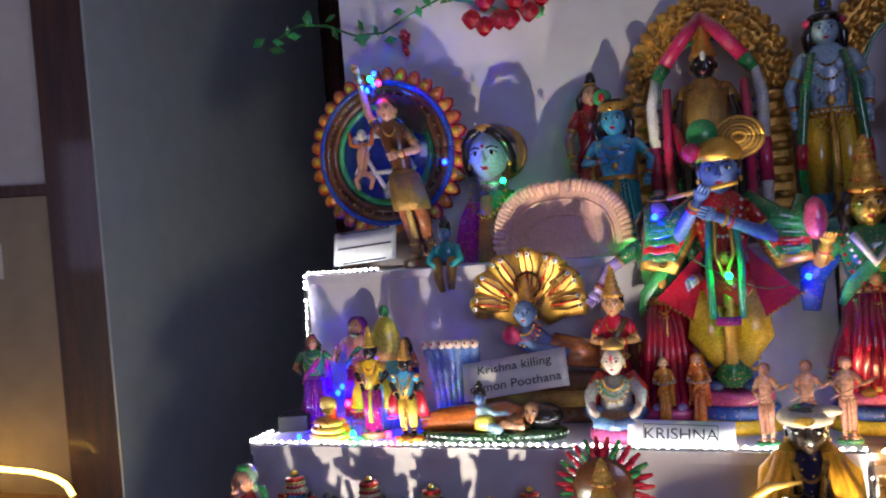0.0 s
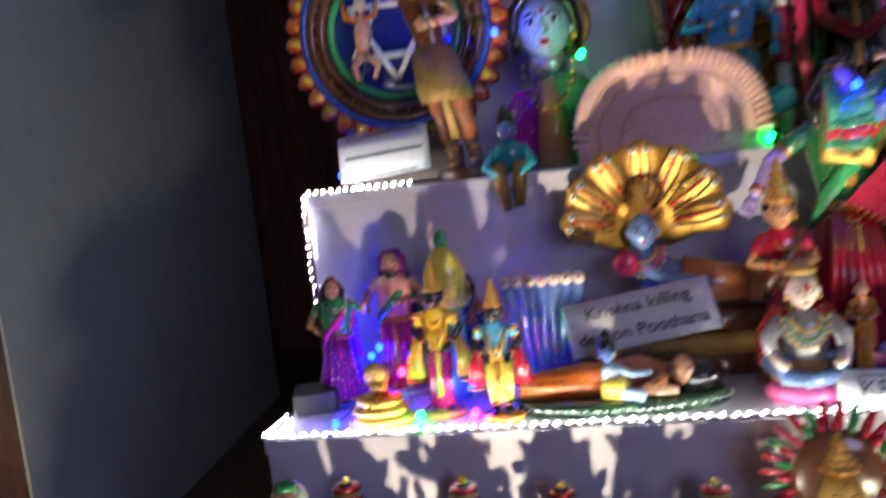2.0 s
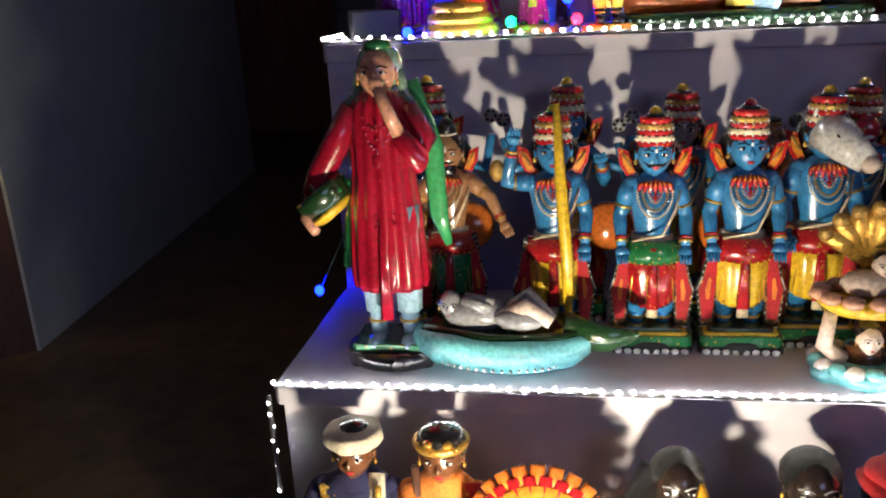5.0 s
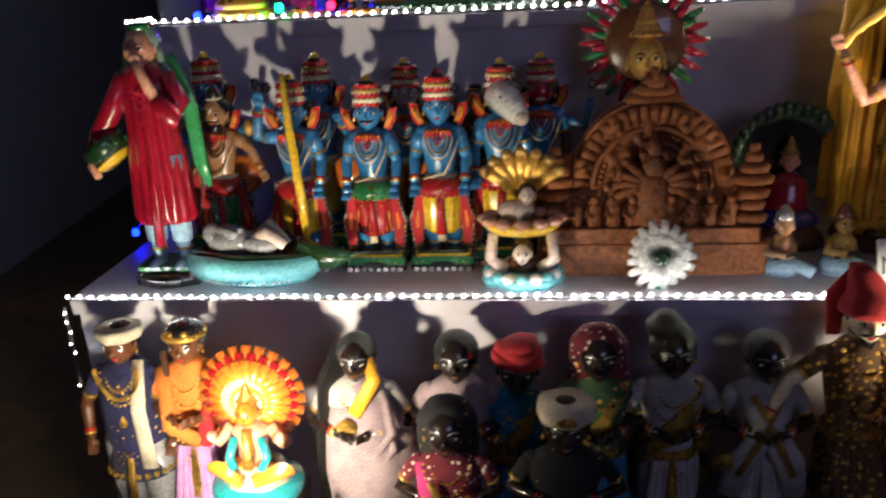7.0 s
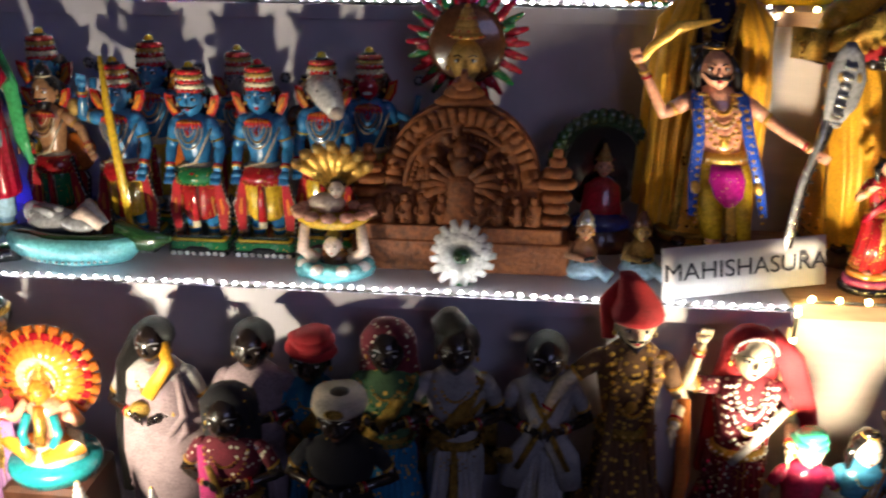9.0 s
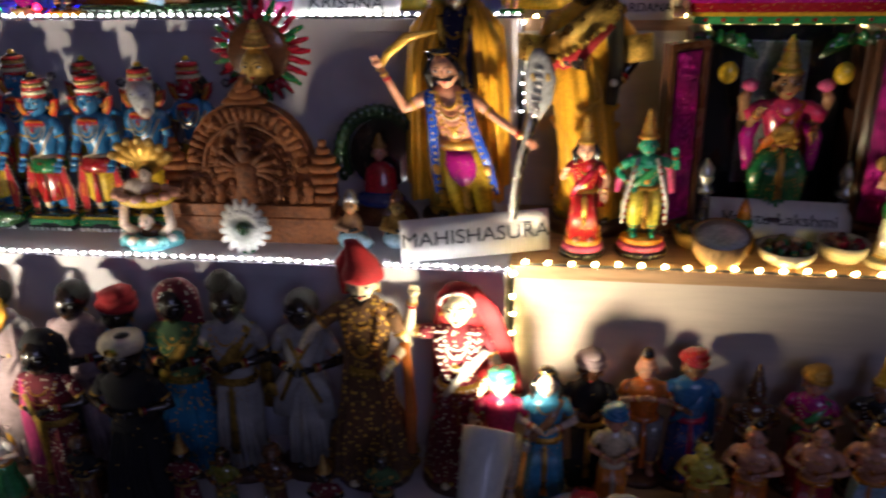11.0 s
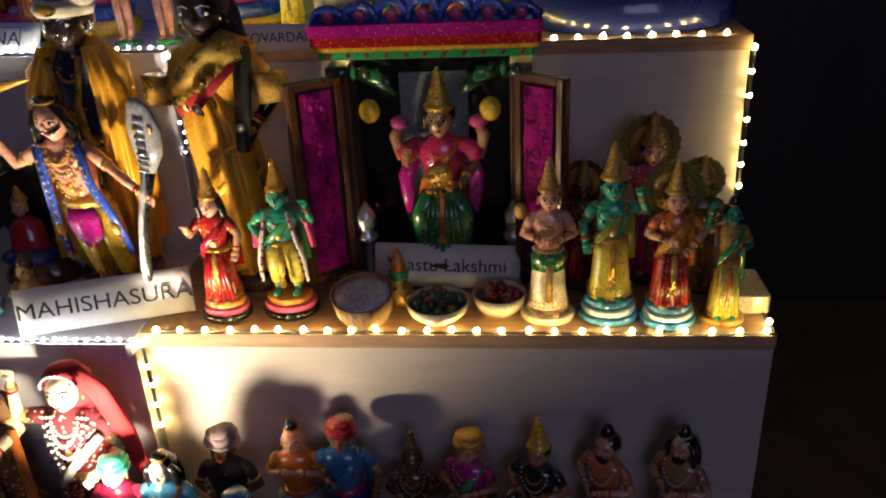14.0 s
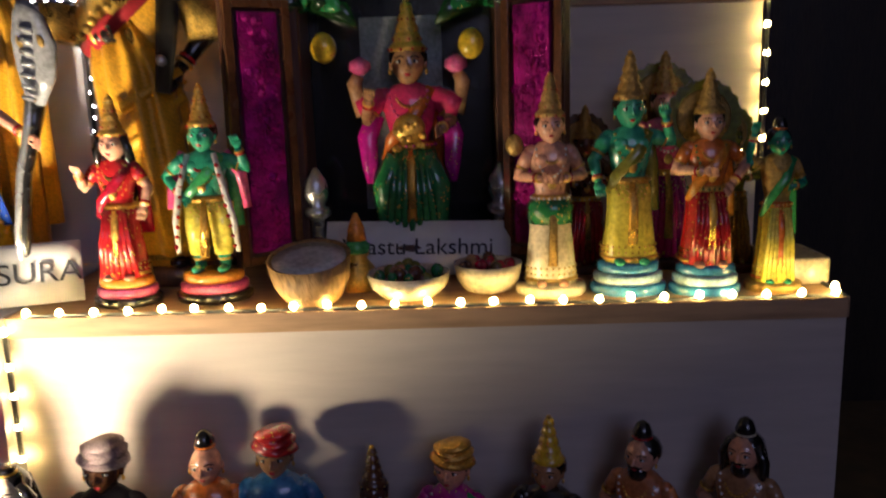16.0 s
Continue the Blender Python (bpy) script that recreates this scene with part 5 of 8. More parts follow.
def demon(s, Z, hz, hr):
    h = Vector((-0.30, -0.05, Z(0.79)))
    s.tube("gold", [tuple(h + Vector((-0.02, 0, -0.03))), tuple(h + Vector((0.04, 0, 0.05))), tuple(h + Vector((0.16, -0.01, 0.135))), tuple(h + Vector((0.32, -0.01, 0.165)))], [0.012, 0.018, 0.024, 0.006], 8, 0.35)
    g = [(0.20, -0.13, Z(0.02)), (0.24, -0.14, Z(0.18)), (0.30, -0.12, Z(0.36)), (0.37, -0.11, Z(0.50)), (0.42, -0.10, Z(0.62))]
    s.tube("black", g, [0.018, 0.022, 0.022, 0.024, 0.034], 10)
    s.tube("silver", [(x - 0.012, y - 0.014, z) for x, y, z in g], [0.012, 0.015, 0.015, 0.016, 0.020], 8)
    s.tube("grey", [(0.41, -0.12, Z(0.58)), (0.45, -0.13, Z(0.67)), (0.475, -0.135, Z(0.76)), (0.485, -0.14, Z(0.84)), (0.485, -0.15, Z(0.88))], [0.030, 0.064, 0.074, 0.050, 0.018], 14, 0.4)
    for k in range(7):
        u = k / 6
        s.tube("silver", [(0.415 + 0.060 * u - 0.020, -0.160 - 0.006 * u, Z(0.60 + 0.20 * u)), (0.415 + 0.060 * u + 0.020, -0.160 - 0.006 * u, Z(0.59 + 0.20 * u))], 0.009, 6)
    for q in (-1, 1):
        s.ball("oldgold", (0.475 + q * 0.034, -0.160, Z(0.76)), (0.012, 0.006, 0.020), 8)
    for i in range(12):
        u = i / 11
        s.beads("black", [(0.20 + 0.20 * u, -0.155 + 0.02 * u, Z(0.04 + 0.52 * u))], 0.010)
    for q in (-1, 1):
        s.tube("royal", [(q * 0.060, 0.04, Z(0.70)), (q * 0.092, -0.055, Z(0.66)), (q * 0.10, -0.085, Z(0.52)), (q * 0.13, -0.075, Z(0.38)), (q * 0.15, -0.06, Z(0.20))], [0.022, 0.026, 0.026, 0.026, 0.018], 8, 0.4)
        s.beads("gold", [(q * (0.092 + 0.05 * i / 14), -0.095 + 0.02 * i / 14, Z(0.62 - 0.44 * i / 14)) for i in range(15)], 0.010)
        s.ball("gold", (q * 0.13, -0.08, Z(0.32)), (0.02, 0.02, 0.03), 8)
        s.tube("hairb", [(0, -hr * 0.93, hz - hr * 0.30), (q * hr * 0.36, -hr * 0.9, hz - hr * 0.34), (q * hr * 0.72, -hr * 0.6, hz - hr * 0.08)], [hr * 0.09, hr * 0.11, hr * 0.03], 6)
    s.lathe("magenta", [(Z(0.25), 0.022, 0.014, 0, -0.100), (Z(0.29), 0.060, 0.022, 0, -0.094), (Z(0.35), 0.074, 0.026, 0, -0.086), (Z(0.41), 0.060, 0.020, 0, -0.070)], seg=30, folds=7, depth=0.09)
    for k in range(3):
        necklace(s, (0, -0.050, Z(0.67)), 0.050 + 0.016 * k, 0.07 + 0.05 * k, ("gold", "oldgold", "gold")[k], 0.012, 15, 0.045)
    s.lathe("gold", [(Z(0.40), 0.100, 0.082), (Z(0.425), 0.104, 0.086), (Z(0.45), 0.096, 0.078)], seg=20, folds=9, depth=0.04)
    necklace(s, (0, -0.045, Z(0.66)), 0.085, 0.22, "gold", 0.010, 19, 0.045)
    s.tube("hairb", [(0, 0.03, hz + hr * 0.6), (-0.05, 0.05, hz + hr * 0.9), (-0.03, 0.07, hz - hr)], [hr * 0.7, hr * 0.5, hr * 0.4], 8)


statue("demon_statue", (0.750, 0.085, Z2), 0.268, "moustached warrior statue raising a gold sword and gripping a cobra", skin="flesh", low="yellow", trim="gold", bare=True, legs=True, hat="bun", long_hair=True,
       arms=(((0.22, -0.03, 0.64), (0.29, -0.05, 0.83)), ((0.22, -0.06, 0.60), (0.33, -0.12, 0.53))), base=("brown",), extra=demon, head=1.1, wide=1.16, lean=-0.19)


def shawl(s, Z, hz, hr):
    for q in (-1, 1):
        s.tube("c_gold", [(q * 0.05, 0.02, Z(0.70)), (q * 0.13, 0.0, Z(0.62)), (q * 0.150, -0.01, Z(0.42)), (q * 0.15, 0.0, Z(0.10))], [0.040, 0.050, 0.052, 0.056], 12, 0.7)
        pleats(s, "c_gold", [(q * 0.075, -0.035, Z(0.70)), (q * 0.115, -0.07, Z(0.58)), (q * 0.125, -0.09, Z(0.36)), (q * 0.13, -0.085, Z(0.06))], 3, 0.036, 0.022)
        s.tube("glitter", [(q * 0.055, -0.075, Z(0.68)), (q * 0.03, -0.10, Z(0.55)), (q * 0.065, -0.112, Z(0.30)), (q * 0.075, -0.108, Z(0.05))], 0.012, 6, 0.5)
    s.plate("c_gold", [(-0.05, Z(0.74)), (-0.155, Z(0.64)), (-0.16, Z(0.56)), (0.16, Z(0.56)), (0.155, Z(0.64)), (0.05, Z(0.74))], 0.03, 0.06)
    for i in range(40):
        a, z2 = random.uniform(math.pi, 2 * math.pi), random.uniform(0.02, 0.45)
        s.beads("glitter", [(0.15 * math.cos(a), 0.125 * math.sin(a), Z(z2))], 0.006)
    s.lathe("c_cream", [(hz + hr * 0.35, hr * 1.0), (hz + hr * 0.55, hr * 1.1), (hz + hr * 0.85, hr * 0.95)], (0, 0.006, 0), 20, 6, 0.06)
    s.ball("c_cream", (hr * 0.8, -hr * 0.3, hz + hr * 0.9), (hr * 0.6, hr * 0.25, hr * 0.25), 10)
    s.ball("glitter", (-hr * 0.1, -hr * 1.02, hz + hr * 0.62), (hr * 0.4, hr * 0.12, hr * 0.2), 10)


statue("dressed_doll", (0.716, 0.152, Z2), 0.370, "dark-faced man doll in gold silk shawl and cream turban", skin="ebony", top="c_navy", low="c_gold", trim="glitter", arms=(None, None), hair="hairb", base=("wood",), beads=("gold",),
       extra=shawl, head=1.16, wide=0.90, category="doll", skirt=1.05, mouth="brown", brow="grey", folds=5)


def drape(s, Z, hz, hr):
    pleats(s, "c_gold", [(-0.05, -0.06, Z(0.60)), (-0.02, -0.10, Z(0.45)), (0.0, -0.125, Z(0.25)), (0.01, -0.13, Z(0.03))], 4, 0.050, 0.026)
    for i in range(3):
        s.tube("c_gold", [(-0.12, -0.03, Z(0.46 - 0.06 * i)), (-0.02, -0.128, Z(0.37 - 0.09 * i)), (0.11, -0.06, Z(0.45 - 0.06 * i))], [0.010, 0.018, 0.010], 8, 0.8)
    s.tube("glitter", [(-0.12, -0.03, Z(0.55)), (-0.03, -0.115, Z(0.60)), (0.09, -0.07, Z(0.69)), (0.12, 0.02, Z(0.66))], [0.05, 0.055, 0.05, 0.03], 10, 0.5)
    s.tube("c_red", [(-0.12, -0.05, Z(0.50)), (-0.03, -0.13, Z(0.545)), (0.085, -0.085, Z(0.64))], [0.022, 0.024, 0.018], 8, 0.6)
    for i in range(9):
        u = i / 8
        s.ball("glitter", (-0.11 + 0.19 * u, -0.085 - 0.06 * math.sin(math.pi * u), Z(0.53 + 0.115 * u)), 0.012, 6)
    s.tube("hair", [(0.03, 0.05, hz), (0.10, -0.02, hz - hr * 1.4), (0.10, -0.10, Z(0.52)), (0.08, -0.12, Z(0.40))], [hr * 0.7, 0.032, 0.026, 0.020], 10)
    s.ball("silver", (0.09, -0.13, Z(0.47)), 0.014, 8)
    for q in (-1, 1):
        s.tube("glitter", [(q * 0.17, -0.02, Z(0.60)), (q * 0.18, -0.03, Z(0.52))], [0.06, 0.05], 10)


statue("dressed_doll", (0.905, 0.150, Z2), 0.392, "dark-faced woman doll draped in gold silk with plaited hair", skin="ebony", top="c_gold", low="c_gold", trim="glitter", arms=("fold", "hip"), hair="hair", base=("wood",), beads=("gold",),
       extra=drape, head=1.16, wide=0.98, category="doll", skirt=1.05, mouth="brown", brow="grey", hat="bun", folds=5, lean=-0.06)

statue("goddess_statue", (0.896, 0.045, Z2), 0.190, "glossy goddess statue in red and gold saree on pink base", skin="peach", top="red", low="red", trim="gold", arms=("bless", "down"), hat="crown", base=("black", "pink", "saffron"), sash="crimson",
       beads=("gold", "gold"), head=0.98, long_hair=True)


def garland(s, Z, hz, hr):
    for q in (-1, 1):
        s.tube("white", [(q * 0.06, -0.05, Z(0.68)), (q * 0.10, -0.085, Z(0.50)), (q * 0.135, -0.07, Z(0.30)), (q * 0.14, -0.05, Z(0.12))], [0.013, 0.016, 0.016, 0.012], 8)
        s.beads("red", [(q * (0.08 + 0.055 * i / 8), -0.09, Z(0.62 - 0.46 * i / 8)) for i in range(9)], 0.013)
        s.tube("pink", [(q * 0.09, 0.0, Z(0.68)), (q * 0.16, 0.02, Z(0.56)), (q * 0.18, 0.02, Z(0.36))], [0.03, 0.03, 0.02], 8, 0.5)


statue("god_statue", (0.974, 0.055, Z2), 0.197, "glossy green-skinned god statue in yellow dhoti on pink base", skin="jade", low="lemon", trim="gold", bare=True, legs=True, arms=("hip", ((0.19, 0.0, 0.64), (0.17, -0.04, 0.76))), hat="crown",
       base=("black", "pink", "saffron"), extra=garland, beads=("red", "gold"), sash="leaf", head=0.98, wide=1.1)

# ---- second tier: offerings before the small shrine ----


def bowl(name, at, r, h, mat, fill, label, inside=None, level=0.8):
    root = tagged(new(name), label, "bowl")
    root.location = at
    s = Shape()
    s.lathe(mat, [(0, r * 0.45), (h * 0.15, r * 0.72), (h * 0.5, r * 0.93), (h, r), (h * 0.98, r * 0.93), (h * 0.62, r * 0.88)], seg=28)
    s.part("shell", root)
    s = Shape()
    s.lathe(fill, [(h * (level - 0.2), r * 0.86), (h * level, r * 0.89), (h * (level + 0.02), r * 0.5)], seg=28)
    if inside:
        for i in range(26):
            a, q = random.uniform(0, 6.28), r * 0.75 * math.sqrt(random.random())
            s.ball(random.choice(inside), (q * math.cos(a), q * math.sin(a), h * (0.86 + 0.2 * random.random())), r * random.uniform(0.10, 0.2), 7)
    tagged(s.part("filling", root), kind="stuff")
    return root


bowl("coconut_half", (1.072, 0.030, Z2), 0.037, 0.046, P["husk"], P["white"], "halved brown coconut with white flesh", level=0.97).rotation_euler = (radians(14), 0, radians(-8))
bowl("bowl", (1.157, 0.036, Z2), 0.038, 0.024, P["cream"], P["brown"], "cream bowl heaped with small painted fruit", ("green", "brown", "olive", "tan", "brown", "cream"))
bowl("bowl", (1.230, 0.050, Z2), 0.032, 0.028, P["cream"], P["brown"], "cream bowl of brown nuts", ("brown", "tan", "crimson"))
bowl("bowl", (1.045, 0.082, Z2), 0.028, 0.028, P["oldgold"], P["olive"], "small brass bowl of herbs", ("olive", "green", "gold"))
s = Shape()
s.lathe("gold", [(0, 0.016), (0.01, 0.019), (0.022, 0.016), (0.03, 0.009), (0.036, 0.012)], seg=18)
s.lathe("leaf", [(0.036, 0.012), (0.044, 0.013), (0.050, 0.006)], seg=12)
s.lathe("saffron", [(0.048, 0.010), (0.060, 0.008), (0.074, 0.002)], seg=12)
s.thing("pot", (1.107, 0.072, Z2), 0, "small gold pot with leaves and a coconut on top", "pot")


def shrine():
    root = tagged(new("small_shrine"), "wooden toy shrine with blue carved cornice and open magenta doors", "shrine")
    root.location = (1.149, 0.160, Z2)
    s = Shape().box("wood", (0, 0.0, 0.010), (0.275, 0.075, 0.020))
    s.part("plinth", root)
    for q in (-1, 1):
        s = Shape().box("wood", (q * 0.108, 0, 0.150), (0.026, 0.06, 0.262))
        s.tube("brown", [(q * 0.108, -0.031, 0.03), (q * 0.108, -0.031, 0.27)], 0.005, 8)
        s.part("post", root)
    s = Shape().box("black", (0, 0.034, 0.150), (0.208, 0.006, 0.262))
    s.box("grey", (0, 0.029, 0.160), (0.085, 0.005, 0.20))
    s.part("back_panel", root)
    c = Shape()
    c.box("leaf", (0, -0.006, 0.297), (0.248, 0.075, 0.010))
    c.box("yellow", (0, -0.008, 0.305), (0.256, 0.081, 0.006))
    c.box("red", (0, -0.009, 0.313), (0.262, 0.085, 0.012))
    c.box("magenta", (0, -0.010, 0.326), (0.266, 0.088, 0.014))
    c.beads("crimson", [(-0.11 + 0.022 * i, -0.045, 0.297) for i in range(11)], 0.0035)
    c.part("cornice", root)
    o = Shape()
    for i in range(7):
        x = -0.108 + 0.036 * i
        h = 0.012 + 0.014 * (1 - abs(i - 3) / 3)
        o.tube("royal", [(x + 0.017 * math.cos(a), -0.040, 0.336 + h * math.sin(a)) for a in [math.pi * k / 10 for k in range(11)]], 0.0055, 8)
        o.ball("pink", (x, -0.042, 0.340), (0.008, 0.005, 0.008), 10)
        o.ball("royal", (x + 0.018, -0.040, 0.338), 0.007, 8)
    o.lathe("royal", [(0.352, 0.014, 0.008), (0.368, 0.010, 0.007), (0.380, 0.003)], (0, -0.040, 0), 12)
    o.box("royal", (0, -0.034, 0.336), (0.262, 0.012, 0.010))
    o.part("crest", root)
    for q in (-1, 1):
        ang = radians(-q * 38)
        t = Matrix.Rotation(ang, 3, "Z")
        hinge = Vector((q * 0.108, -0.036, 0.148))
        cen = hinge + t @ Vector((q * 0.032, 0, 0))
        dd = Shape().box("wood", tuple(cen), (0.066, 0.010, 0.250), t)
        door = dd.part("door", root)
        for k in (-1, 1):
            Shape().box("brown", tuple(cen + t @ Vector((k * 0.029, -0.0085, 0))), (0.008, 0.006, 0.250), t).part("stile", door)
            Shape().box("brown", tuple(cen + t @ Vector((0, -0.0085, k * 0.121))), (0.049, 0.006, 0.008), t).part("rail", door)
        ss = Shape().box("sequin", tuple(cen + t @ Vector((0, -0.0075, 0))), (0.040, 0.006, 0.226), t)
        for i in range(70):
            ss.ball("sequin", tuple(cen + t @ Vector((random.uniform(-0.018, 0.018), -0.011, random.uniform(-0.11, 0.11)))), (0.0045, 0.002, 0.0045), 6)
        ss.part("door_panel", door, "crinkled magenta foil panel")
    for q in (-1, 1):
        l = Shape()
        for i in range(6):
            a = radians(20 + 25 * i)
            l.tube(("moss", "green")[i % 2], [(q * 0.085, -0.02, 0.27), (q * 0.085 - q * 0.035 * math.cos(a), -0.03, 0.255 + 0.02 * math.sin(a)), (q * 0.085 - q * 0.050 * math.cos(a), -0.032, 0.235 + 0.035 * math.sin(a))], [0.006, 0.010, 0.002], 6, 0.4)
        l.ball("yellow", (q * 0.072, -0.030, 0.228), (0.013, 0.010, 0.015), 10)
        l.part("leaf_spray", root, "green leaves with a yellow fruit")
    return root


shrine()


def lakshmi(s, Z, hz, hr):
    for q in (-1, 1):
        s.tube("tan", [(q * 0.10, 0.02, Z(0.62)), (q * 0.20, 0.01, Z(0.585)), (q * 0.215, -0.02, Z(0.70)), (q * 0.195, -0.03, Z(0.735))], [0.036, 0.038, 0.032, 0.024], 10)
        s.lathe("pink", [(0, 0.018), (0.02, 0.042), (0.05, 0.040), (0.07, 0.010)], (q * 0.190, -0.03, Z(0.735)), 14, 6, 0.12)
        s.tube("rose", [(q * 0.10, 0.0, Z(0.64)), (q * 0.165, -0.01, Z(0.60)), (q * 0.20, -0.01, Z(0.585))], [0.046, 0.050, 0.044], 10)
        s.tube("magenta", [(q * 0.14, 0.01, Z(0.56)), (q * 0.175, -0.01, Z(0.46)), (q * 0.165, -0.03, Z(0.34)), (q * 0.17, -0.03, Z(0.26))], [0.04, 0.042, 0.034, 0.014], 10, 0.6)
        s.tube("green", [(q * 0.05, -0.05, Z(0.38)), (q * 0.11, -0.04, Z(0.25)), (q * 0.09, -0.04, Z(-0.01))], [0.05, 0.050, 0.052], 12)
    s.ball("gold", (0, -0.10, Z(0.50)), (0.065, 0.03, 0.06), 12)
    for i in range(12):
        s.ball("gold", (0.055 * math.cos(i), -0.125, Z(0.47) + 0.05 * math.sin(i * 1.7)), 0.014, 6)


statue("goddess_statue", (1.158, 0.150, Z2 + 0.021), 0.252, "four-armed goddess statue in pink and green inside the shrine", skin="tan", top="rose", low="green", trim="gold", arms=("bless", "fore"), hat="crown", base=("wood",), beads=("gold", "pink"),
       extra=lakshmi, sash="orange", wide=1.15, head=1.12)
for x in (1.062, 1.247):
    s = Shape()
    s.lathe("silver", [(0, 0.012), (0.006, 0.012), (0.010, 0.006), (0.060, 0.007), (0.064, 0.014), (0.070, 0.014), (0.074, 0.008), (0.084, 0.013), (0.098, 0.011), (0.112, 0.002)], seg=16)
    s.thing("lamp_post", (x, 0.128, Z2), 0, "small silver-painted lamp pillar beside the shrine", "pillar")

statue("saint_statue", (1.287, 0.042, Z2), 0.197, "standing god statue with folded arms and cream dhoti", skin="flesh", low="cream", trim="oldgold", bare=True, arms=("fold", "fold"), hat="crown", hatmat="oldgold", base=("cream",), sash=None, beads=("oldgold", "white"),
       extra=lambda s, Z, hz, hr: (s.lathe("green", [(Z(0.30), 0.10, 0.085), (Z(0.38), 0.104, 0.088), (Z(0.42), 0.09, 0.07)], seg=18), s.ball("oldgold", (-0.16, 0.0, Z(0.68)), (0.04, 0.03, 0.05), 8)), folds=4)
statue("god_statue", (1.357, 0.042, Z2), 0.213, "green-skinned god statue in yellow dhoti on blue round base", skin="jade", low="lemon", trim="gold", bare=True, legs=False, arms=("down", ((0.19, 0.0, 0.66), (0.15, -0.05, 0.79))), hat="crown", hatmat="oldgold", base=("blue", "paleblue", "blue"),
       sash="olive", beads=("gold", "gold"), folds=5)
statue("goddess_statue", (1.424, 0.032, Z2), 0.196, "orange and gold goddess statue on blue round base", skin="peach", top="orange", low="red", trim="gold", arms=("fold", "hip"), hat="crown", hatmat="oldgold", base=("blue", "paleblue", "blue"), sash="saffron", beads=("gold", "green"), halo="olive")
statue("child_statue", (1.486, 0.034, Z2), 0.154, "small gold and green flute-playing child statue", skin="jade", top="oldgold", low="lemon", trim="orange", arms=("up", "fold"), hat="knot", base=("oldgold",), sash="leaf", beads=("gold",), halo=None, hatmat="gold")
statue("goddess_statue", (1.415, 0.150, Z2), 0.215, "seated goddess with a dark round halo behind the blue bases", skin="flesh", top="pink", low="magenta", trim="oldgold", hat="crown", hatmat="oldgold", base=("wood",), halo="olive", arms=("bless", "bless"), wide=1.2)
statue("god_statue", (1.472, 0.120, Z2), 0.170, "small god with a dark gold halo", skin="olive", top="olive", low="oldgold", hat="crown", hatmat="oldgold", base=("wood",), halo="olive", wide=1.2)
statue("god_statue", (1.332, 0.130, Z2), 0.165, "small dark god with a brown halo", skin="brown", top="brown", low="crimson", hat="crown", hatmat="oldgold", base=("wood",), halo="brown", wide=1.2)
s = Shape().box("cream", (0, 0, 0.012), (0.05, 0.07, 0.024))
s.thing("block", (1.518, 0.080, Z2), 0, "pale wooden block at the end of the step", "block")

# ---- third tier ----
statue("woman_statue", (-0.172, 0.372, Z3), 0.185, "kneeling woman statue in purple saree and green blouse", skin="tan", top="green", low="purple", trim="magenta", arms=("fore", ((0.17, -0.02, 0.62), (0.20, -0.10, 0.74))), hat="bun", base=("dkblue",), sash="magenta", long_hair=True, turn=25, wide=1.4, skirt=1.15)
statue("man_statue", (-0.092, 0.415, Z3), 0.208, "bearded man statue wrapped in purple and green shawls", skin="tan", top="peach", low="rose", trim="saffron", arms=("fore", "fold"), veil="c_plum", base=("grey",), sash="green", beard="hairb", beads=("saffron",), wide=1.5, head=1.15)


def cape(col):
    def more(s, Z, hz, hr):
        for q in (-1, 1):
            s.tube(col, [(q * 0.125, 0.0, Z(0.50)), (q * 0.155, 0.0, Z(0.38)), (q * 0.165, 0.0, Z(0.22))], [0.03, 0.048, 0.066], 12, 0.6)
            s.ball("gold", (q * 0.175, 0.0, Z(0.19)), (0.066, 0.042, 0.012), 10)
            s.ball("gold", (q * 0.118, 0.0, Z(0.64)), (0.040, 0.036, 0.022), 10)
            s.tube("gold", [(q * 0.075, -0.05, Z(0.64)), (q * 0.05, -0.085, Z(0.52)), (q * 0.012, -0.09, Z(0.43))], 0.012, 6)
    return more


statue("god_statue", (-0.008, 0.292, Z3), 0.205, "black-faced god statue in yellow and pink with tall gold crown", skin="black", top="yellow", low="magenta", trim="lemon", arms=("hip", "hip"), hat="crown", base=("terra",), sash=None, beads=("red", "gold"), extra=cape("yellow"), wide=0.86, skirt=0.62)
statue("god_statue", (0.073, 0.262, Z3), 0.180, "black-faced god statue in blue, red and yellow with gold crown", skin="black", top="sky", low="lemon", trim="gold", arms=("hip", "hip"), hat="crown", base=("saffron",), legs=True, beads=("gold", "gold"), extra=cape("crimson"), wide=0.94, foot="black")
statue("woman_statue", (0.012, 0.412, Z3), 0.165, "small dark-haired woman statue in blue and brown saree", skin="tan", top="terra", low="brown", trim="dkblue", arms=("fold", "fold"), base=("brown",), long_hair=True, sash="dkblue")
s = Shape()
s.lathe("lemon", [(0.0, 0.03, 0.022), (0.02, 0.026, 0.02), (0.045, 0.03, 0.02), (0.07, 0.02, 0.016), (0.085, 0.006)], seg=16)
s.ball("leaf", (0, 0, 0.092), (0.010, 0.010, 0.014), 10)
s.lathe("aqua", [(-0.13, 0.02), (-0.06, 0.022), (0.0, 0.02)], seg=14)
s.thing("pot", (-0.004, 0.360, Z3 + 0.131), 0, "yellow pot with a green lid on a blue stem", "pot")
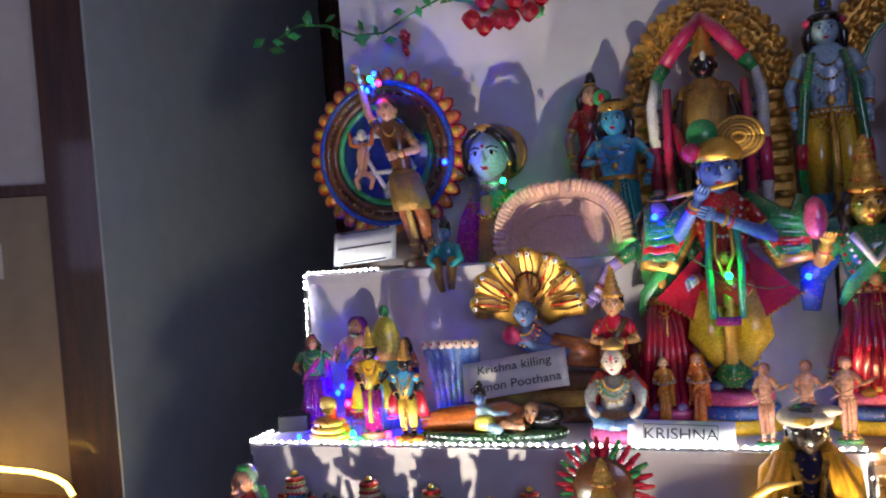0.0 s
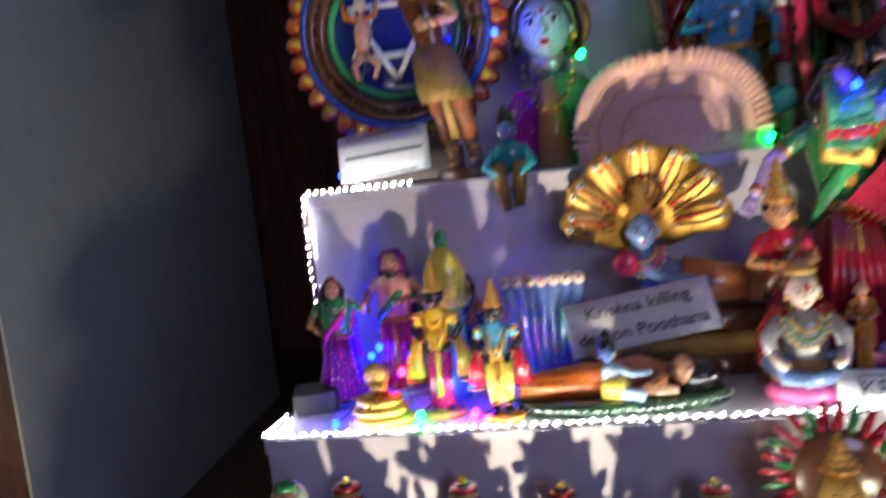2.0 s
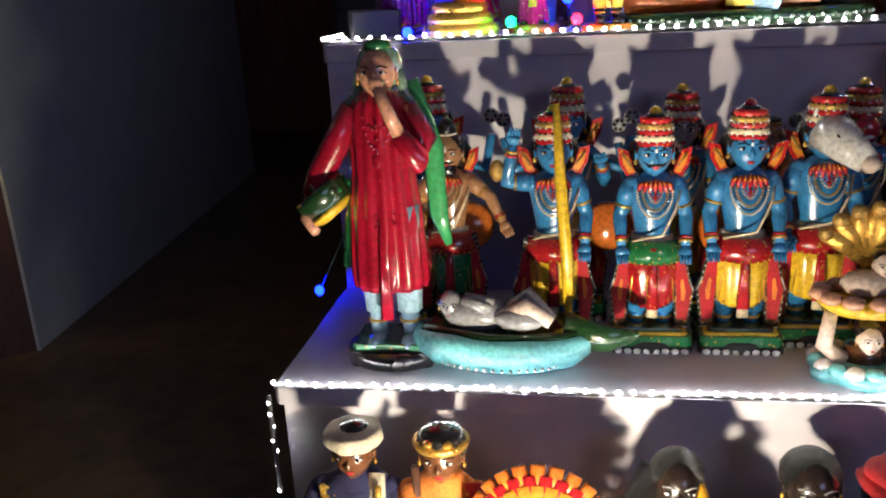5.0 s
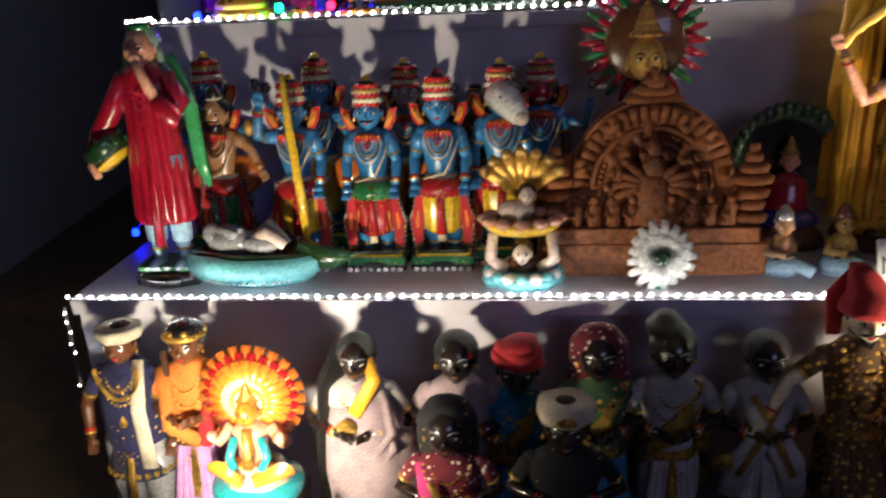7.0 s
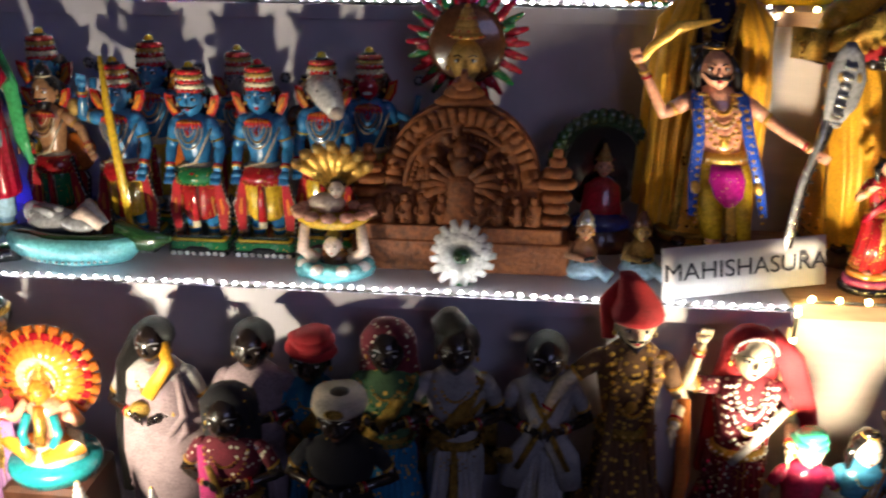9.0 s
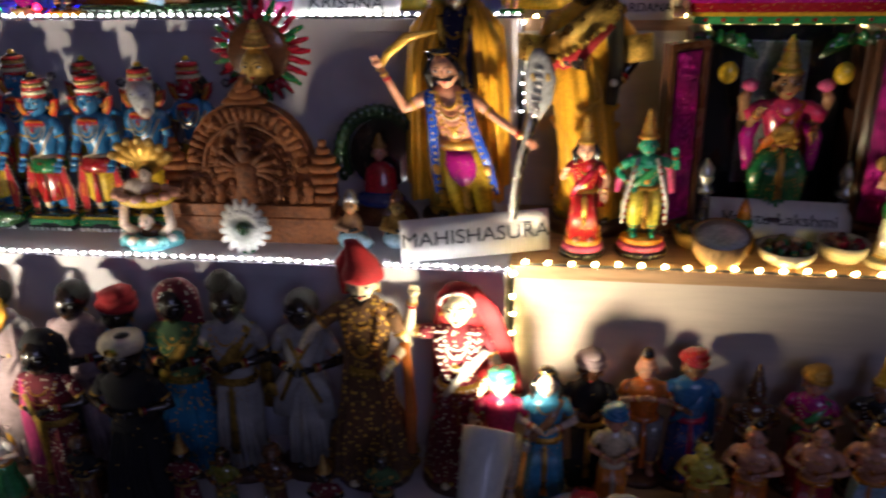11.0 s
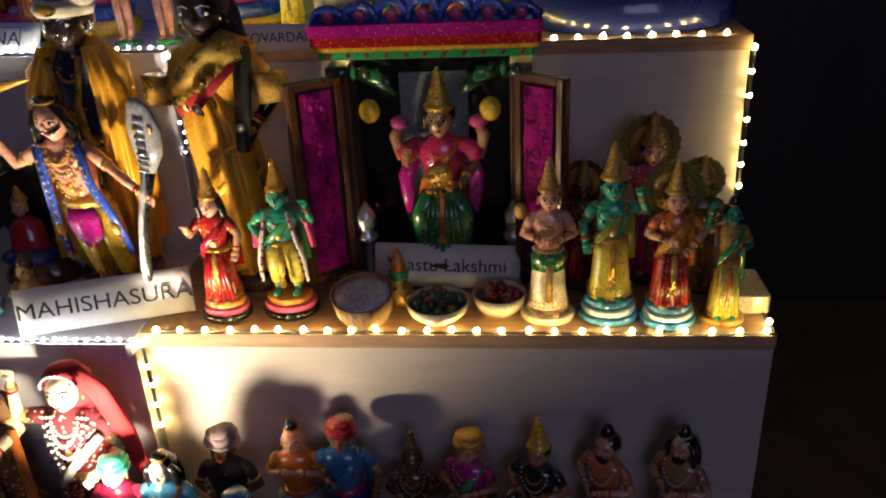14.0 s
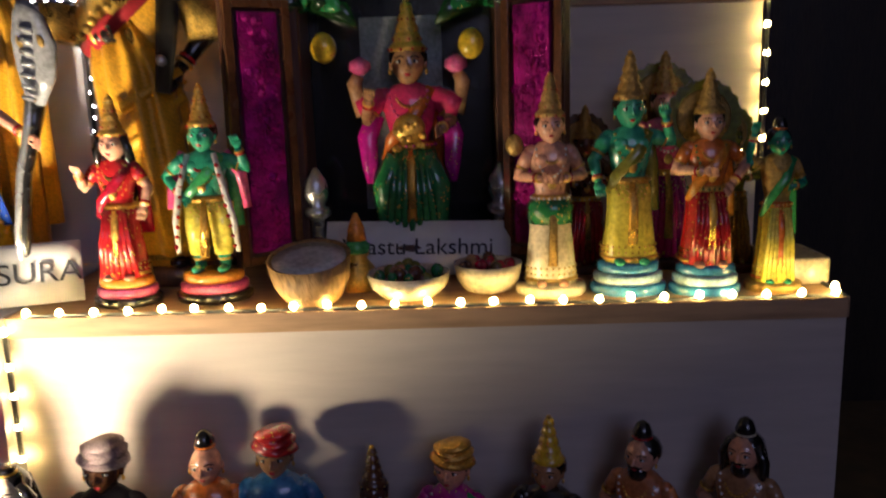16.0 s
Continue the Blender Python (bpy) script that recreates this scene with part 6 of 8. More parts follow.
# gilded cobra
s = Shape()
for i in range(3):
    s.tube("gold", [((0.036 - 0.006 * i) * math.cos(a), (0.024 - 0.004 * i) * math.sin(a), 0.008 + 0.012 * i) for a in [2 * math.pi * k / 20 for k in range(21)]], 0.008, 8)
s.tube("gold", [(0.0, 0.010, 0.026), (0.002, 0.004, 0.044), (0.0, 0.0, 0.060)], [0.010, 0.010, 0.014], 10)
s.tube("oldgold", [(0, 0.004, 0.048), (0, 0.0, 0.062), (0, -0.004, 0.076), (0, -0.006, 0.082)], [0.008, 0.018, 0.015, 0.004], 12, 0.5)
s.beads("brown", [(0.012 * math.cos(k), -0.006, 0.062 + 0.010 * math.sin(k)) for k in range(6)], 0.002)
s.thing("cobra_statue", (-0.088, 0.266, Z3), 0, "small gold-painted coiled cobra on the step edge", "statue")
s = Shape().box("plastic", (0, 0, 0.016), (0.062, 0.060, 0.032), Matrix.Rotation(0.3, 3, "Z"))
s.tube("plastic", [(-0.02, 0.02, 0.012), (-0.05, 0.05, 0.004), (-0.06, 0.11, 0.004)], 0.003, 6)
s.thing("power_adapter", (-0.205, 0.345, Z3), 0, "black plastic power adapter with a cable", "adapter")

# demoness lying on an oval base with the blue child
s = Shape()
s.lathe("moss", [(0.0, 0.132, 0.046), (0.006, 0.136, 0.049), (0.014, 0.136, 0.049), (0.018, 0.128, 0.044)], seg=36)
s.beads("white", [(0.136 * math.cos(2 * math.pi * i / 50), 0.0495 * math.sin(2 * math.pi * i / 50), 0.010) for i in range(50)], 0.0022)
s.tube("orange", [(-0.125, 0.0, 0.026), (-0.09, 0.0, 0.032), (-0.04, 0.0, 0.036), (0.0, 0.0, 0.034)], [0.014, 0.020, 0.024, 0.022], 12, 0.8)
s.tube("terra", [(0.0, 0.0, 0.036), (0.03, 0.0, 0.038), (0.06, 0.0, 0.036)], [0.024, 0.026, 0.018], 12, 0.8)
s.ball("hairb", (0.096, 0.004, 0.036), (0.036, 0.034, 0.022), 12)
face(s, (0.078, -0.014, 0.046), 0.019, "tan")
s.tube("tan", [(0.05, -0.012, 0.04), (0.03, -0.036, 0.030), (0.07, -0.04, 0.028)], [0.009, 0.008, 0.006], 8)
s.tube("tan", [(0.055, 0.012, 0.04), (0.09, 0.03, 0.04), (0.125, 0.02, 0.028)], [0.009, 0.008, 0.006], 8)
s.lathe("lemon", [(0.022, 0.020, 0.016), (0.038, 0.018, 0.014), (0.046, 0.010)], (-0.002, -0.026, 0), 14)
s.lathe("paleblue", [(0.040, 0.012, 0.010), (0.056, 0.014, 0.010), (0.062, 0.006)], (-0.006, -0.022, 0), 12)
s.tube("paleblue", [(0.0, -0.03, 0.026), (0.02, -0.040, 0.026), (0.03, -0.044, 0.022)], [0.009, 0.008, 0.006], 8)
s.tube("paleblue", [(0.0, -0.026, 0.056), (0.018, -0.030, 0.048), (0.04, -0.026, 0.048)], [0.006, 0.005, 0.004], 8)
face(s, (-0.010, -0.024, 0.074), 0.012, "blueskin")
s.ball("hairb", (-0.010, -0.020, 0.082), (0.012, 0.012, 0.012), 10)
s.lathe("hairb", [(0.09, 0.005), (0.097, 0.007), (0.104, 0.002)], (-0.010, -0.02, 0), 8)
s.thing("demoness_statue", (0.215, 0.292, Z3), 2, "statue of a reclining woman and blue child on green oval base", "statue")

# reclining god on the serpent couch under the golden hoods
s = Shape()
for i in range(3):
    s.lathe(("brown", "oldgold", "brown")[i], [(0.030 * i, 0.150, 0.034), (0.030 * i + 0.015, 0.158 - 0.01 * i, 0.038), (0.030 * i + 0.030, 0.150, 0.034)], seg=30)
s.tube("slate", [(0.15, -0.01, 0.115), (0.06, -0.012, 0.125), (-0.02, -0.014, 0.135), (-0.06, -0.012, 0.165)], [0.016, 0.022, 0.028, 0.030], 12)
s.tube("terra", [(0.10, -0.014, 0.120), (0.04, -0.018, 0.128), (-0.005, -0.018, 0.136)], [0.024, 0.028, 0.030], 16)
s.tube("terra", [(0.17, -0.012, 0.118), (0.08, -0.016, 0.124)], [0.022, 0.028], 12)
for k in range(4):
    s.tube("gold", [(0.16 - 0.03 * k, -0.034, 0.110), (0.155 - 0.03 * k, -0.036, 0.140)], 0.004, 6)
face(s, (-0.050, -0.030, 0.205), 0.026, "slate")
crown(s, (-0.050, -0.020, 0.222), 0.022, "gold", 2.2)
s.ball("rose", (-0.075, -0.045, 0.165), (0.018, 0.012, 0.018), 10)
s.tube("slate", [(-0.06, -0.03, 0.165), (-0.03, -0.045, 0.14), (0.03, -0.05, 0.13)], [0.014, 0.012, 0.010], 8)
for k in range(3):
    necklace(s, (-0.052, -0.036, 0.182), 0.018 + 0.006 * k, 0.016 + 0.010 * k, ("gold", "rose", "gold")[k], 0.003, 13, 0.012)
for i in range(7):
    a = radians(168 - 26 * i)
    r = 0.096 + 0.022 * math.sin(a)
    cx, cz = -0.045 + r * math.cos(a), 0.205 + r * 0.92 * math.sin(a)
    s.tube("gold", [(-0.045 + 0.02 * math.cos(a), 0.012, 0.19), (-0.045 + 0.6 * r * math.cos(a), 0.006, 0.205 + 0.5 * r * math.sin(a)), (cx, -0.012, cz), (cx + 0.012 * math.cos(a), -0.026, cz + 0.010 * math.sin(a))], [0.018, 0.026, 0.030, 0.008], 12, 0.5)
    for j in range(4):
        s.beads("red" if j % 2 else "black", [(-0.045 + (0.45 + 0.16 * j) * r * math.cos(a), -0.006 - 0.004 * j, 0.205 + (0.45 + 0.14 * j) * r * math.sin(a))], 0.005)
    u, p = Vector((math.cos(a), 0, math.sin(a))), Vector((-math.sin(a), 0, math.cos(a)))
    for j in (-1, 0, 1):
        s.tube("brown" if j else "red", [tuple(Vector((-0.045, -0.010, 0.205)) + u * r * 0.40 + p * 0.006 * j), tuple(Vector((-0.045, -0.017, 0.205)) + u * r * 0.72 + p * 0.013 * j), tuple(Vector((-0.045, -0.030, 0.205)) + u * r * 0.98 + p * 0.010 * j)], 0.0020, 5)
    for j in (-1, 1):
        s.ball("white", tuple(Vector((cx, -0.036, cz)) + p * 0.009 * j), (0.0045, 0.003, 0.0045), 8)
        s.ball("black", tuple(Vector((cx, -0.039, cz)) + p * 0.009 * j), 0.0022, 6)
s.lathe("gold", [(-0.006, 0.034), (0.004, 0.030)], (-0.045, -0.006, 0.255), 20, turn=Matrix.Rotation(radians(90), 3, "X"))
for i in range(3):
    s.tube("brown", [(-0.045 + 0.024 * math.cos(a), -0.016, 0.255 + 0.024 * math.sin(a)) for a in [2 * math.pi * k / 16 for k in range(17)]], 0.003, 5)
s.thing("reclining_god_statue", (0.315, 0.428, Z3), 0, "dark god statue reclining on a coiled serpent under golden hoods", "statue")
statue("goddess_statue", (0.432, 0.360, Z3 + 0.0), 0.285, "seated red and gold goddess with tall crown at the couch end", skin="tan", top="crimson", low="crimson", trim="gold", arms=("fold", "fold"), hat="crown", base=("brown",), beads=("gold",), sash="brown", wide=0.9)
s = Shape()
for i in range(7):
    x = -0.042 + 0.014 * i
    s.tube("blueskin" if i % 2 else "slate", [(x * 0.7, 0.0, 0.0), (x * 0.8, -0.004, 0.06), (x, -0.008, 0.125), (x * 1.15, -0.018, 0.155)], [0.010, 0.011, 0.011, 0.010], 10)
    s.ball("pale", (x * 1.17, -0.026, 0.158), (0.009, 0.008, 0.009), 8)
    s.beads("crimson", [(x * 1.17, -0.034, 0.160)], 0.003)
s.plate("blueskin", [(-0.030, 0.0), (0.030, 0.0), (0.046, 0.145), (-0.046, 0.145)], -0.004, 0.006)
s.thing("serpent_statue", (0.128, 0.375, Z3), 0, "blue many-headed serpent statue", "statue")
s = Shape()
s.ball("teal", (0, 0, 0.03), (0.026, 0.020, 0.024), 12)
s.tube("oldgold", [(-0.016, -0.012, 0.018), (-0.012, -0.024, -0.02), (-0.006, -0.022, -0.05)], [0.011, 0.010, 0.007], 8)
s.tube("oldgold", [(0.016, -0.012, 0.018), (0.014, -0.022, -0.02), (0.012, -0.020, -0.045)], [0.011, 0.010, 0.007], 8)
s.tube("teal", [(-0.022, 0, 0.04), (-0.034, -0.014, 0.012), (-0.016, -0.024, 0.0)], [0.009, 0.008, 0.006], 8)
s.tube("teal", [(0.022, 0, 0.04), (0.034, -0.014, 0.014), (0.014, -0.024, 0.002)], [0.009, 0.008, 0.006], 8)
face(s, (0, -0.004, 0.066), 0.017, "blueskin")
s.lathe("hairb", [(0.074, 0.014), (0.088, 0.012), (0.104, 0.003)], seg=10)
s.thing("child_statue", (0.086, 0.492, Z4), 0, "small dark blue seated child statue with legs over the edge", "statue")

s = Shape()
s.lathe("pink", [(0, 0.046, 0.038), (0.008, 0.049, 0.041), (0.018, 0.046, 0.038), (0.022, 0.040, 0.033)], seg=26, folds=10, depth=0.02)
s.lathe("tan", [(0.020, 0.040, 0.032), (0.034, 0.042, 0.032), (0.050, 0.030, 0.024)], seg=30, folds=8, depth=0.05)
for q in (-1, 1):
    s.tube("slate", [(q * 0.016, -0.002, 0.044), (q * 0.040, -0.014, 0.046), (q * 0.030, -0.030, 0.034), (-q * 0.010, -0.036, 0.028)], [0.015, 0.014, 0.011, 0.008], 10)
    s.tube("grey", [(q * 0.024, 0.0, 0.096), (q * 0.042, -0.006, 0.076), (q * 0.040, -0.018, 0.058)], [0.011, 0.011, 0.008], 10)
    s.tube("pale", [(q * 0.040, -0.016, 0.062), (q * 0.034, -0.030, 0.050), (q * 0.026, -0.036, 0.046)], [0.008, 0.007, 0.006], 8)
    s.tube("red", [(q * 0.022, 0.012, 0.108), (q * 0.038, 0.014, 0.080), (q * 0.044, 0.010, 0.040)], [0.010, 0.014, 0.010], 10, 0.5)
s.lathe("grey", [(0.044, 0.028, 0.022), (0.070, 0.026, 0.020), (0.094, 0.030, 0.020), (0.106, 0.012, 0.012)], seg=22, folds=6, depth=0.04)
for k in range(3):
    necklace(s, (0, -0.016, 0.100), 0.016 + 0.005 * k, 0.014 + 0.010 * k, ("gold", "leaf", "gold")[k], 0.0028, 13, 0.010)
face(s, (0, -0.006, 0.130), 0.023, "pale")
s.ball("brown", (0, 0.006, 0.140), (0.022, 0.019, 0.018), 14)
s.lathe("oldgold", [(0.150, 0.018), (0.155, 0.019), (0.160, 0.012), (0.168, 0.004)], (0, 0.002, 0), 16)
s.ball("crimson", (0, -0.028, 0.138), (0.003, 0.002, 0.006), 6)
s.thing("seated_saint_statue", (0.437, 0.292, Z3), 0, "seated white-faced saint statue in grey, red and gold robe", "statue")
for x, y, h, lab, col in ((0.512, 0.330, 0.128, "small orange-robed monk figurine with folded hands", "saffron"), (0.568, 0.325, 0.132, "small orange-robed nun figurine with veil", "orange")):
    statue("monk_figurine", (x, y, Z3), h, lab, skin="peach", top=col, low=col, trim=col, arms=("fold", "fold"), hair=None if col == "saffron" else None, veil=None if col == "saffron" else col, base=("green",), beads=(), sash="saffron", skirt=0.75, wide=0.9)
for x, y, h, lab in ((0.668, 0.262, 0.126, "small pink clay dancer figurine holding sticks"), (0.728, 0.278, 0.126, "small pink clay dancer figurine with raised stick"), (0.783, 0.280, 0.130, "small pink clay dancer figurine in a long robe")):
    statue("dancer_figurine", (x, y, Z3), h, lab, skin="flesh", top="peach", low="flesh", trim="peach", arms=("fore", ((0.2, -0.04, 0.60), (0.27, -0.12, 0.64))), hair="terra", base=("green",), beads=(), eyes=False, skirt=0.7, wide=0.9, legs=True,
           extra=lambda s, Z, hz, hr: s.tube("peach", [(-0.20, -0.16, Z(0.42)), (0.30, -0.16, Z(0.64))], 0.009, 6), group="pink clay dancers")


def flute(s, Z, hz, hr):
    s.tube("gold", [(-0.17, -0.12, hz - hr * 0.95), (0.02, -0.12, hz - hr * 0.62), (0.06, -0.12, hz - hr * 0.55)], 0.008, 8)
    for q in (-1, 1):
        for i in range(6):
            u = i / 5
            s.tube(("green", "leaf", "green", "red", "green", "gold")[i],
                   [(q * 0.075, 0.0, Z(0.67 - 0.035 * u)), (q * (0.16 + 0.03 * u), -0.03, Z(0.60 - 0.16 * u)), (q * (0.235 + 0.015 * u), -0.03, Z(0.58 - 0.13 * u)), (q * 0.25, 0.0, Z(0.66 - 0.02 * u))],
                   [0.030, 0.040, 0.036, 0.016], 8, 0.8)
        s.plate("crimson", [(q * 0.07, Z(0.50)), (q * 0.235, Z(0.33)), (q * 0.10, Z(0.24))], -0.055, -0.035)
        s.beads("gold", [(q * (0.235 - 0.135 * i / 9), -0.057, Z(0.33 - 0.09 * i / 9)) for i in range(10)], 0.007)
        s.tube("jade", [(q * 0.040, -0.085, Z(0.60)), (q * 0.052, -0.10, Z(0.44)), (q * 0.046, -0.115, Z(0.26))], 0.013, 8)
        s.tube("gold", [(q * 0.02, -0.09, Z(0.64)), (q * 0.03, -0.10, Z(0.48)), (0, -0.11, Z(0.40))], 0.007, 8)
        s.tube("yellow", [(q * 0.05, 0, Z(0.34)), (q * 0.075, -0.02, Z(0.20)), (-q * 0.02, -0.03, Z(0.05))], [0.07, 0.072, 0.05], 12)
        s.tube("green", [(q * 0.02, -0.05, Z(0.10)), (-q * 0.03, -0.05, Z(0.03))], [0.056, 0.05], 10)
    s.lathe("red", [(Z(0.30), 0.10, 0.085), (Z(0.36), 0.112, 0.092), (Z(0.44), 0.095, 0.075)], seg=30, folds=9, depth=0.06)
    s.tube("magenta", [(-0.04, -0.12, Z(0.25)), (0.04, -0.12, Z(0.25))], 0.016, 8)
    s.ball("rose", (-hr * 1.0, -hr * 0.3, hz + hr * 0.85), hr * 0.42, 12)
    s.lathe("gold", [(hz + hr * 0.42, hr * 0.95), (hz + hr * 0.8, hr * 0.92), (hz + hr * 1.2, hr * 0.7), (hz + hr * 1.4, hr * 0.3)], seg=14, folds=5, depth=0.08)
    for k in range(5):
        s.tube("oldgold" if k % 2 else "gold", [(hr * 0.85 + hr * (0.95 - 0.17 * k) * math.cos(a), 0.02 - 0.006 * k, hz + hr * 1.35 + hr * (0.8 - 0.15 * k) * math.sin(a)) for a in [2 * math.pi * j / 20 for j in range(21)]], hr * 0.10, 6)
    s.ball("oldgold", (hr * 0.85, 0.03, hz + hr * 1.35), (hr * 0.9, hr * 0.2, hr * 0.75), 14)
    s.lathe("leaf", [(0, hr * 0.65), (hr * 0.2, hr * 0.6)], (-hr * 0.55, 0.0, hz + hr * 1.6), 16, turn=Matrix.Rotation(radians(90), 3, "X"))


statue("flute_god_statue", (0.622, 0.380, Z3), 0.485, "large blue-faced flute-playing god statue in red, green and yellow", skin="blueskin", top="red", low="yellow", trim="gold", arms=(((0.16, -0.04, 0.60), (0.075, -0.13, 0.72)), ((0.17, -0.05, 0.58), (-0.02, -0.14, 0.66))),
       hair="hairb", base=("yellow", "royal", "pink"), hat="bun", extra=flute, head=1.08, wide=1.0, beads=("jade", "white", "gold"), legs=True)
statue("milkmaid_statue", (0.518, 0.395, Z3), 0.402, "milkmaid statue in green and red embroidered dress", skin="lilac", top="green", low="crimson", trim="gold", arms=("wide", "fore"), hair="hairb", base=("royal", "pink"), hat="bun", long_hair=True, sash="leaf", beads=("gold", "red"), wide=1.15, skirt=1.2)


def fan_arm(s, Z, hz, hr):
    s.ball("pink", (-0.17, -0.06, Z(0.74)), (0.04, 0.03, 0.075), 12)
    for q in (-1, 1):
        s.tube("royal", [(q * 0.08, 0.02, Z(0.62)), (q * 0.19, -0.02, Z(0.50)), (q * 0.2, -0.02, Z(0.34))], [0.03, 0.05, 0.03], 10, 0.5)
    s.tube("white", [(-0.06, -0.07, Z(0.66)), (0.0, -0.11, Z(0.54)), (0.07, -0.07, Z(0.64))], 0.016, 8)


statue("goddess_statue", (0.842, 0.385, Z3), 0.465, "large gold-crowned goddess statue in green blouse and red skirt", skin="gold", top="green", low="crimson", trim="gold", arms=("bless", "fold"), hat="crown", base=("yellow", "royal", "pink"), beads=("gold", "white", "red"),
       extra=fan_arm, wide=1.1, skirt=1.25, sash="leaf", long_hair=True)

# third tier beyond the joint
statue("cowherd_statue", (0.945, 0.330, Z3), 0.150, "bearded cowherd figurine in yellow wrap", skin="tan", top="oldgold", low="lemon", trim="olive", arms=("fold", "fold"), hair="hairb", beard="hairb", base=("brown",), long_hair=True, beads=())
s = Shape()
s.ball("white", (0, 0, 0.055), (0.040, 0.020, 0.022), 14)
s.tube("white", [(-0.03, 0, 0.062), (-0.05, -0.004, 0.080)], [0.015, 0.011], 10)
s.ball("white", (-0.058, -0.006, 0.080), (0.016, 0.010, 0.010), 10)
for x in (-0.026, 0.026):
    for y in (-0.010, 0.010):
        s.tube("white", [(x, y, 0.05), (x, y, 0.002)], [0.008, 0.005], 8)
s.tube("grey", [(0.040, 0, 0.06), (0.047, 0, 0.03)], 0.003, 6)
for q in (-1, 1):
    s.tube("cream", [(-0.050, q * 0.006, 0.088), (-0.050, q * 0.013, 0.100)], [0.003, 0.001], 6)
s.thing("cow_figurine", (1.005, 0.345, Z3), 15, "small white clay cow", "figurine")
statue("blue_statue", (1.035, 0.415, Z3), 0.180, "small blue-green figure statue behind the cow", skin="sky", top="teal", low="aqua", trim="gold", arms=("up", "fold"), hat="bun", base=("teal",))
statue("child_figurine", (1.078, 0.298, Z3), 0.118, "small orange and green child figurine with topknot", skin="peach", top="orange", low="leaf", trim="saffron", arms=("fold", "fold"), hat="knot", base=("green",), beads=())
s = Shape()
s.lathe("dkblue", [(0.0, 0.136, 0.085), (0.010, 0.140, 0.088), (0.046, 0.138, 0.086), (0.052, 0.13, 0.08)], seg=36)
s.lathe("yellow", [(0.0525, 0.124, 0.076), (0.060, 0.126, 0.078), (0.068, 0.110, 0.068)], seg=36)
for q in (-1, 1):
    s.ball("crimson", (q * 0.042, -0.046, 0.078), (0.022, 0.040, 0.014), 12)
    s.tube("terra", [(q * 0.042, -0.02, 0.078), (q * 0.046, 0, 0.14), (q * 0.05, 0.0, 0.20)], [0.020, 0.030, 0.040], 12)
    s.tube("royal", [(q * 0.085, 0.0, 0.30), (q * 0.100, -0.02, 0.20), (q * 0.105, -0.02, 0.10)], [0.02, 0.026, 0.022], 10, 0.6)
s.lathe("brown", [(0.13, 0.09, 0.06), (0.22, 0.085, 0.058), (0.30, 0.075, 0.05), (0.40, 0.085, 0.055), (0.45, 0.05, 0.04), (0.47, 0.02)], seg=40, folds=12, depth=0.05)
face(s, (0, -0.01, 0.505), 0.036, "tan")
crown(s, (0, 0, 0.525), 0.033, "gold", 2.4)
s.thing("large_statue", (1.402, 0.330, Z3), 0, "large statue with brown pleated robe on blue and yellow oval base", "statue")
s = Shape()
for i in range(9):
    a = i * 0.7
    s.ball(("brown", "olive", "tan")[i % 3], (0.055 * math.cos(a) * (i / 9 + 0.3), 0.03 * math.sin(a), 0.03 + 0.012 * (i % 3)), (0.045, 0.03, 0.036), 12)
for i in range(14):
    s.tube("brown", [(-0.085 + 0.013 * i, -0.01, 0.06), (-0.085 + 0.013 * i, 0.0, 0.20)], [0.006, 0.005], 6)
s.thing("hill_statue", (1.195, 0.360, Z3), 0, "rocky brown clay hill with upright ridges", "statue")

# ---- fourth tier ----
wheel = standing("wheel_disc", (-0.108, 0.678, Z4 + 0.058), "large painted wheel disc with orange petals, green ring and white star", "ornament")
hub = Matrix.Translation((0, 0, 0.205))
s = Shape()
s.lathe("dkblue", [(-0.012, 0.150), (0.0, 0.152), (0.010, 0.148)], seg=48, turn=Matrix.Rotation(radians(90), 3, "X"), c=(0, 0, 0.205))
s.beads("oldgold", [(0.139 * math.cos(2 * math.pi * k / 34), -0.020, 0.205 + 0.139 * math.sin(2 * math.pi * k / 34)) for k in range(34)], 0.004)
s.part("disc", wheel, "dark blue painted disc")
for rad, m, w in ((0.162, "royal", 0.0075), (0.148, "brown", 0.010), (0.130, "brown", 0.010), (0.112, "leaf", 0.0075)):
    s = Shape()
    s.tube(m, [(rad * math.cos(2 * math.pi * k / 48), -0.010, 0.205 + rad * math.sin(2 * math.pi * k / 48)) for k in range(49)], w, 8)
    s.part("rim", wheel)
for odd in (0, 1):
    s = Shape()
    s.tube("crimson", [(0.160, 0.003, 0), (0.176, 0.0, 0), (0.192, 0.0, 0), (0.201, 0.002, 0)], [0.015, 0.0185, 0.014, 0.004], 10, 0.35)
    s.tube("orange", [(0.160, -0.004, 0), (0.177, -0.006, 0), (0.190, -0.004, 0), (0.197, -0.002, 0)], [0.012, 0.0145, 0.010, 0.003], 10, 0.35)
    s.ball("yellow" if odd else "saffron", (0.177, -0.010, 0), (0.009, 0.004, 0.008), 8)
    s.ball("crimson", (0.169, -0.002, 0.0155), 0.008, 6)
    s.ring("petal", wheel, [hub @ Matrix.Rotation(-2 * math.pi * i / 34, 4, "Y") for i in range(odd, 34, 2)])
s = Shape()
for t0 in (90, 210, 330):
    a, b = radians(t0), radians(t0 + 120)
    for q in (-1, 1):
        s.tube("white", [(0.085 * math.cos(q * a), -0.018, 0.205 + 0.085 * math.sin(q * a)), (0.085 * math.cos(q * b), -0.018, 0.205 + 0.085 * math.sin(q * b))], 0.006, 6)
s.part("star", wheel, "white six-pointed star")
s = Shape()
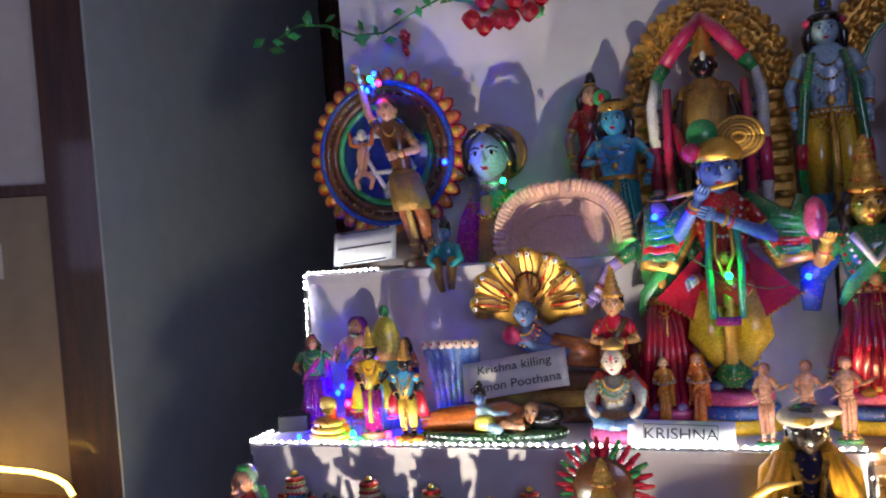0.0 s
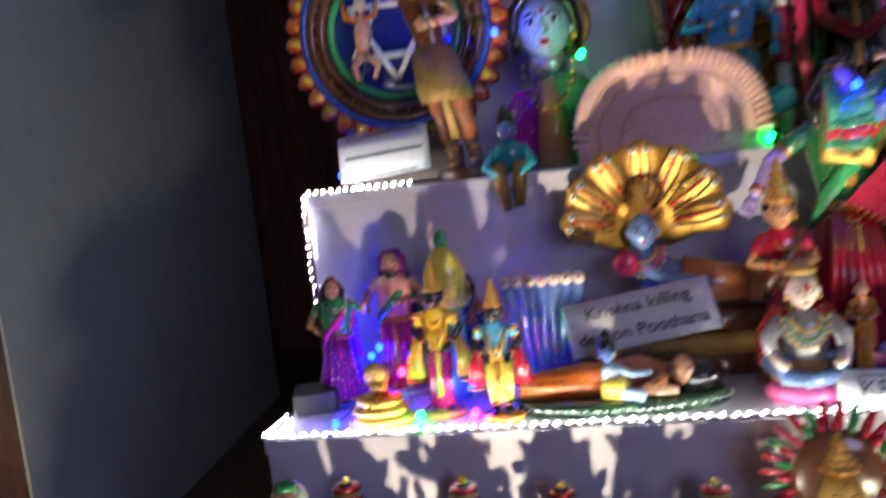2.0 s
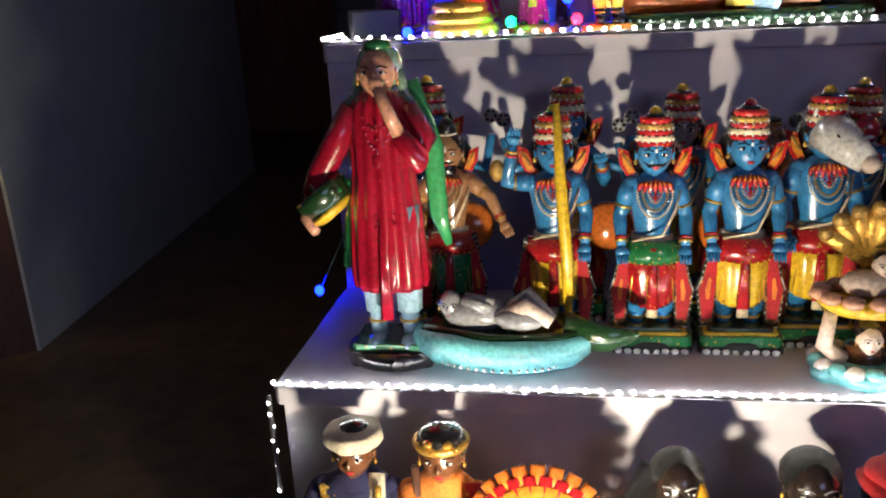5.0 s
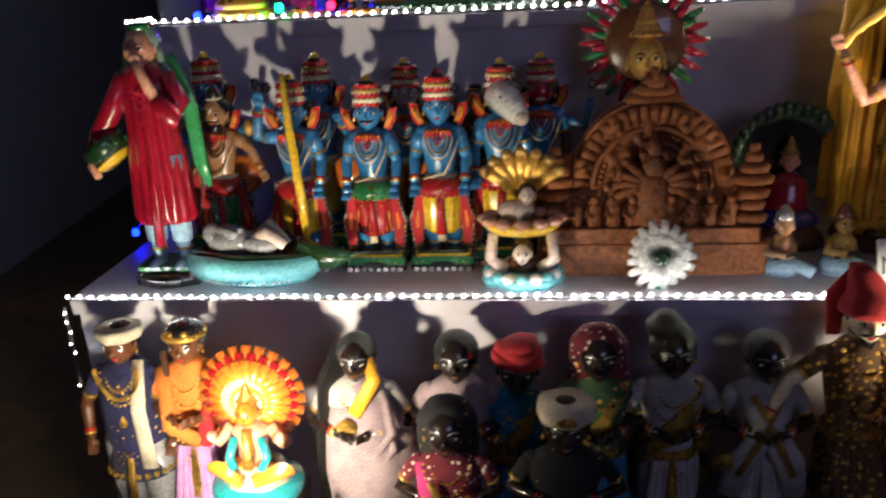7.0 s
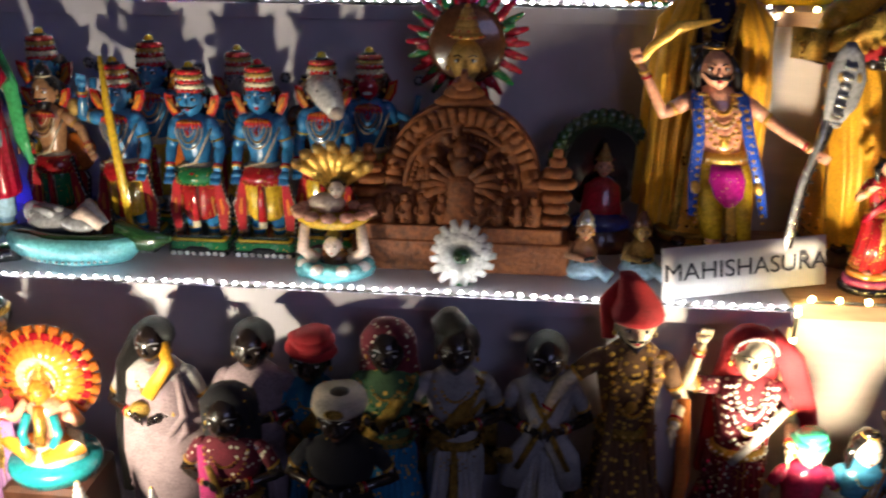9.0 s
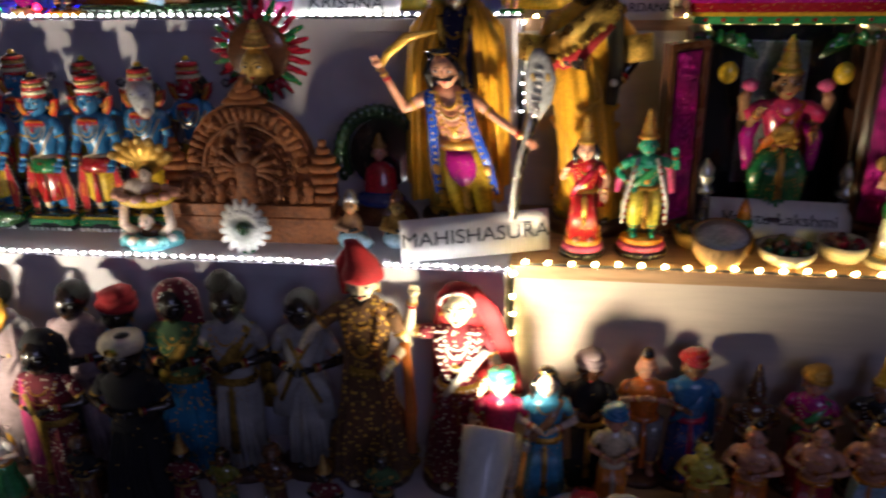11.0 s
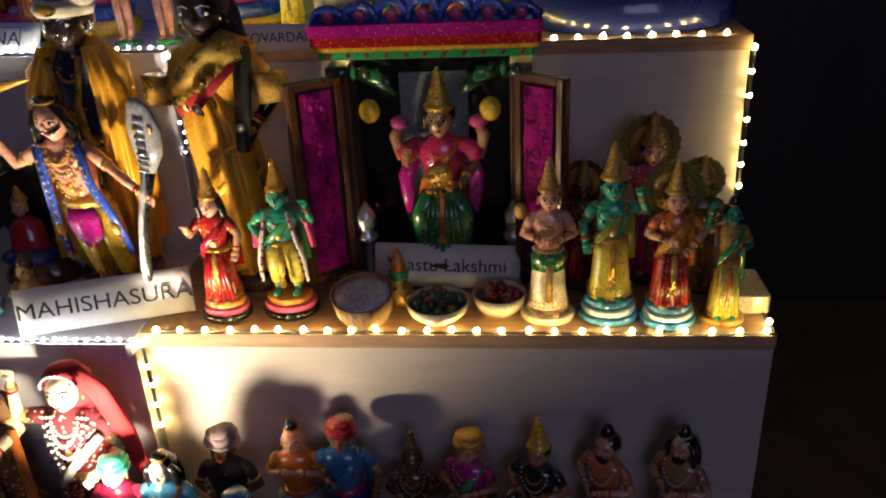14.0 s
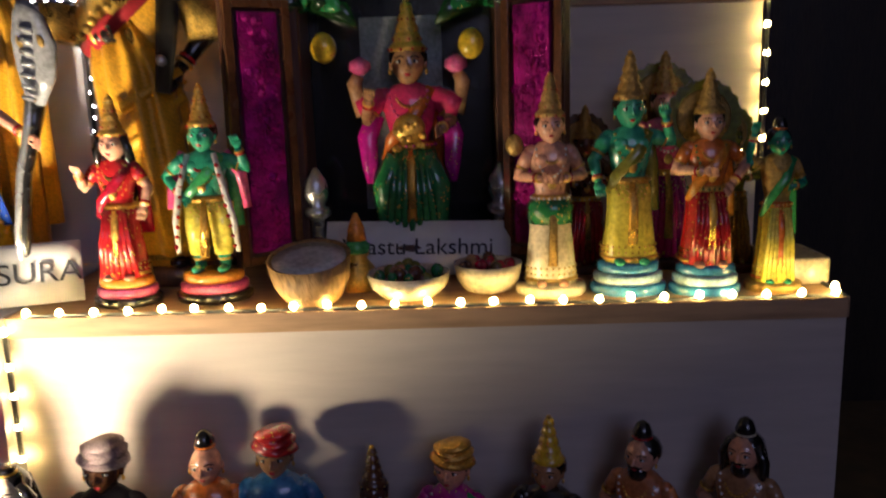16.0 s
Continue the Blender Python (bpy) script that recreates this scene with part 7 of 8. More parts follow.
s.tube("peach", [(-0.058, -0.02, 0.165), (-0.050, -0.024, 0.205), (-0.052, -0.02, 0.235)], [0.010, 0.017, 0.010], 10, 0.6)
s.ball("cream", (-0.050, -0.026, 0.252), (0.012, 0.008, 0.014), 10)
for q in (-1, 1):
    s.tube("orange", [(-0.052, -0.022, 0.225), (-0.052 + q * 0.026, -0.024, 0.232), (-0.052 + q * 0.030, -0.024, 0.262)], [0.006, 0.006, 0.004], 8)
    s.tube("peach", [(-0.055, -0.022, 0.170), (-0.052 + q * 0.022, -0.022, 0.150), (-0.054 + q * 0.014, -0.020, 0.126)], [0.008, 0.007, 0.005], 8)
s.part("emblem", wheel)
s = Shape().box("wood", (0, 0.02, 0.012), (0.16, 0.06, 0.024))
s.part("foot", wheel)
s = Shape().box("wood", (0, 0, 0.029), (0.18, 0.07, 0.058))
s.thing("wood_block", (-0.108, 0.683, Z4), 0, "dark wooden block under the wheel disc", "block")


def weapon(s, Z, hz, hr):
    s.tube("hair", [(0.02, 0.05, hz + hr * 0.5), (0.10, 0.07, hz), (0.15, 0.06, hz - hr * 1.2), (0.17, 0.05, hz - hr * 2.0)], [hr * 0.9, hr * 1.1, hr * 0.9, hr * 0.4], 12, 0.7)
    s.lathe("oldgold", [(Z(0.24), 0.11, 0.09), (Z(0.28), 0.115, 0.092), (Z(0.42), 0.09, 0.072)], seg=28, folds=9, depth=0.05)


statue("warrior_woman_statue", (0.012, 0.568, Z4), 0.372, "dark-haired woman warrior statue in brown tunic with one arm raised", skin="skin", top="brown", low="terra", trim="oldgold", legs=True, hair="hair", base=("brown",), foot="tan",
       arms=(((0.15, 0.0, 0.78), (0.15, -0.02, 0.99)), ((0.165, -0.01, 0.585), (0.04, -0.10, 0.56))), extra=weapon, wide=0.86, head=0.95, beads=("oldgold",), lean=-0.20)

s = Shape()
s.lathe("magenta", [(0, 0.075, 0.045), (0.03, 0.085, 0.05), (0.09, 0.07, 0.045), (0.13, 0.05, 0.035)], (-0.01, 0, 0), 30, 9, 0.06)
s.lathe("green", [(0.0, 0.055, 0.040), (0.06, 0.065, 0.045), (0.12, 0.055, 0.04), (0.15, 0.03, 0.026)], (0.02, -0.015, 0), 30, 9, 0.05)
s.tube("terra", [(-0.005, -0.045, 0.14), (0.0, -0.062, 0.07), (0.0, -0.06, 0.0)], [0.014, 0.022, 0.03], 10, 0.5)
s.lathe("silver", [(0.14, 0.03, 0.03), (0.19, 0.035, 0.034)], seg=14)
face(s, (0, -0.012, 0.226), 0.055, "paleblue")
s.ball("crimson", (0, -0.060, 0.246), (0.004, 0.003, 0.004), 8)
s.ball("hairb", (0, 0.018, 0.248), (0.056, 0.050, 0.056), 18)
for q in (-1, 1):
    s.tube("hairb", [(0, -0.046, 0.283), (q * 0.024, -0.050, 0.276), (q * 0.044, -0.034, 0.254), (q * 0.052, -0.012, 0.222), (q * 0.050, 0.004, 0.19)], [0.007, 0.011, 0.011, 0.010, 0.008], 8)
s.lathe("oldgold", [(-0.004, 0.060), (0.002, 0.062), (0.006, 0.056)], (0.012, 0.040, 0.236), 28, turn=Matrix.Rotation(radians(90), 3, "X"))
s.ball("gold", (0, -0.045, 0.285), (0.020, 0.012, 0.010), 8)
for q in (-1, 1):
    s.ball("pale", (q * 0.052, -0.004, 0.228), (0.010, 0.014, 0.024), 10)
    s.beads("gold", [(q * (0.008 + 0.004 * k), -0.056 + 0.004 * k, 0.280 - 0.003 * k) for k in range(8)], 0.003)
necklace(s, (0, -0.036, 0.165), 0.040, 0.07, "gold", 0.005, 15, 0.03)
s.thing("goddess_bust", (0.148, 0.653, Z4), 0, "blue-white goddess face bust draped in magenta and green cloth", "statue")
statue("goddess_statue", (0.352, 0.673, Z4), 0.385, "slender goddess statue in red saree with high hair knot", skin="tan", top="red", low="red", trim="gold", arms=("down", "down"), hat="knot", base=("brown",), sash="crimson", beads=("gold", "gold"), wide=0.82, head=0.82, turn=20, long_hair=True, lean=0.06)


def peacock(s, Z, hz, hr):
    s.ball("gold", (0, 0.0, hz + hr * 0.75), (hr * 0.95, hr * 0.9, hr * 0.45), 14)
    s.lathe("leaf", [(0, hr * 0.55), (hr * 0.15, hr * 0.5)], (-hr * 0.6, 0.0, hz + hr * 1.45), 16, turn=Matrix.Rotation(radians(90), 3, "X"))
    s.ball("red", (-hr * 0.6, -hr * 0.2, hz + hr * 1.45), (hr * 0.22, hr * 0.1, hr * 0.26), 10)
    for q in (-1, 1):
        s.tube("sky", [(q * 0.03, 0, Z(0.12)), (q * 0.20, -0.10, Z(0.16)), (-q * 0.05, -0.15, Z(0.06))], [0.07, 0.07, 0.04], 12)


statue("blue_god_statue", (0.425, 0.608, Z4), 0.310, "seated blue-skinned god statue with peacock feather", skin="sky", top="sky", low="teal", trim="gold", arms=("fold", "down"), hair="hairb", base=("brown",), extra=peacock, beads=("gold", "gold"), wide=1.45, head=1.4, hat="bun", long_hair=True, bare=True)

s = Shape()
o = [(0.135 * math.copysign(abs(math.cos(a)) ** 0.72, math.cos(a)), 0.128 * math.sin(a) ** 0.80) for a in [math.pi * i / 32 for i in range(33)]]
s.plate("shellpink", [(0.135, -0.02)] + o + [(-0.135, -0.02)], -0.006, 0.010)
shell = standing("shell_backdrop", (0.322, 0.513, Z4 + 0.021), "pink scalloped half-round shell backdrop standing on the top step", "ornament")
s.part("backing", shell)
s = Shape()
s.tube("shellpink", [(-0.012, -0.006, 0), (-0.004, -0.011, 0.001), (0.006, -0.011, 0.001), (0.011, -0.002, 0)], [0.0030, 0.0050, 0.0056, 0.0040], 8)
turns = []
for i in range(41):
    a = math.pi * (0.012 + 0.976 * i / 40)
    x, z = 0.128 * math.copysign(abs(math.cos(a)) ** 0.72, math.cos(a)), 0.121 * math.sin(a) ** 0.80
    turns.append(Matrix.Translation((x, 0, z)) @ Matrix.Rotation(-math.atan2(z, x * 0.9), 4, "Y"))
s.ring("rib", shell, turns)
s = Shape()
for r in (0.102, 0.070):
    s.tube("shellpink", [(r * math.copysign(abs(math.cos(a)) ** 0.72, math.cos(a)), -0.007, r * 0.93 * math.sin(a) ** 0.80) for a in [math.pi * i / 30 for i in range(31)]], 0.0024, 6)
s.part("moulding", shell)
s = Shape().box("brown", (0, 0.02, -0.006), (0.16, 0.03, 0.028))
s.part("foot", shell)


def gold_arch(at, label):
    root = standing("gold_arch", at, label, "ornament")
    s = Shape()
    outer, inner = arc(0, 0.31, 0.155, 0.185, 0, 180, 30), arc(0, 0.30, 0.100, 0.120, 180, 0, 30)
    s.plate("gold", outer + inner, -0.010, 0.020)
    for q in (-1, 1):
        t = Shape()
        t.box("gold", (q * 0.127, 0.004, 0.150), (0.050, 0.030, 0.300))
        for k in range(9):
            t.lathe("gold", [(0, 0.020), (0.008, 0.024), (0.016, 0.018)], (q * 0.127, -0.006, 0.02 + 0.032 * k), 12)
        t.part("pillar", root)
    for ring in range(4):
        for i in range(30):
            a = radians(180 * (i + 0.5 * (ring % 2)) / 30)
            r = 0.108 + 0.015 * ring
            s.ball("gold" if (i + ring) % 3 else "oldgold", (r * math.cos(a), -0.010, 0.305 + r * 1.18 * math.sin(a)), (random.uniform(0.004, 0.013), random.uniform(0.008, 0.018), random.uniform(0.005, 0.010)), 7, Matrix.Rotation(random.uniform(0, 3.1), 3, "Y"))
    for i in range(22):
        a = radians(180 * i / 21)
        s.ball("gold", (0.158 * math.cos(a), 0.0, 0.31 + 0.190 * math.sin(a)), (0.013, 0.014, 0.013), 8)
    s.tube("leaf", [(x, -0.018, z) for x, z in arc(0, 0.30, 0.096, 0.116, 0, 180, 30)], 0.0035, 6)
    s.part("arch_band", root)
    t = Shape().box("brown", (0, 0.0, 0.012), (0.30, 0.06, 0.024))
    t.part("foot", root)
    return root


gold_arch((0.607, 0.693, Z4), "gilded carved arch standing behind the statues")
gold_arch((0.985, 0.698, Z4), "gilded carved arch behind the far statue")


def lord(s, Z, hz, hr):
    s.ball("white", (0, -hr * 0.85, hz + hr * 0.55), (hr * 0.18, hr * 0.12, hr * 0.35), 8)
    s.lathe("oldgold", [(Z(0.40), 0.09, 0.05, 0, -0.03), (Z(0.52), 0.10, 0.06, 0, -0.03), (Z(0.64), 0.09, 0.05, 0, -0.03)], seg=20, folds=6, depth=0.1)
    for q in (-1, 1):
        s.tube("rose", [(0.0, 0.0, 0.99), (q * 0.075, -0.04, 0.90), (q * 0.16, -0.05, 0.79)], [0.026, 0.032, 0.030], 10)
        s.tube("green", [(q * 0.16, -0.05, 0.785), (q * 0.20, -0.05, 0.73)], [0.034, 0.026], 10)
        s.tube("white", [(q * 0.20, -0.05, 0.74), (q * 0.225, -0.05, 0.62), (q * 0.22, -0.05, 0.44)], [0.020, 0.026, 0.026], 10)
        s.tube("rose", [(q * 0.22, -0.05, 0.44), (q * 0.22, -0.05, 0.26)], [0.030, 0.030], 10)
        s.tube("white", [(q * 0.22, -0.05, 0.26), (q * 0.22, -0.05, 0.04)], [0.026, 0.024], 10)
        s.tube("black", [(q * 0.10, -0.085, Z(0.60)), (q * 0.125, -0.085, Z(0.40)), (q * 0.12, -0.085, Z(0.10))], [0.014, 0.018, 0.018], 8)
        s.tube("rose", [(q * 0.155, -0.07, Z(0.66)), (q * 0.165, -0.075, Z(0.42)), (q * 0.16, -0.075, Z(0.06))], [0.018, 0.022, 0.022], 8)
        for k in range(10):
            s.beads("black", [(q * 0.19, -0.085, 0.06 + 0.06 * k)], 0.014)
    for q in (-1, 1):
        s.tube("crimson", [(q * 0.13, -0.08, Z(0.50)), (q * 0.10, -0.10, Z(0.34)), (0, -0.12, Z(0.27))], [0.02, 0.026, 0.024], 10)


statue("dark_god_statue", (0.603, 0.643, Z4), 0.460, "black-faced god statue with gold ornaments and long garlands", skin="black", top="oldgold", low="black", trim="oldgold", arms=("down", "down"), hat="crown", hair=None, base=("brown",), beads=("gold", "gold"), extra=lord, head=0.85, wide=0.9)


def standing_blue(s, Z, hz, hr):
    s.lathe("hairb", [(hz + hr * 0.5, hr * 0.9), (hz + hr * 0.9, hr * 0.95), (hz + hr * 1.2, hr * 0.5)], seg=14)
    s.lathe("olive", [(hz + hr * 1.0, hr * 0.3, hr * 0.15), (hz + hr * 1.5, hr * 0.5, hr * 0.18), (hz + hr * 2.0, hr * 0.4, hr * 0.15), (hz + hr * 2.3, hr * 0.1)], seg=14)
    s.ball("royal", (0, -hr * 0.2, hz + hr * 1.65), (hr * 0.22, hr * 0.12, hr * 0.28), 10)
    for q in (-1, 1):
        s.ball("rose", (q * hr * 0.95, -hr * 0.2, hz + hr * 0.55), hr * 0.26, 8)
        s.tube("green", [(q * 0.06, -0.06, Z(0.66)), (q * 0.10, -0.08, Z(0.52)), (q * 0.13, -0.07, Z(0.25)), (q * 0.12, -0.06, Z(0.05))], [0.016, 0.022, 0.022, 0.02], 8)
        s.tube("crimson", [(q * 0.125, -0.075, Z(0.30)), (q * 0.13, -0.07, Z(0.2))], 0.026, 8)
        s.tube("sky", [(q * 0.05, 0, Z(0.20)), (q * 0.052, 0, Z(0.02))], [0.048, 0.036], 10)
    s.tube("gold", [(0.0, -0.09, Z(0.42)), (0.0, -0.10, Z(0.06))], 0.012, 8)


statue("blue_god_statue", (0.822, 0.628, Z4), 0.432, "standing pale blue god statue in yellow shorts on teal pedestal", skin="paleblue", top="paleblue", low="yellow", trim="gold", bare=True, legs=True, arms=("down", "down"), hair="hairb", base=("teal", "aqua"), extra=standing_blue, beads=("gold", "gold", "white"), wide=1.05, head=0.95, foot="sky", hat="bun", long_hair=True)
statue("goddess_statue", (0.985, 0.648, Z4), 0.40, "dark red goddess statue under the far gilded arch", skin="tan", top="crimson", low="crimson", hat="crown", base=("brown",))

# artificial vine along the top of the wall
def vine():
    root = tagged(new("artificial_vine"), "artificial vine with red roses and berries on the wall", "garland")
    line = [(-0.42 + 0.075 * i, 0.740, 1.520 + 0.03 * math.sin(i * 1.3)) for i in range(14)]
    s = Shape()
    s.tube("green", line, 0.003, 6)
    s.part("stem", root)
    for i in range(30):
        x, y, z = line[i % 13]
        x += random.uniform(-0.04, 0.04)
        a, w = random.uniform(0, 6.28), random.uniform(0.016, 0.026)
        s = Shape()
        u, v = Vector((math.cos(a), 0, math.sin(a))), Vector((-math.sin(a), -0.3, math.cos(a)))
        c = Vector((x, y - 0.012, z + random.uniform(-0.03, 0.02)))
        s.put("leaf" if i % 2 else "green", [tuple(c - u * w), tuple(c + v * w * 0.5 + Vector((0, -0.004, 0))), tuple(c + u * w), tuple(c - v * w * 0.5), tuple(c + Vector((0, -0.007, 0)))],
              [(0, 1, 4), (1, 2, 4), (2, 3, 4), (3, 0, 4)])
        s.part("leaf", root)
    for x, z in ((0.11, 1.485), (0.145, 1.52), (0.175, 1.475), (0.215, 1.510), (0.245, 1.480), (0.275, 1.51), (0.14, 1.465), (0.20, 1.47)):
        s = Shape()
        for k in range(4):
            s.lathe("crimson", [(0, 0.006 + 0.004 * k), (0.010, 0.010 + 0.004 * k), (0.018 - 0.003 * k, 0.008 + 0.0045 * k)], (x, 0.725, z), 12, 4, 0.12, Matrix.Rotation(radians(100), 3, "X") @ Matrix.Rotation(k, 3, "Z"))
        s.part("rose", root, "red fabric rose")
    s = Shape()
    for i in range(26):
        s.ball("crimson", (-0.055 + random.uniform(-0.012, 0.012) * (1 - i / 40), 0.722 + random.uniform(-0.01, 0.01), 1.485 - 0.0022 * i), 0.0052, 7)
    s.part("berry_cluster", root, "cluster of red berries")


vine()

# ---- lowest tier: dressed dolls ----


def doll(at, H, label, **k):
    k.setdefault("category", "doll")
    k.setdefault("base", ("wood",))
    return statue("dressed_doll", at, H, label, group="dolls on the lowest step", **k)


def groom(s, Z, hz, hr):
    s.tube("c_cream", [(0.07, -0.03, Z(0.70)), (0.075, -0.10, Z(0.55)), (0.085, -0.10, Z(0.34))], [0.024, 0.030, 0.032], 10, 0.4)
    for i in range(24):
        a = math.pi * i / 23
        s.ball("glitter", (0.082 * math.cos(a), -0.075, Z(0.68) - 0.12 * math.sin(a)), 0.011, 6)
        s.ball("glitter", (0.13 * math.cos(2 * a), 0.105 * math.sin(2 * a), Z(0.30)), 0.012, 6)
    s.lathe("c_navy", [(Z(0.28), 0.128, 0.102), (Z(0.40), 0.112, 0.092), (Z(0.55), 0.12, 0.085), (Z(0.66), 0.10, 0.065)], seg=28, folds=8, depth=0.03)
    s.lathe("c_cream", [(hz + hr * 0.35, hr * 1.0), (hz + hr * 0.55, hr * 1.12), (hz + hr * 0.9, hr * 1.10), (hz + hr * 0.95, hr * 0.95)], (0, 0.005, 0), 24, 7, 0.05)
    s.tube("wood", [(0.20, -0.05, Z(0.30)), (0.19, -0.06, Z(0.74))], 0.012, 8)


doll((-0.145, -0.088, Z1), 0.288, "dark groom doll in navy velvet coat and cream turban", skin="brown", top="c_navy", low="grey", trim="glitter", legs=True, arms=("down", "down"), extra=groom, wide=1.1, head=0.98, beads=("gold", "gold"))


def bride(s, Z, hz, hr):
    s.tube("c_orange", [(-0.09, -0.04, Z(0.68)), (-0.06, -0.11, Z(0.5)), (0.05, -0.11, Z(0.45))], [0.03, 0.035, 0.03], 10, 0.5)
    s.tube("c_red", [(0.09, -0.02, Z(0.68)), (0.10, -0.09, Z(0.55)), (0.06, -0.11, Z(0.44))], [0.03, 0.04, 0.03], 10, 0.5)
    s.lathe("gold", [(hz + hr * 0.45, hr * 1.0), (hz + hr * 0.62, hr * 1.06), (hz + hr * 0.75, hr * 0.9)], seg=20)
    s.lathe("black", [(hz + hr * 0.7, hr * 0.95), (hz + hr * 1.05, hr * 0.7), (hz + hr * 1.15, hr * 0.2)], seg=16)
    for q in (-1, 1):
        s.ball("gold", (q * hr * 0.35, -hr * 0.75, hz + hr * 0.85), (hr * 0.2, hr * 0.2, hr * 0.14), 8)


doll((-0.070, -0.090, Z1), 0.290, "dark bride doll in lilac pleated skirt and orange blouse", skin="brown", top="c_orange", low="c_lilac", trim="glitter", arms=("fold", "fold"), extra=bride, wide=1.05, head=1.0, beads=("gold", "gold", "gold"), folds=16, hair="hair", skirt=1.05)

s = Shape()
s.lathe("teal", [(0.0, 0.046, 0.040), (0.012, 0.050, 0.044), (0.020, 0.047, 0.041)], seg=28)
s.lathe("cream", [(0.020, 0.036, 0.028), (0.034, 0.032, 0.026), (0.040, 0.02)], seg=20, folds=6, depth=0.08)
for q in (-1, 1):
    s.tube("saffron", [(q * 0.01, -0.004, 0.040), (q * 0.036, -0.016, 0.040), (q * 0.006, -0.030, 0.034)], [0.011, 0.011, 0.007], 10)
    s.tube("flesh", [(q * 0.020, 0, 0.082), (q * 0.036, -0.006, 0.066), (q * 0.034, -0.020, 0.082)], [0.007, 0.007, 0.006], 8)
    s.tube("teal", [(q * 0.014, -0.012, 0.076), (q * 0.02, -0.018, 0.056), (q * 0.014, -0.024, 0.044)], 0.005, 8)
s.lathe("flesh", [(0.040, 0.017, 0.013), (0.060, 0.016, 0.012), (0.080, 0.022, 0.015), (0.088, 0.010)], seg=16)
s.tube("gold", [(0, -0.014, 0.085), (0, -0.018, 0.06), (0, -0.022, 0.044)], 0.006, 8)
face(s, (0, -0.006, 0.100), 0.015, "saffron")
crown(s, (0, 0, 0.110), 0.013, "gold", 1.5)
for ring in range(3):
    for i in range(19):
        a = radians(-50 + 280 * (i + 0.5 * (ring % 2)) / 18)
        r0, r1 = 0.014 + 0.008 * ring, 0.042 + 0.007 * ring
        s.tube(("saffron", "red", "orange")[ring], [(r0 * math.cos(a), 0.004 + 0.004 * ring, 0.108 + r0 * math.sin(a)), (r1 * math.cos(a), 0.010 + 0.003 * ring, 0.110 + r1 * math.sin(a))], [0.0078, 0.0062], 8, 0.7)
s.lathe("cream", [(-0.004, 0.026), (0.002, 0.024)], (-0.004, 0.002, 0.110), 18, turn=Matrix.Rotation(radians(90), 3, "X"))
o = s.thing("lion_god_statue", (0.010, -0.140, Z1 + 0.117), 0, "seated orange-maned lion god statue on a round teal base", "statue")
s = Shape().box("wood", (0, 0, 0.058), (0.09, 0.08, 0.116))
s.thing("wood_block", (0.010, -0.138, Z1), 0, "dark wooden block under the lion god", "block")


def sari(s, Z, hz, hr):
    s.lathe("c_mauve", [(Z(0.10), 0.13, 0.10, 0.02, -0.02), (Z(0.24), 0.165, 0.125, 0.03, -0.03), (Z(0.38), 0.185, 0.135, 0.035, -0.03), (Z(0.50), 0.165, 0.115, 0.025, -0.02), (Z(0.60), 0.130, 0.085, 0.015, -0.01),
                        (Z(0.68), 0.080, 0.060, 0.01, 0.0), (Z(0.70), 0.05, 0.04)], seg=60, folds=5, depth=0.05)
    for i in range(5):
        s.tube("c_mauve", [(0.10 - 0.01 * i, -0.05, Z(0.66 - 0.02 * i)), (0.14, -0.115, Z(0.54 - 0.06 * i)), (0.02, -0.150, Z(0.40 - 0.05 * i)), (-0.12, -0.09, Z(0.36 - 0.03 * i))], [0.010, 0.015, 0.014, 0.006], 8, 0.7)
    s.tube("hair", [(-0.04, 0.04, hz), (-0.12, 0.0, hz - hr * 1.2), (-0.14, -0.04, Z(0.45)), (-0.14, -0.04, Z(0.20))], [hr * 0.8, 0.04, 0.034, 0.042], 12)
    s.tube("c_gold", [(0.05, -0.03, hz + hr * 0.2), (0.075, -0.06, hz - hr * 0.7), (0.0, -0.11, Z(0.60))], [0.02, 0.028, 0.026], 10, 0.5)
    s.ball("glitter", (-0.03, -0.115, Z(0.555)), (0.040, 0.016, 0.035), 10)


doll((0.117, -0.100, Z1), 0.280, "dark woman doll wrapped in white sari with long black hair", skin="ebony", top="c_white", low="c_mauve", trim="c_gold", arms=("fold", "fold"), extra=sari, wide=1.2, head=1.08, beads=("gold",), hair="hair", mouth="brown", brow="grey")
doll((0.220, -0.086, Z1), 0.276, "dark doll in mauve wrap with rough black hair", skin="ebony", top="c_mauve", low="c_mauve", trim="c_mauve", arms=("fold", "fold"), wide=1.2, head=1.2, beads=(), hair="hair", mouth="brown", brow="grey")
doll((0.283, -0.085, Z1), 0.280, "dark man doll in blue and gold tunic with red turban", skin="ebony", top="c_blue", low="c_blue", trim="glitter", arms=("fold", "down"), hat="turban", hatmat="c_red", wide=1.05, head=1.2, beads=("gold",), sash="glitter", mouth="brown", brow="grey")


def shag(s, Z, hz, hr):
    for i in range(60):
        a, q = random.uniform(0, 6.28), random.uniform(0.2, 1.0)
        u = Vector((math.cos(a) * q, math.sin(a) * q * 0.9 + 0.2, 0))
        s.tube("hair", [tuple(Vector((0, 0.01, hz + hr * 0.5)) + u * hr * 0.6), tuple(Vector((0, 0.01, hz + hr * (1.0 - 0.4 * q))) + u * hr * 1.0), tuple(Vector((0, 0.01, hz - hr * 0.2)) + u * hr * 1.25)], [hr * 0.16, hr * 0.12, hr * 0.03], 5)


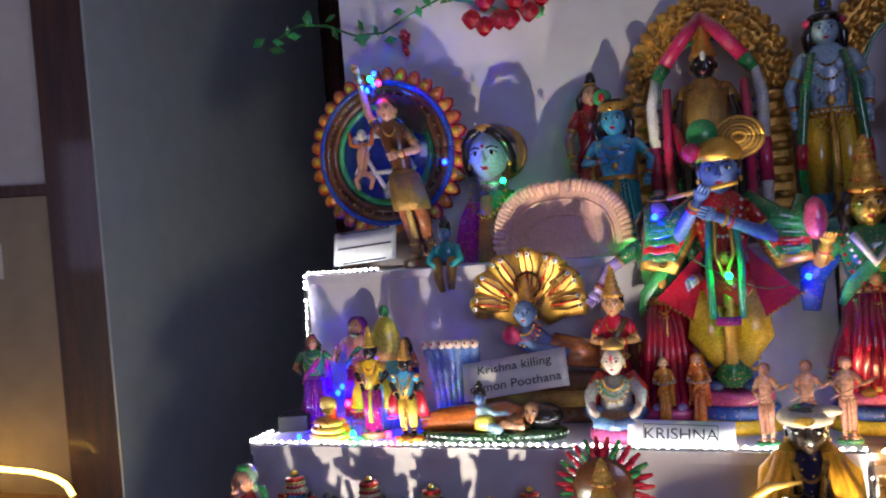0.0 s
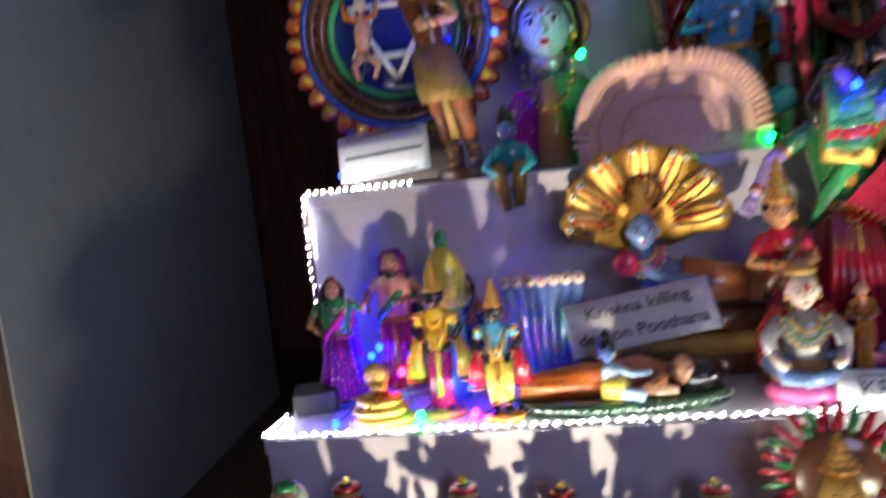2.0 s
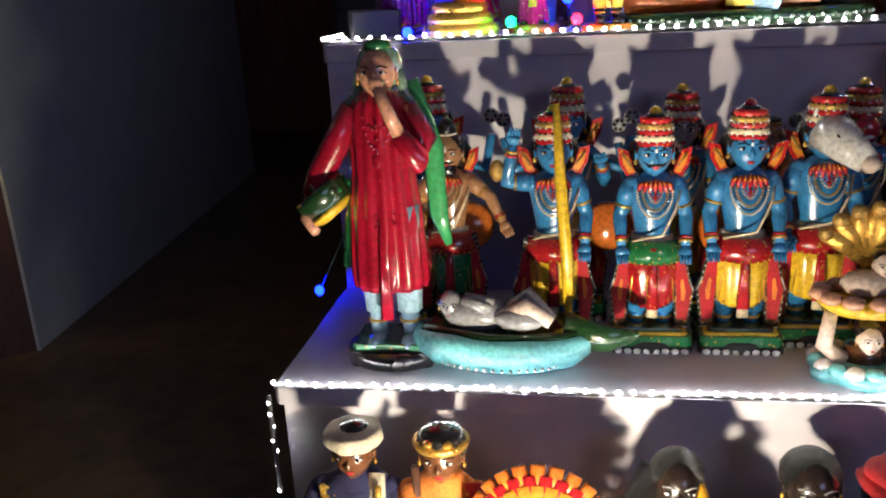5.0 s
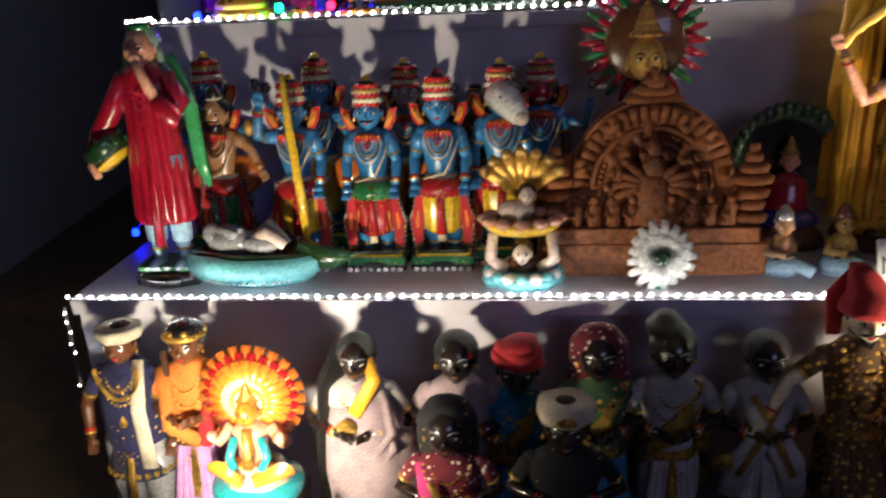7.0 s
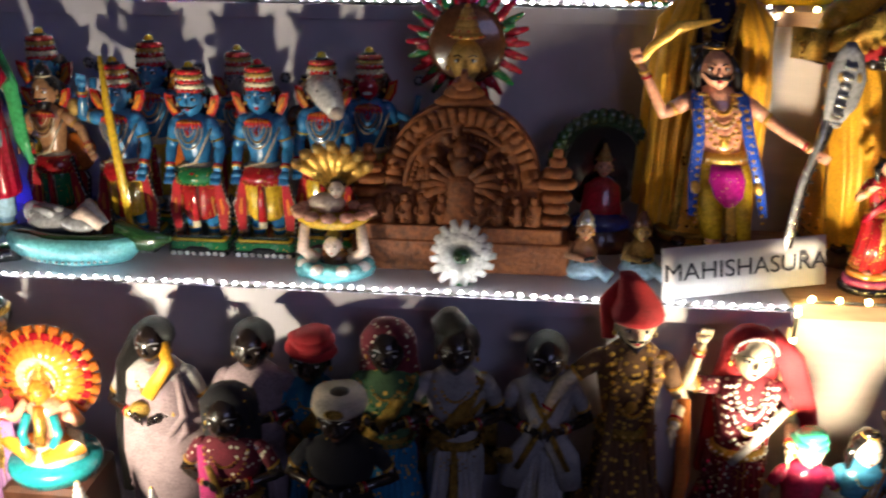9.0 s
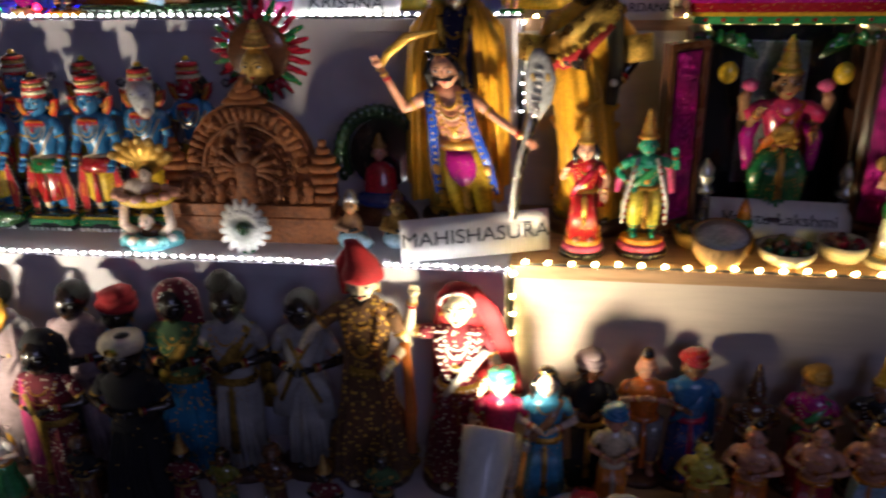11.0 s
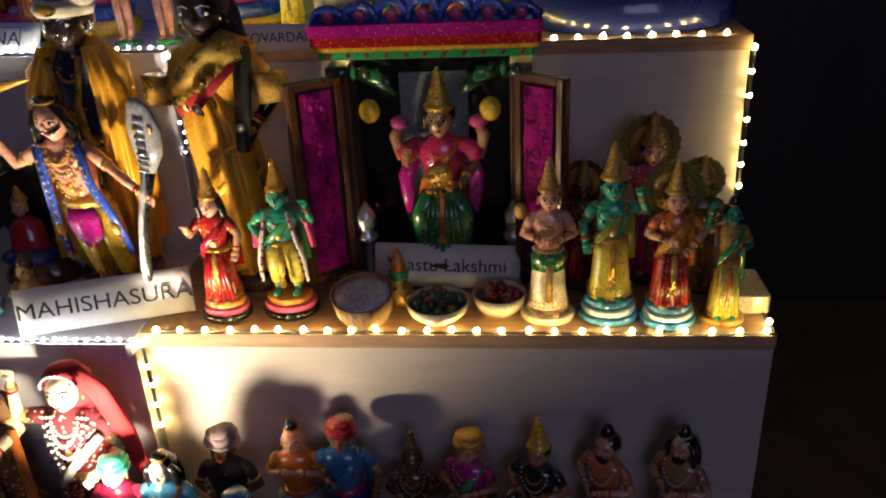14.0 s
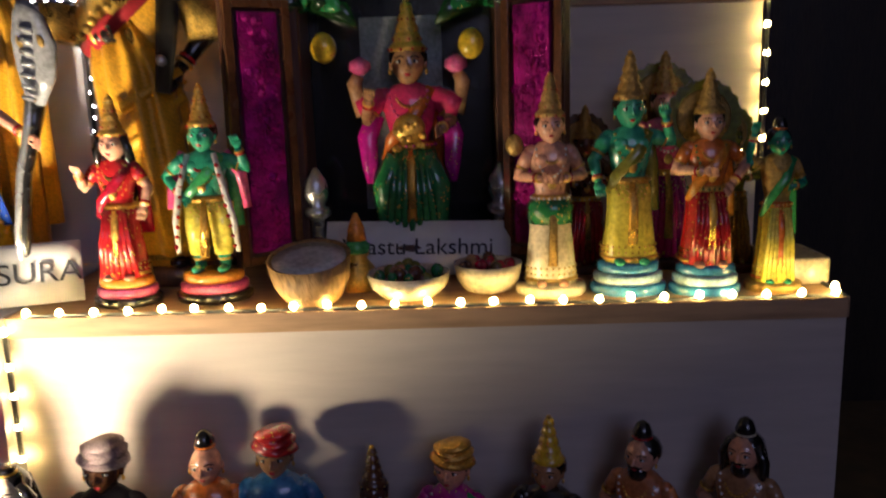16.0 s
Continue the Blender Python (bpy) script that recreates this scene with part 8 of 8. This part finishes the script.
def pink_sash(s, Z, hz, hr):
    shag(s, Z, hz, hr)
    s.tube("c_pink", [(-0.10, -0.03, Z(0.66)), (-0.06, -0.12, Z(0.48)), (-0.05, -0.13, Z(0.22))], [0.035, 0.045, 0.05], 10, 0.4)
    s.tube("glitter", [(-0.06, -0.115, Z(0.62)), (-0.005, -0.13, Z(0.46)), (0.0, -0.13, Z(0.25))], [0.016, 0.018, 0.02], 8, 0.5)


doll((0.216, -0.165, Z1), 0.240, "dark doll with shaggy hair in maroon cloth and pink sash", skin="ebony", top="c_maroon", low="c_maroon", trim="glitter", arms=("fold", "fold"), extra=pink_sash, wide=1.3, head=1.4, beads=("gold", "gold"), hair="hair", mouth="brown", brow="grey", veil="c_black")
doll((0.330, -0.165, Z1), 0.244, "dark doll in black robe with white and gold headband", skin="ebony", top="c_black", low="c_black", trim="c_black", arms=("fold", "fold"), wide=1.4, head=1.35, beads=(), hair="hair", mouth="brown", brow="grey",
     extra=lambda s, Z, hz, hr: (s.lathe("c_cream", [(hz + hr * 0.45, hr * 1.02), (hz + hr * 0.7, hr * 1.10), (hz + hr * 1.05, hr * 1.02)], (0, 0.01, 0), 22, 5, 0.04), s.ball("glitter", (0, -hr * 1.0, hz + hr * 0.75), (hr * 0.4, hr * 0.16, hr * 0.2), 10)), skirt=1.2)
doll((0.366, -0.085, Z1), 0.280, "dark woman doll in green brocade with red veil", skin="ebony", top="c_green", low="c_blue", trim="glitter", arms=("fold", "fold"), wide=1.1, head=1.2, beads=("gold", "green"), hair="hair", veil="c_maroon", mouth="brown", brow="grey", skirt=1.25, sash="glitter")


def tunic(s, Z, hz, hr):
    s.tube("glitter", [(0.10, -0.03, Z(0.60)), (0.0, -0.10, Z(0.50)), (-0.09, -0.06, Z(0.44))], [0.02, 0.024, 0.02], 8, 0.6)
    s.lathe("hair", [(hz + hr * 0.8, hr * 0.7), (hz + hr * 1.15, hr * 0.75), (hz + hr * 1.6, hr * 0.3)], (-hr * 0.3, 0.02, 0), 12)


doll((0.440, -0.086, Z1), 0.285, "dark doll in white tunic with gold edging and topknot", skin="ebony", top="c_white", low="c_white", trim="glitter", arms=("fold", "fold"), extra=tunic, wide=1.1, head=1.2, beads=("gold", "gold"), hair="hair", mouth="brown", brow="grey", sash="glitter", skirt=0.8)


def cross(s, Z, hz, hr):
    for q in (-1, 1):
        s.tube("c_white", [(q * 0.09, -0.01, Z(0.69)), (q * 0.01, -0.10, Z(0.56)), (-q * 0.09, -0.10, Z(0.42)), (-q * 0.12, -0.08, Z(0.28))], [0.04, 0.05, 0.055, 0.05], 12, 0.4)
        s.tube("glitter", [(q * 0.055, -0.075, Z(0.66)), (-q * 0.03, -0.135, Z(0.52)), (-q * 0.10, -0.125, Z(0.38))], [0.010, 0.012, 0.012], 6, 0.6)
    s.ball("glitter", (-0.15, -0.11, Z(0.42)), (0.05, 0.012, 0.04), 10)


doll((0.535, -0.074, Z1), 0.272, "dark doll in crossed white shawl with gold borders", skin="ebony", top="c_white", low="c_white", trim="c_white", arms=("fold", "fold"), extra=cross, wide=1.1, head=1.2, beads=(), hair="hair", mouth="brown", brow="grey", skirt=0.75)


def king(s, Z, hz, hr):
    s.lathe("c_red", [(hz + hr * 0.35, hr * 1.06), (hz + hr * 0.6, hr * 1.1), (hz + hr * 1.2, hr * 0.85), (hz + hr * 1.9, hr * 0.55, hr * 0.4, -hr * 0.3, 0.0), (hz + hr * 2.3, hr * 0.35, hr * 0.3, -hr * 0.5, 0.0)], seg=22, folds=5, depth=0.05)
    s.tube("c_red", [(-hr * 0.5, 0.02, hz + hr * 1.9), (-hr * 1.1, 0.03, hz + hr * 0.9), (-hr * 1.0, 0.03, hz - hr * 0.8)], [hr * 0.3, hr * 0.42, hr * 0.3], 10, 0.5)
    for q in (-1, 1):
        s.tube("hairb", [(0, -hr * 0.93, hz - hr * 0.30), (q * hr * 0.3, -hr * 0.86, hz - hr * 0.34), (q * hr * 0.5, -hr * 0.6, hz - hr * 0.16)], [hr * 0.06, hr * 0.07, hr * 0.02], 6)
        s.tube("c_brown", [(q * 0.05, -0.05, Z(0.66)), (q * 0.07, -0.10, Z(0.44)), (q * 0.13, -0.13, Z(0.04))], [0.012, 0.014, 0.018], 6)
    s.tube("hairb", [(-hr * 0.7, -hr * 0.3, hz - hr * 0.2), (0, -hr * 0.75, hz - hr * 0.85), (hr * 0.7, -hr * 0.3, hz - hr * 0.2)], [hr * 0.12, hr * 0.14, hr * 0.12], 8)
    necklace(s, (0, -0.06, Z(0.68)), 0.075, 0.20, "gold", 0.011, 21, 0.05)
    s.tube("c_orange", [(0.17, -0.06, Z(0.55)), (0.19, -0.08, Z(0.30)), (0.18, -0.06, Z(0.10))], [0.02, 0.026, 0.02], 8, 0.5)


doll((0.622, -0.080, Z1), 0.318, "king puppet in brown brocade robe with tall red turban", skin="cream", top="c_brown", low="c_brown", trim="glitter", arms=("wide", "fore"), extra=king, wide=1.05, head=1.0, beads=("gold",), hair="hairb", skirt=1.45, folds=13)


def queen(s, Z, hz, hr):
    s.tube("c_red", [(hr * 0.6, 0.02, hz + hr * 0.9), (hr * 1.6, 0.0, hz - hr * 0.2), (hr * 2.4, -0.01, Z(0.58)), (hr * 3.0, -0.02, Z(0.40))], [hr * 0.4, hr * 0.55, hr * 0.55, hr * 0.4], 12, 0.4)
    s.tube("c_white", [(0.13, -0.06, Z(0.60)), (0.02, -0.11, Z(0.50)), (-0.05, -0.11, Z(0.42))], [0.020, 0.020, 0.016], 8, 0.5)
    for k in range(3):
        necklace(s, (0, -0.055, Z(0.67)), 0.055 + 0.018 * k, 0.10 + 0.06 * k, "white", 0.010, 19, 0.05)
    s.beads("white", [(hr * 0.85 * math.cos(math.pi * i / 14), -hr * 0.5, hz + hr * (0.35 + 0.65 * math.sin(math.pi * i / 14))) for i in range(15)], 0.009)
    for i in range(70):
        a = random.uniform(math.pi, 2 * math.pi)
        z = random.uniform(0.04, 0.40)
        r = 0.135 - 0.08 * z
        s.ball("silver" if i % 2 else "rose", (r * math.cos(a) * 1.05, r * math.sin(a), Z(z)), 0.008, 5)


doll((0.742, -0.080, Z1), 0.290, "queen puppet in maroon mirror-work dress with red veil", skin="cream", top="c_maroon", low="c_maroon", trim="glitter", arms=("up", "fore"), extra=queen, wide=1.1, head=1.1, beads=("white",), hair="hairb", veil="c_red", skirt=1.2)

doll((0.800, -0.120, Z1), 0.212, "man doll in bright pink coat with green cap", skin="pale", top="rose", low="cream", trim="rose", arms=("down", "down"), hat="turban", hatmat="jade", wide=1.05, head=1.05, beads=(), legs=True)
doll((0.856, -0.120, Z1), 0.210, "woman doll in turquoise sari with gold belt", skin="pale", top="sky", low="sky", trim="gold", arms=("fold", "fold"), wide=1.05, head=1.05, beads=("gold",), hair="hairb", long_hair=True, sash="tan", hat="bun")
doll((0.910, -0.075, Z1), 0.215, "dark-coated doll with beige cap", skin="brown", top="c_black", low="c_black", trim="gold", arms=("fold", "fold"), wide=1.1, head=1.15, beads=(), hat="turban", hatmat="c_mauve", sash=None)
doll((0.984, -0.045, Z1), 0.202, "shaven saint doll in orange shirt and grey trousers", skin="flesh", top="orange", low="grey", trim="orange", arms=("pray", "pray"), wide=1.15, head=1.1, beads=(), legs=True, hat="knot", hair=None)
doll((1.043, -0.045, Z1), 0.208, "man doll in blue coat with red turban and pink sash", skin="tan", top="blue", low="royal", trim="rose", arms=("fold", "down"), wide=1.2, head=1.15, beads=(), hat="turban", hatmat="red", sash="blue")
doll((0.940, -0.135, Z1), 0.176, "small child doll in cream with blue turban", skin="flesh", top="cream", low="saffron", trim="cream", arms=("fold", "fold"), wide=1.0, head=1.15, beads=(), hat="turban", hatmat="blue")
doll((1.125, -0.042, Z1), 0.182, "small dark brown crowned doll", skin="brown", top="brown", low="brown", trim="oldgold", hat="crown", hatmat="brown", wide=1.1)
doll((1.193, -0.048, Z1), 0.193, "crowned doll with gold headdress and pink scarf", skin="flesh", top="magenta", low="crimson", trim="gold", hat="turban", hatmat="gold", wide=1.15, head=1.2, sash="leaf", turn=-20)
doll((1.274, -0.048, Z1), 0.208, "figure with pointed yellow hood", skin="tan", top="black", low="black", trim="gold", hat="crown", hatmat="yellow", wide=1.1, sash=None, turn=-25)
doll((1.352, -0.050, Z1), 0.203, "bearded sage figurine with black topknot", skin="flesh", top="terra", low="terra", trim="red", hat="knot", wide=1.1, head=1.05, beard="hairb", turn=-40)
doll((1.437, -0.050, Z1), 0.204, "bearded sage figurine with high black hair bun", skin="flesh", top="tan", low="peach", trim="cream", hat="knot", wide=1.1, head=1.05, beard="hairb", turn=-40, long_hair=True)
for x, y, h, m, b, lab in ((1.045, -0.150, 0.150, "lemon", "oldgold", "small yellow-crowned musician figurine"), (1.105, -0.140, 0.168, "flesh", "orange", "small bare-chested musician figurine"),
                           (1.180, -0.135, 0.172, "flesh", "crimson", "small musician figurine with black hair and red belt"), (1.245, -0.130, 0.176, "flesh", "paleblue", "small musician figurine with pale blue dhoti")):
    doll((x, y, Z1), h, lab, skin=m, low=b, trim="saffron", bare=True, arms=("fold", "fold"), wide=1.2, head=1.15, hair="hairb", hat="knot", beads=("gold",), turn=-20)
s = Shape()
s.ball("grey", (0, 0, 0.050), (0.048, 0.026, 0.030), 14)
s.tube("white", [(0.030, -0.006, 0.060), (0.045, -0.012, 0.085)], [0.016, 0.012], 10)
s.ball("white", (0.052, -0.016, 0.088), (0.018, 0.011, 0.011), 10)
for x in (-0.03, 0.03):
    for y in (-0.012, 0.012):
        s.tube("grey", [(x, y, 0.04), (x, y, 0.001)], [0.009, 0.007], 8)
s.lathe("crimson", [(0.02, 0.022, 0.030), (0.06, 0.024, 0.032), (0.08, 0.016, 0.02)], (0.005, 0, 0), 16)
s.thing("horse_figurine", (0.900, -0.195, Z1), 0, "small grey and white horse figurine with red saddle", "figurine")
random.seed(7)
cols = ("c_maroon", "c_green", "brown", "c_navy", "c_black", "c_maroon", "olive", "brown")
for i, x in enumerate((-0.17, -0.09, 0.07, 0.14, 0.27, 0.40, 0.46, 0.52, 0.59, 0.66)):
    if i < 4:
        doll((x, -0.205 + 0.012 * (i % 2), Z1), random.uniform(0.140, 0.160), "small pale clay figurine with pointed crown in the front row", skin=("peach", "cream", "pale", "pale")[i], top=("orange", "saffron", "cream", "white")[i],
             low=("terra", "cream", "white", "leaf")[i], trim="oldgold", wide=1.35, head=1.0, hat="crown", hatmat=("oldgold", "cream", "white", "white")[i], beads=("gold",), skirt=1.2)
    else:
        doll((x, -0.205 + 0.012 * (i % 2), Z1), random.uniform(0.115, 0.135), "small dark figurine in the front row of the lowest step", skin=random.choice(("brown", "ebony", "ebony")), top=cols[i % 8], low=cols[(i + 3) % 8], trim="oldgold",
             wide=1.15, head=1.2, hat=("bun", "turban", "crown")[i % 3], hatmat=("c_maroon", "brown", "oldgold")[i % 3], beads=("oldgold",))


def spot_can(at, aim, label):
    root = tagged(new("spot_lamp"), label, "lamp")
    root.matrix_world = look(at, aim)
    s = Shape()
    prof = [(0.100, 0.016), (0.090, 0.022), (0.02, 0.029), (-0.010, 0.031), (-0.012, 0.030), (0.02, 0.026), (0.060, 0.020)]
    s.lathe("canwhite", prof, seg=28)
    s.part("shade", root, "white enamelled metal cone shade")
    s = Shape()
    s.tube("plastic", [(0, 0, 0.098), (0, -0.02, 0.12), (0.0, -0.05, 0.135)], 0.004, 8)
    s.part("neck", root)
    foot = Shape()
    foot.tube("plastic", [root.matrix_world.inverted() @ Vector(v) for v in ((at[0], at[1] - 0.03, at[2] - 0.12), (at[0], at[1] - 0.04, Z1 + 0.01), (at[0], at[1] - 0.03, Z1 + 0.004))], [0.005, 0.006, 0.026], 10)
    foot.part("stem", root)
    return root


spot_can(SPOT_R, SPOT_R_AIM, "white clip-on spot lamp shining up at the steps")

# ---- paper signs ----


def lettering(text, size, parent, m, font_extrude=0.0003, wide=1.0):
    cu = bpy.data.curves.new("lettering", "FONT")
    cu.body, cu.size, cu.extrude, cu.align_x, cu.align_y = text, size, font_extrude, "CENTER", "CENTER"
    tmp = bpy.data.objects.new("tmp", cu)
    scene.collection.objects.link(tmp)
    bpy.context.view_layer.update()
    me = bpy.data.meshes.new_from_object(tmp.evaluated_get(bpy.context.evaluated_depsgraph_get()))
    bpy.data.objects.remove(tmp)
    me.materials.clear()
    me.materials.append(P["ink"])
    ob = new("lettering", me)
    ob.parent = parent
    ob.matrix_local = m @ Matrix.Diagonal((wide, 1, 1, 1))
    return ob


def sign(tl, tr, bl, lines, sizes, label, thick=0.002, wides=(1.0, 1.0), curl=0.0):
    """A sheet with its corners at tl, tr, bl; x runs along the top edge, y up the sheet."""
    tl, tr, bl = Vector(tl), Vector(tr), Vector(bl)
    ux = (tr - tl)
    w = ux.length
    ux.normalize()
    uy = (tl - bl)
    uy -= ux * uy.dot(ux)
    h = uy.length
    uy.normalize()
    uz = ux.cross(uy)
    c = (tr + bl) / 2
    root = tagged(new("paper_sign"), label, "sign")
    root.matrix_world = Matrix(((ux.x, uy.x, uz.x, c.x), (ux.y, uy.y, uz.y, c.y), (ux.z, uy.z, uz.z, c.z), (0, 0, 0, 1)))
    s = Shape()
    n = 12
    top, bot = [], []
    vs, fs = [], []
    for j in range(4):
        for i in range(n + 1):
            x, y = w * (i / n - 0.5), h * (j / 3 - 0.5)
            z = curl * (math.sin(3.1 * i / n + 0.6 * j) - 0.6)
            vs.append((x, y, z))
            vs.append((x, y, z - thick))
    k = lambda i, j, b: 2 * (j * (n + 1) + i) + b
    for j in range(3):
        for i in range(n):
            fs.append((k(i, j, 0), k(i + 1, j, 0), k(i + 1, j + 1, 0), k(i, j + 1, 0)))
            fs.append((k(i, j, 1), k(i, j + 1, 1), k(i + 1, j + 1, 1), k(i + 1, j, 1)))
    for i in range(n):
        fs += [(k(i, 0, 0), k(i, 0, 1), k(i + 1, 0, 1), k(i + 1, 0, 0)), (k(i, 3, 0), k(i + 1, 3, 0), k(i + 1, 3, 1), k(i, 3, 1))]
    for j in range(3):
        fs += [(k(0, j, 0), k(0, j + 1, 0), k(0, j + 1, 1), k(0, j, 1)), (k(n, j, 0), k(n, j, 1), k(n, j + 1, 1), k(n, j + 1, 0))]
    s.put("paper", vs, fs)
    s.part("sheet", root)
    for i, (text, size) in enumerate(zip(lines, sizes)):
        y = h * ((len(lines) - 1) / 2 - i) * 0.46
        if text == "|":
            b = Shape().box("ink", (0, y, 0.0008), (w * size, h * 0.05, 0.0006))
            b.part("text_bar", root)
        else:
            lettering(text, size, root, pose(0, y, 0.0012 + curl * 0.4), wide=wides[i % 2])
    return root, w, h


sign((0.151, 0.352, 0.758), (0.340, 0.372, 0.783), (0.162, 0.312, 0.697), ("Krishna killing", "demon Poothana"), (0.0235, 0.0235), "white paper sign lettered Krishna killing demon Poothana", wides=(1.04, 1.04), curl=0.0006)
r, w, h = sign((0.458, 0.256, 0.680), (0.621, 0.256, 0.676), (0.458, 0.232, 0.6405), ("KRISHNA",), (0.026,), "white laminated paper sign lettered KRISHNA at the step edge", thick=0.004, wides=(1.05, 1.0), curl=0.0004)
for k, (x, y, a, b) in enumerate(((0, 0.016, 0.112, 0.0012), (0, -0.016, 0.112, 0.0012), (-0.056, 0, 0.0012, 0.032), (0.056, 0, 0.0012, 0.032))):
    Shape().box("ink", (x, y, 0.0012), (a, b, 0.0005)).part("border_line", r)
sign((0.656, -0.003, 0.410), (0.849, 0.060, 0.411), (0.660, -0.015, 0.3545), ("MAHISHASURA",), (0.0275,), "white paper sign lettered MAHISHASURA on the step edge", wides=(1.10, 1.0), thick=0.003, curl=0.0008)
sign((0.900, 0.226, 0.669), (1.012, 0.226, 0.669), (0.900, 0.222, 0.636), ("GOVARDANA",), (0.0170,), "white paper sign lettered GOVARDANA half hidden by dolls")
sign((1.070, 0.128, 0.410), (1.255, 0.118, 0.408), (1.070, 0.106, 0.360), ("Vaastu Lakshmi",), (0.0235,), "white paper sign lettered Vaastu Lakshmi before the small shrine", wides=(1.04, 1.0))
sign((-0.190, 0.540, 1.020), (-0.045, 0.548, 1.030), (-0.183, 0.510, 0.950), ("|", "|", "|"), (0.8, 0.86, 0.7), "white paper note with small blurred lines of text")

# ---- passage and next room ----
s = Shape()
s.lathe("c_green", [(0.0, 0.10), (0.2, 0.16), (0.35, 0.12), (0.4, 0.05)], seg=18, folds=6, depth=0.12)
s.thing("shoulder_bag", (-1.05, 3.95, 0.76), 0, "dark green bag lying on the cabinet in the passage", "bag")
s = Shape()
s.box("grey", (0, 0, 0.45), (0.40, 0.35, 0.90))
s.box("wood", (0, 0, 0.905), (0.44, 0.38, 0.02))
s.thing("cabinet", (-1.05, 3.95, FLOOR_Z), 0, "grey cabinet at the end of the passage", "cabinet")
s = Shape()
s.tube(GLOW_N, [(-1.90, 0.80, 0.398), (-1.541, 0.80, 0.391), (-1.405, 0.80, 0.384), (-1.330, 0.80, 0.370), (-1.285, 0.80, 0.350), (-1.262, 0.80, 0.318)], 0.008, 10)
s.thing("rope_light", (0, 0, 0), 0, "glowing amber rope light on the side table", "rope light")
table = tagged(new("side_table"), "low dark wooden side table in the next room", "table")
Shape().box("wood", (-1.62, 0.78, 0.293), (0.72, 0.10, 0.030)).part("tabletop", table)
for x in (-1.94, -1.30):
    Shape().box("wood", (x, 0.78, (0.277 + FLOOR_Z) / 2), (0.035, 0.06, 0.277 - FLOOR_Z)).part("leg", table)
s = Shape()
c = q0 + side * 0.185 + Vector((0.012, -0.016, 1.030))
s.box("canwhite", tuple(c), (0.075, 0.012, 0.115), Matrix.Rotation(radians(37), 3, "Z"))
s.box("canwhite", tuple(c + Vector((0.005, -0.007, 0.0))), (0.025, 0.008, 0.045), Matrix.Rotation(radians(37), 3, "Z"))
s.thing("light_switch", (0, 0, 0), 0, "white wall switch plate", "switch")
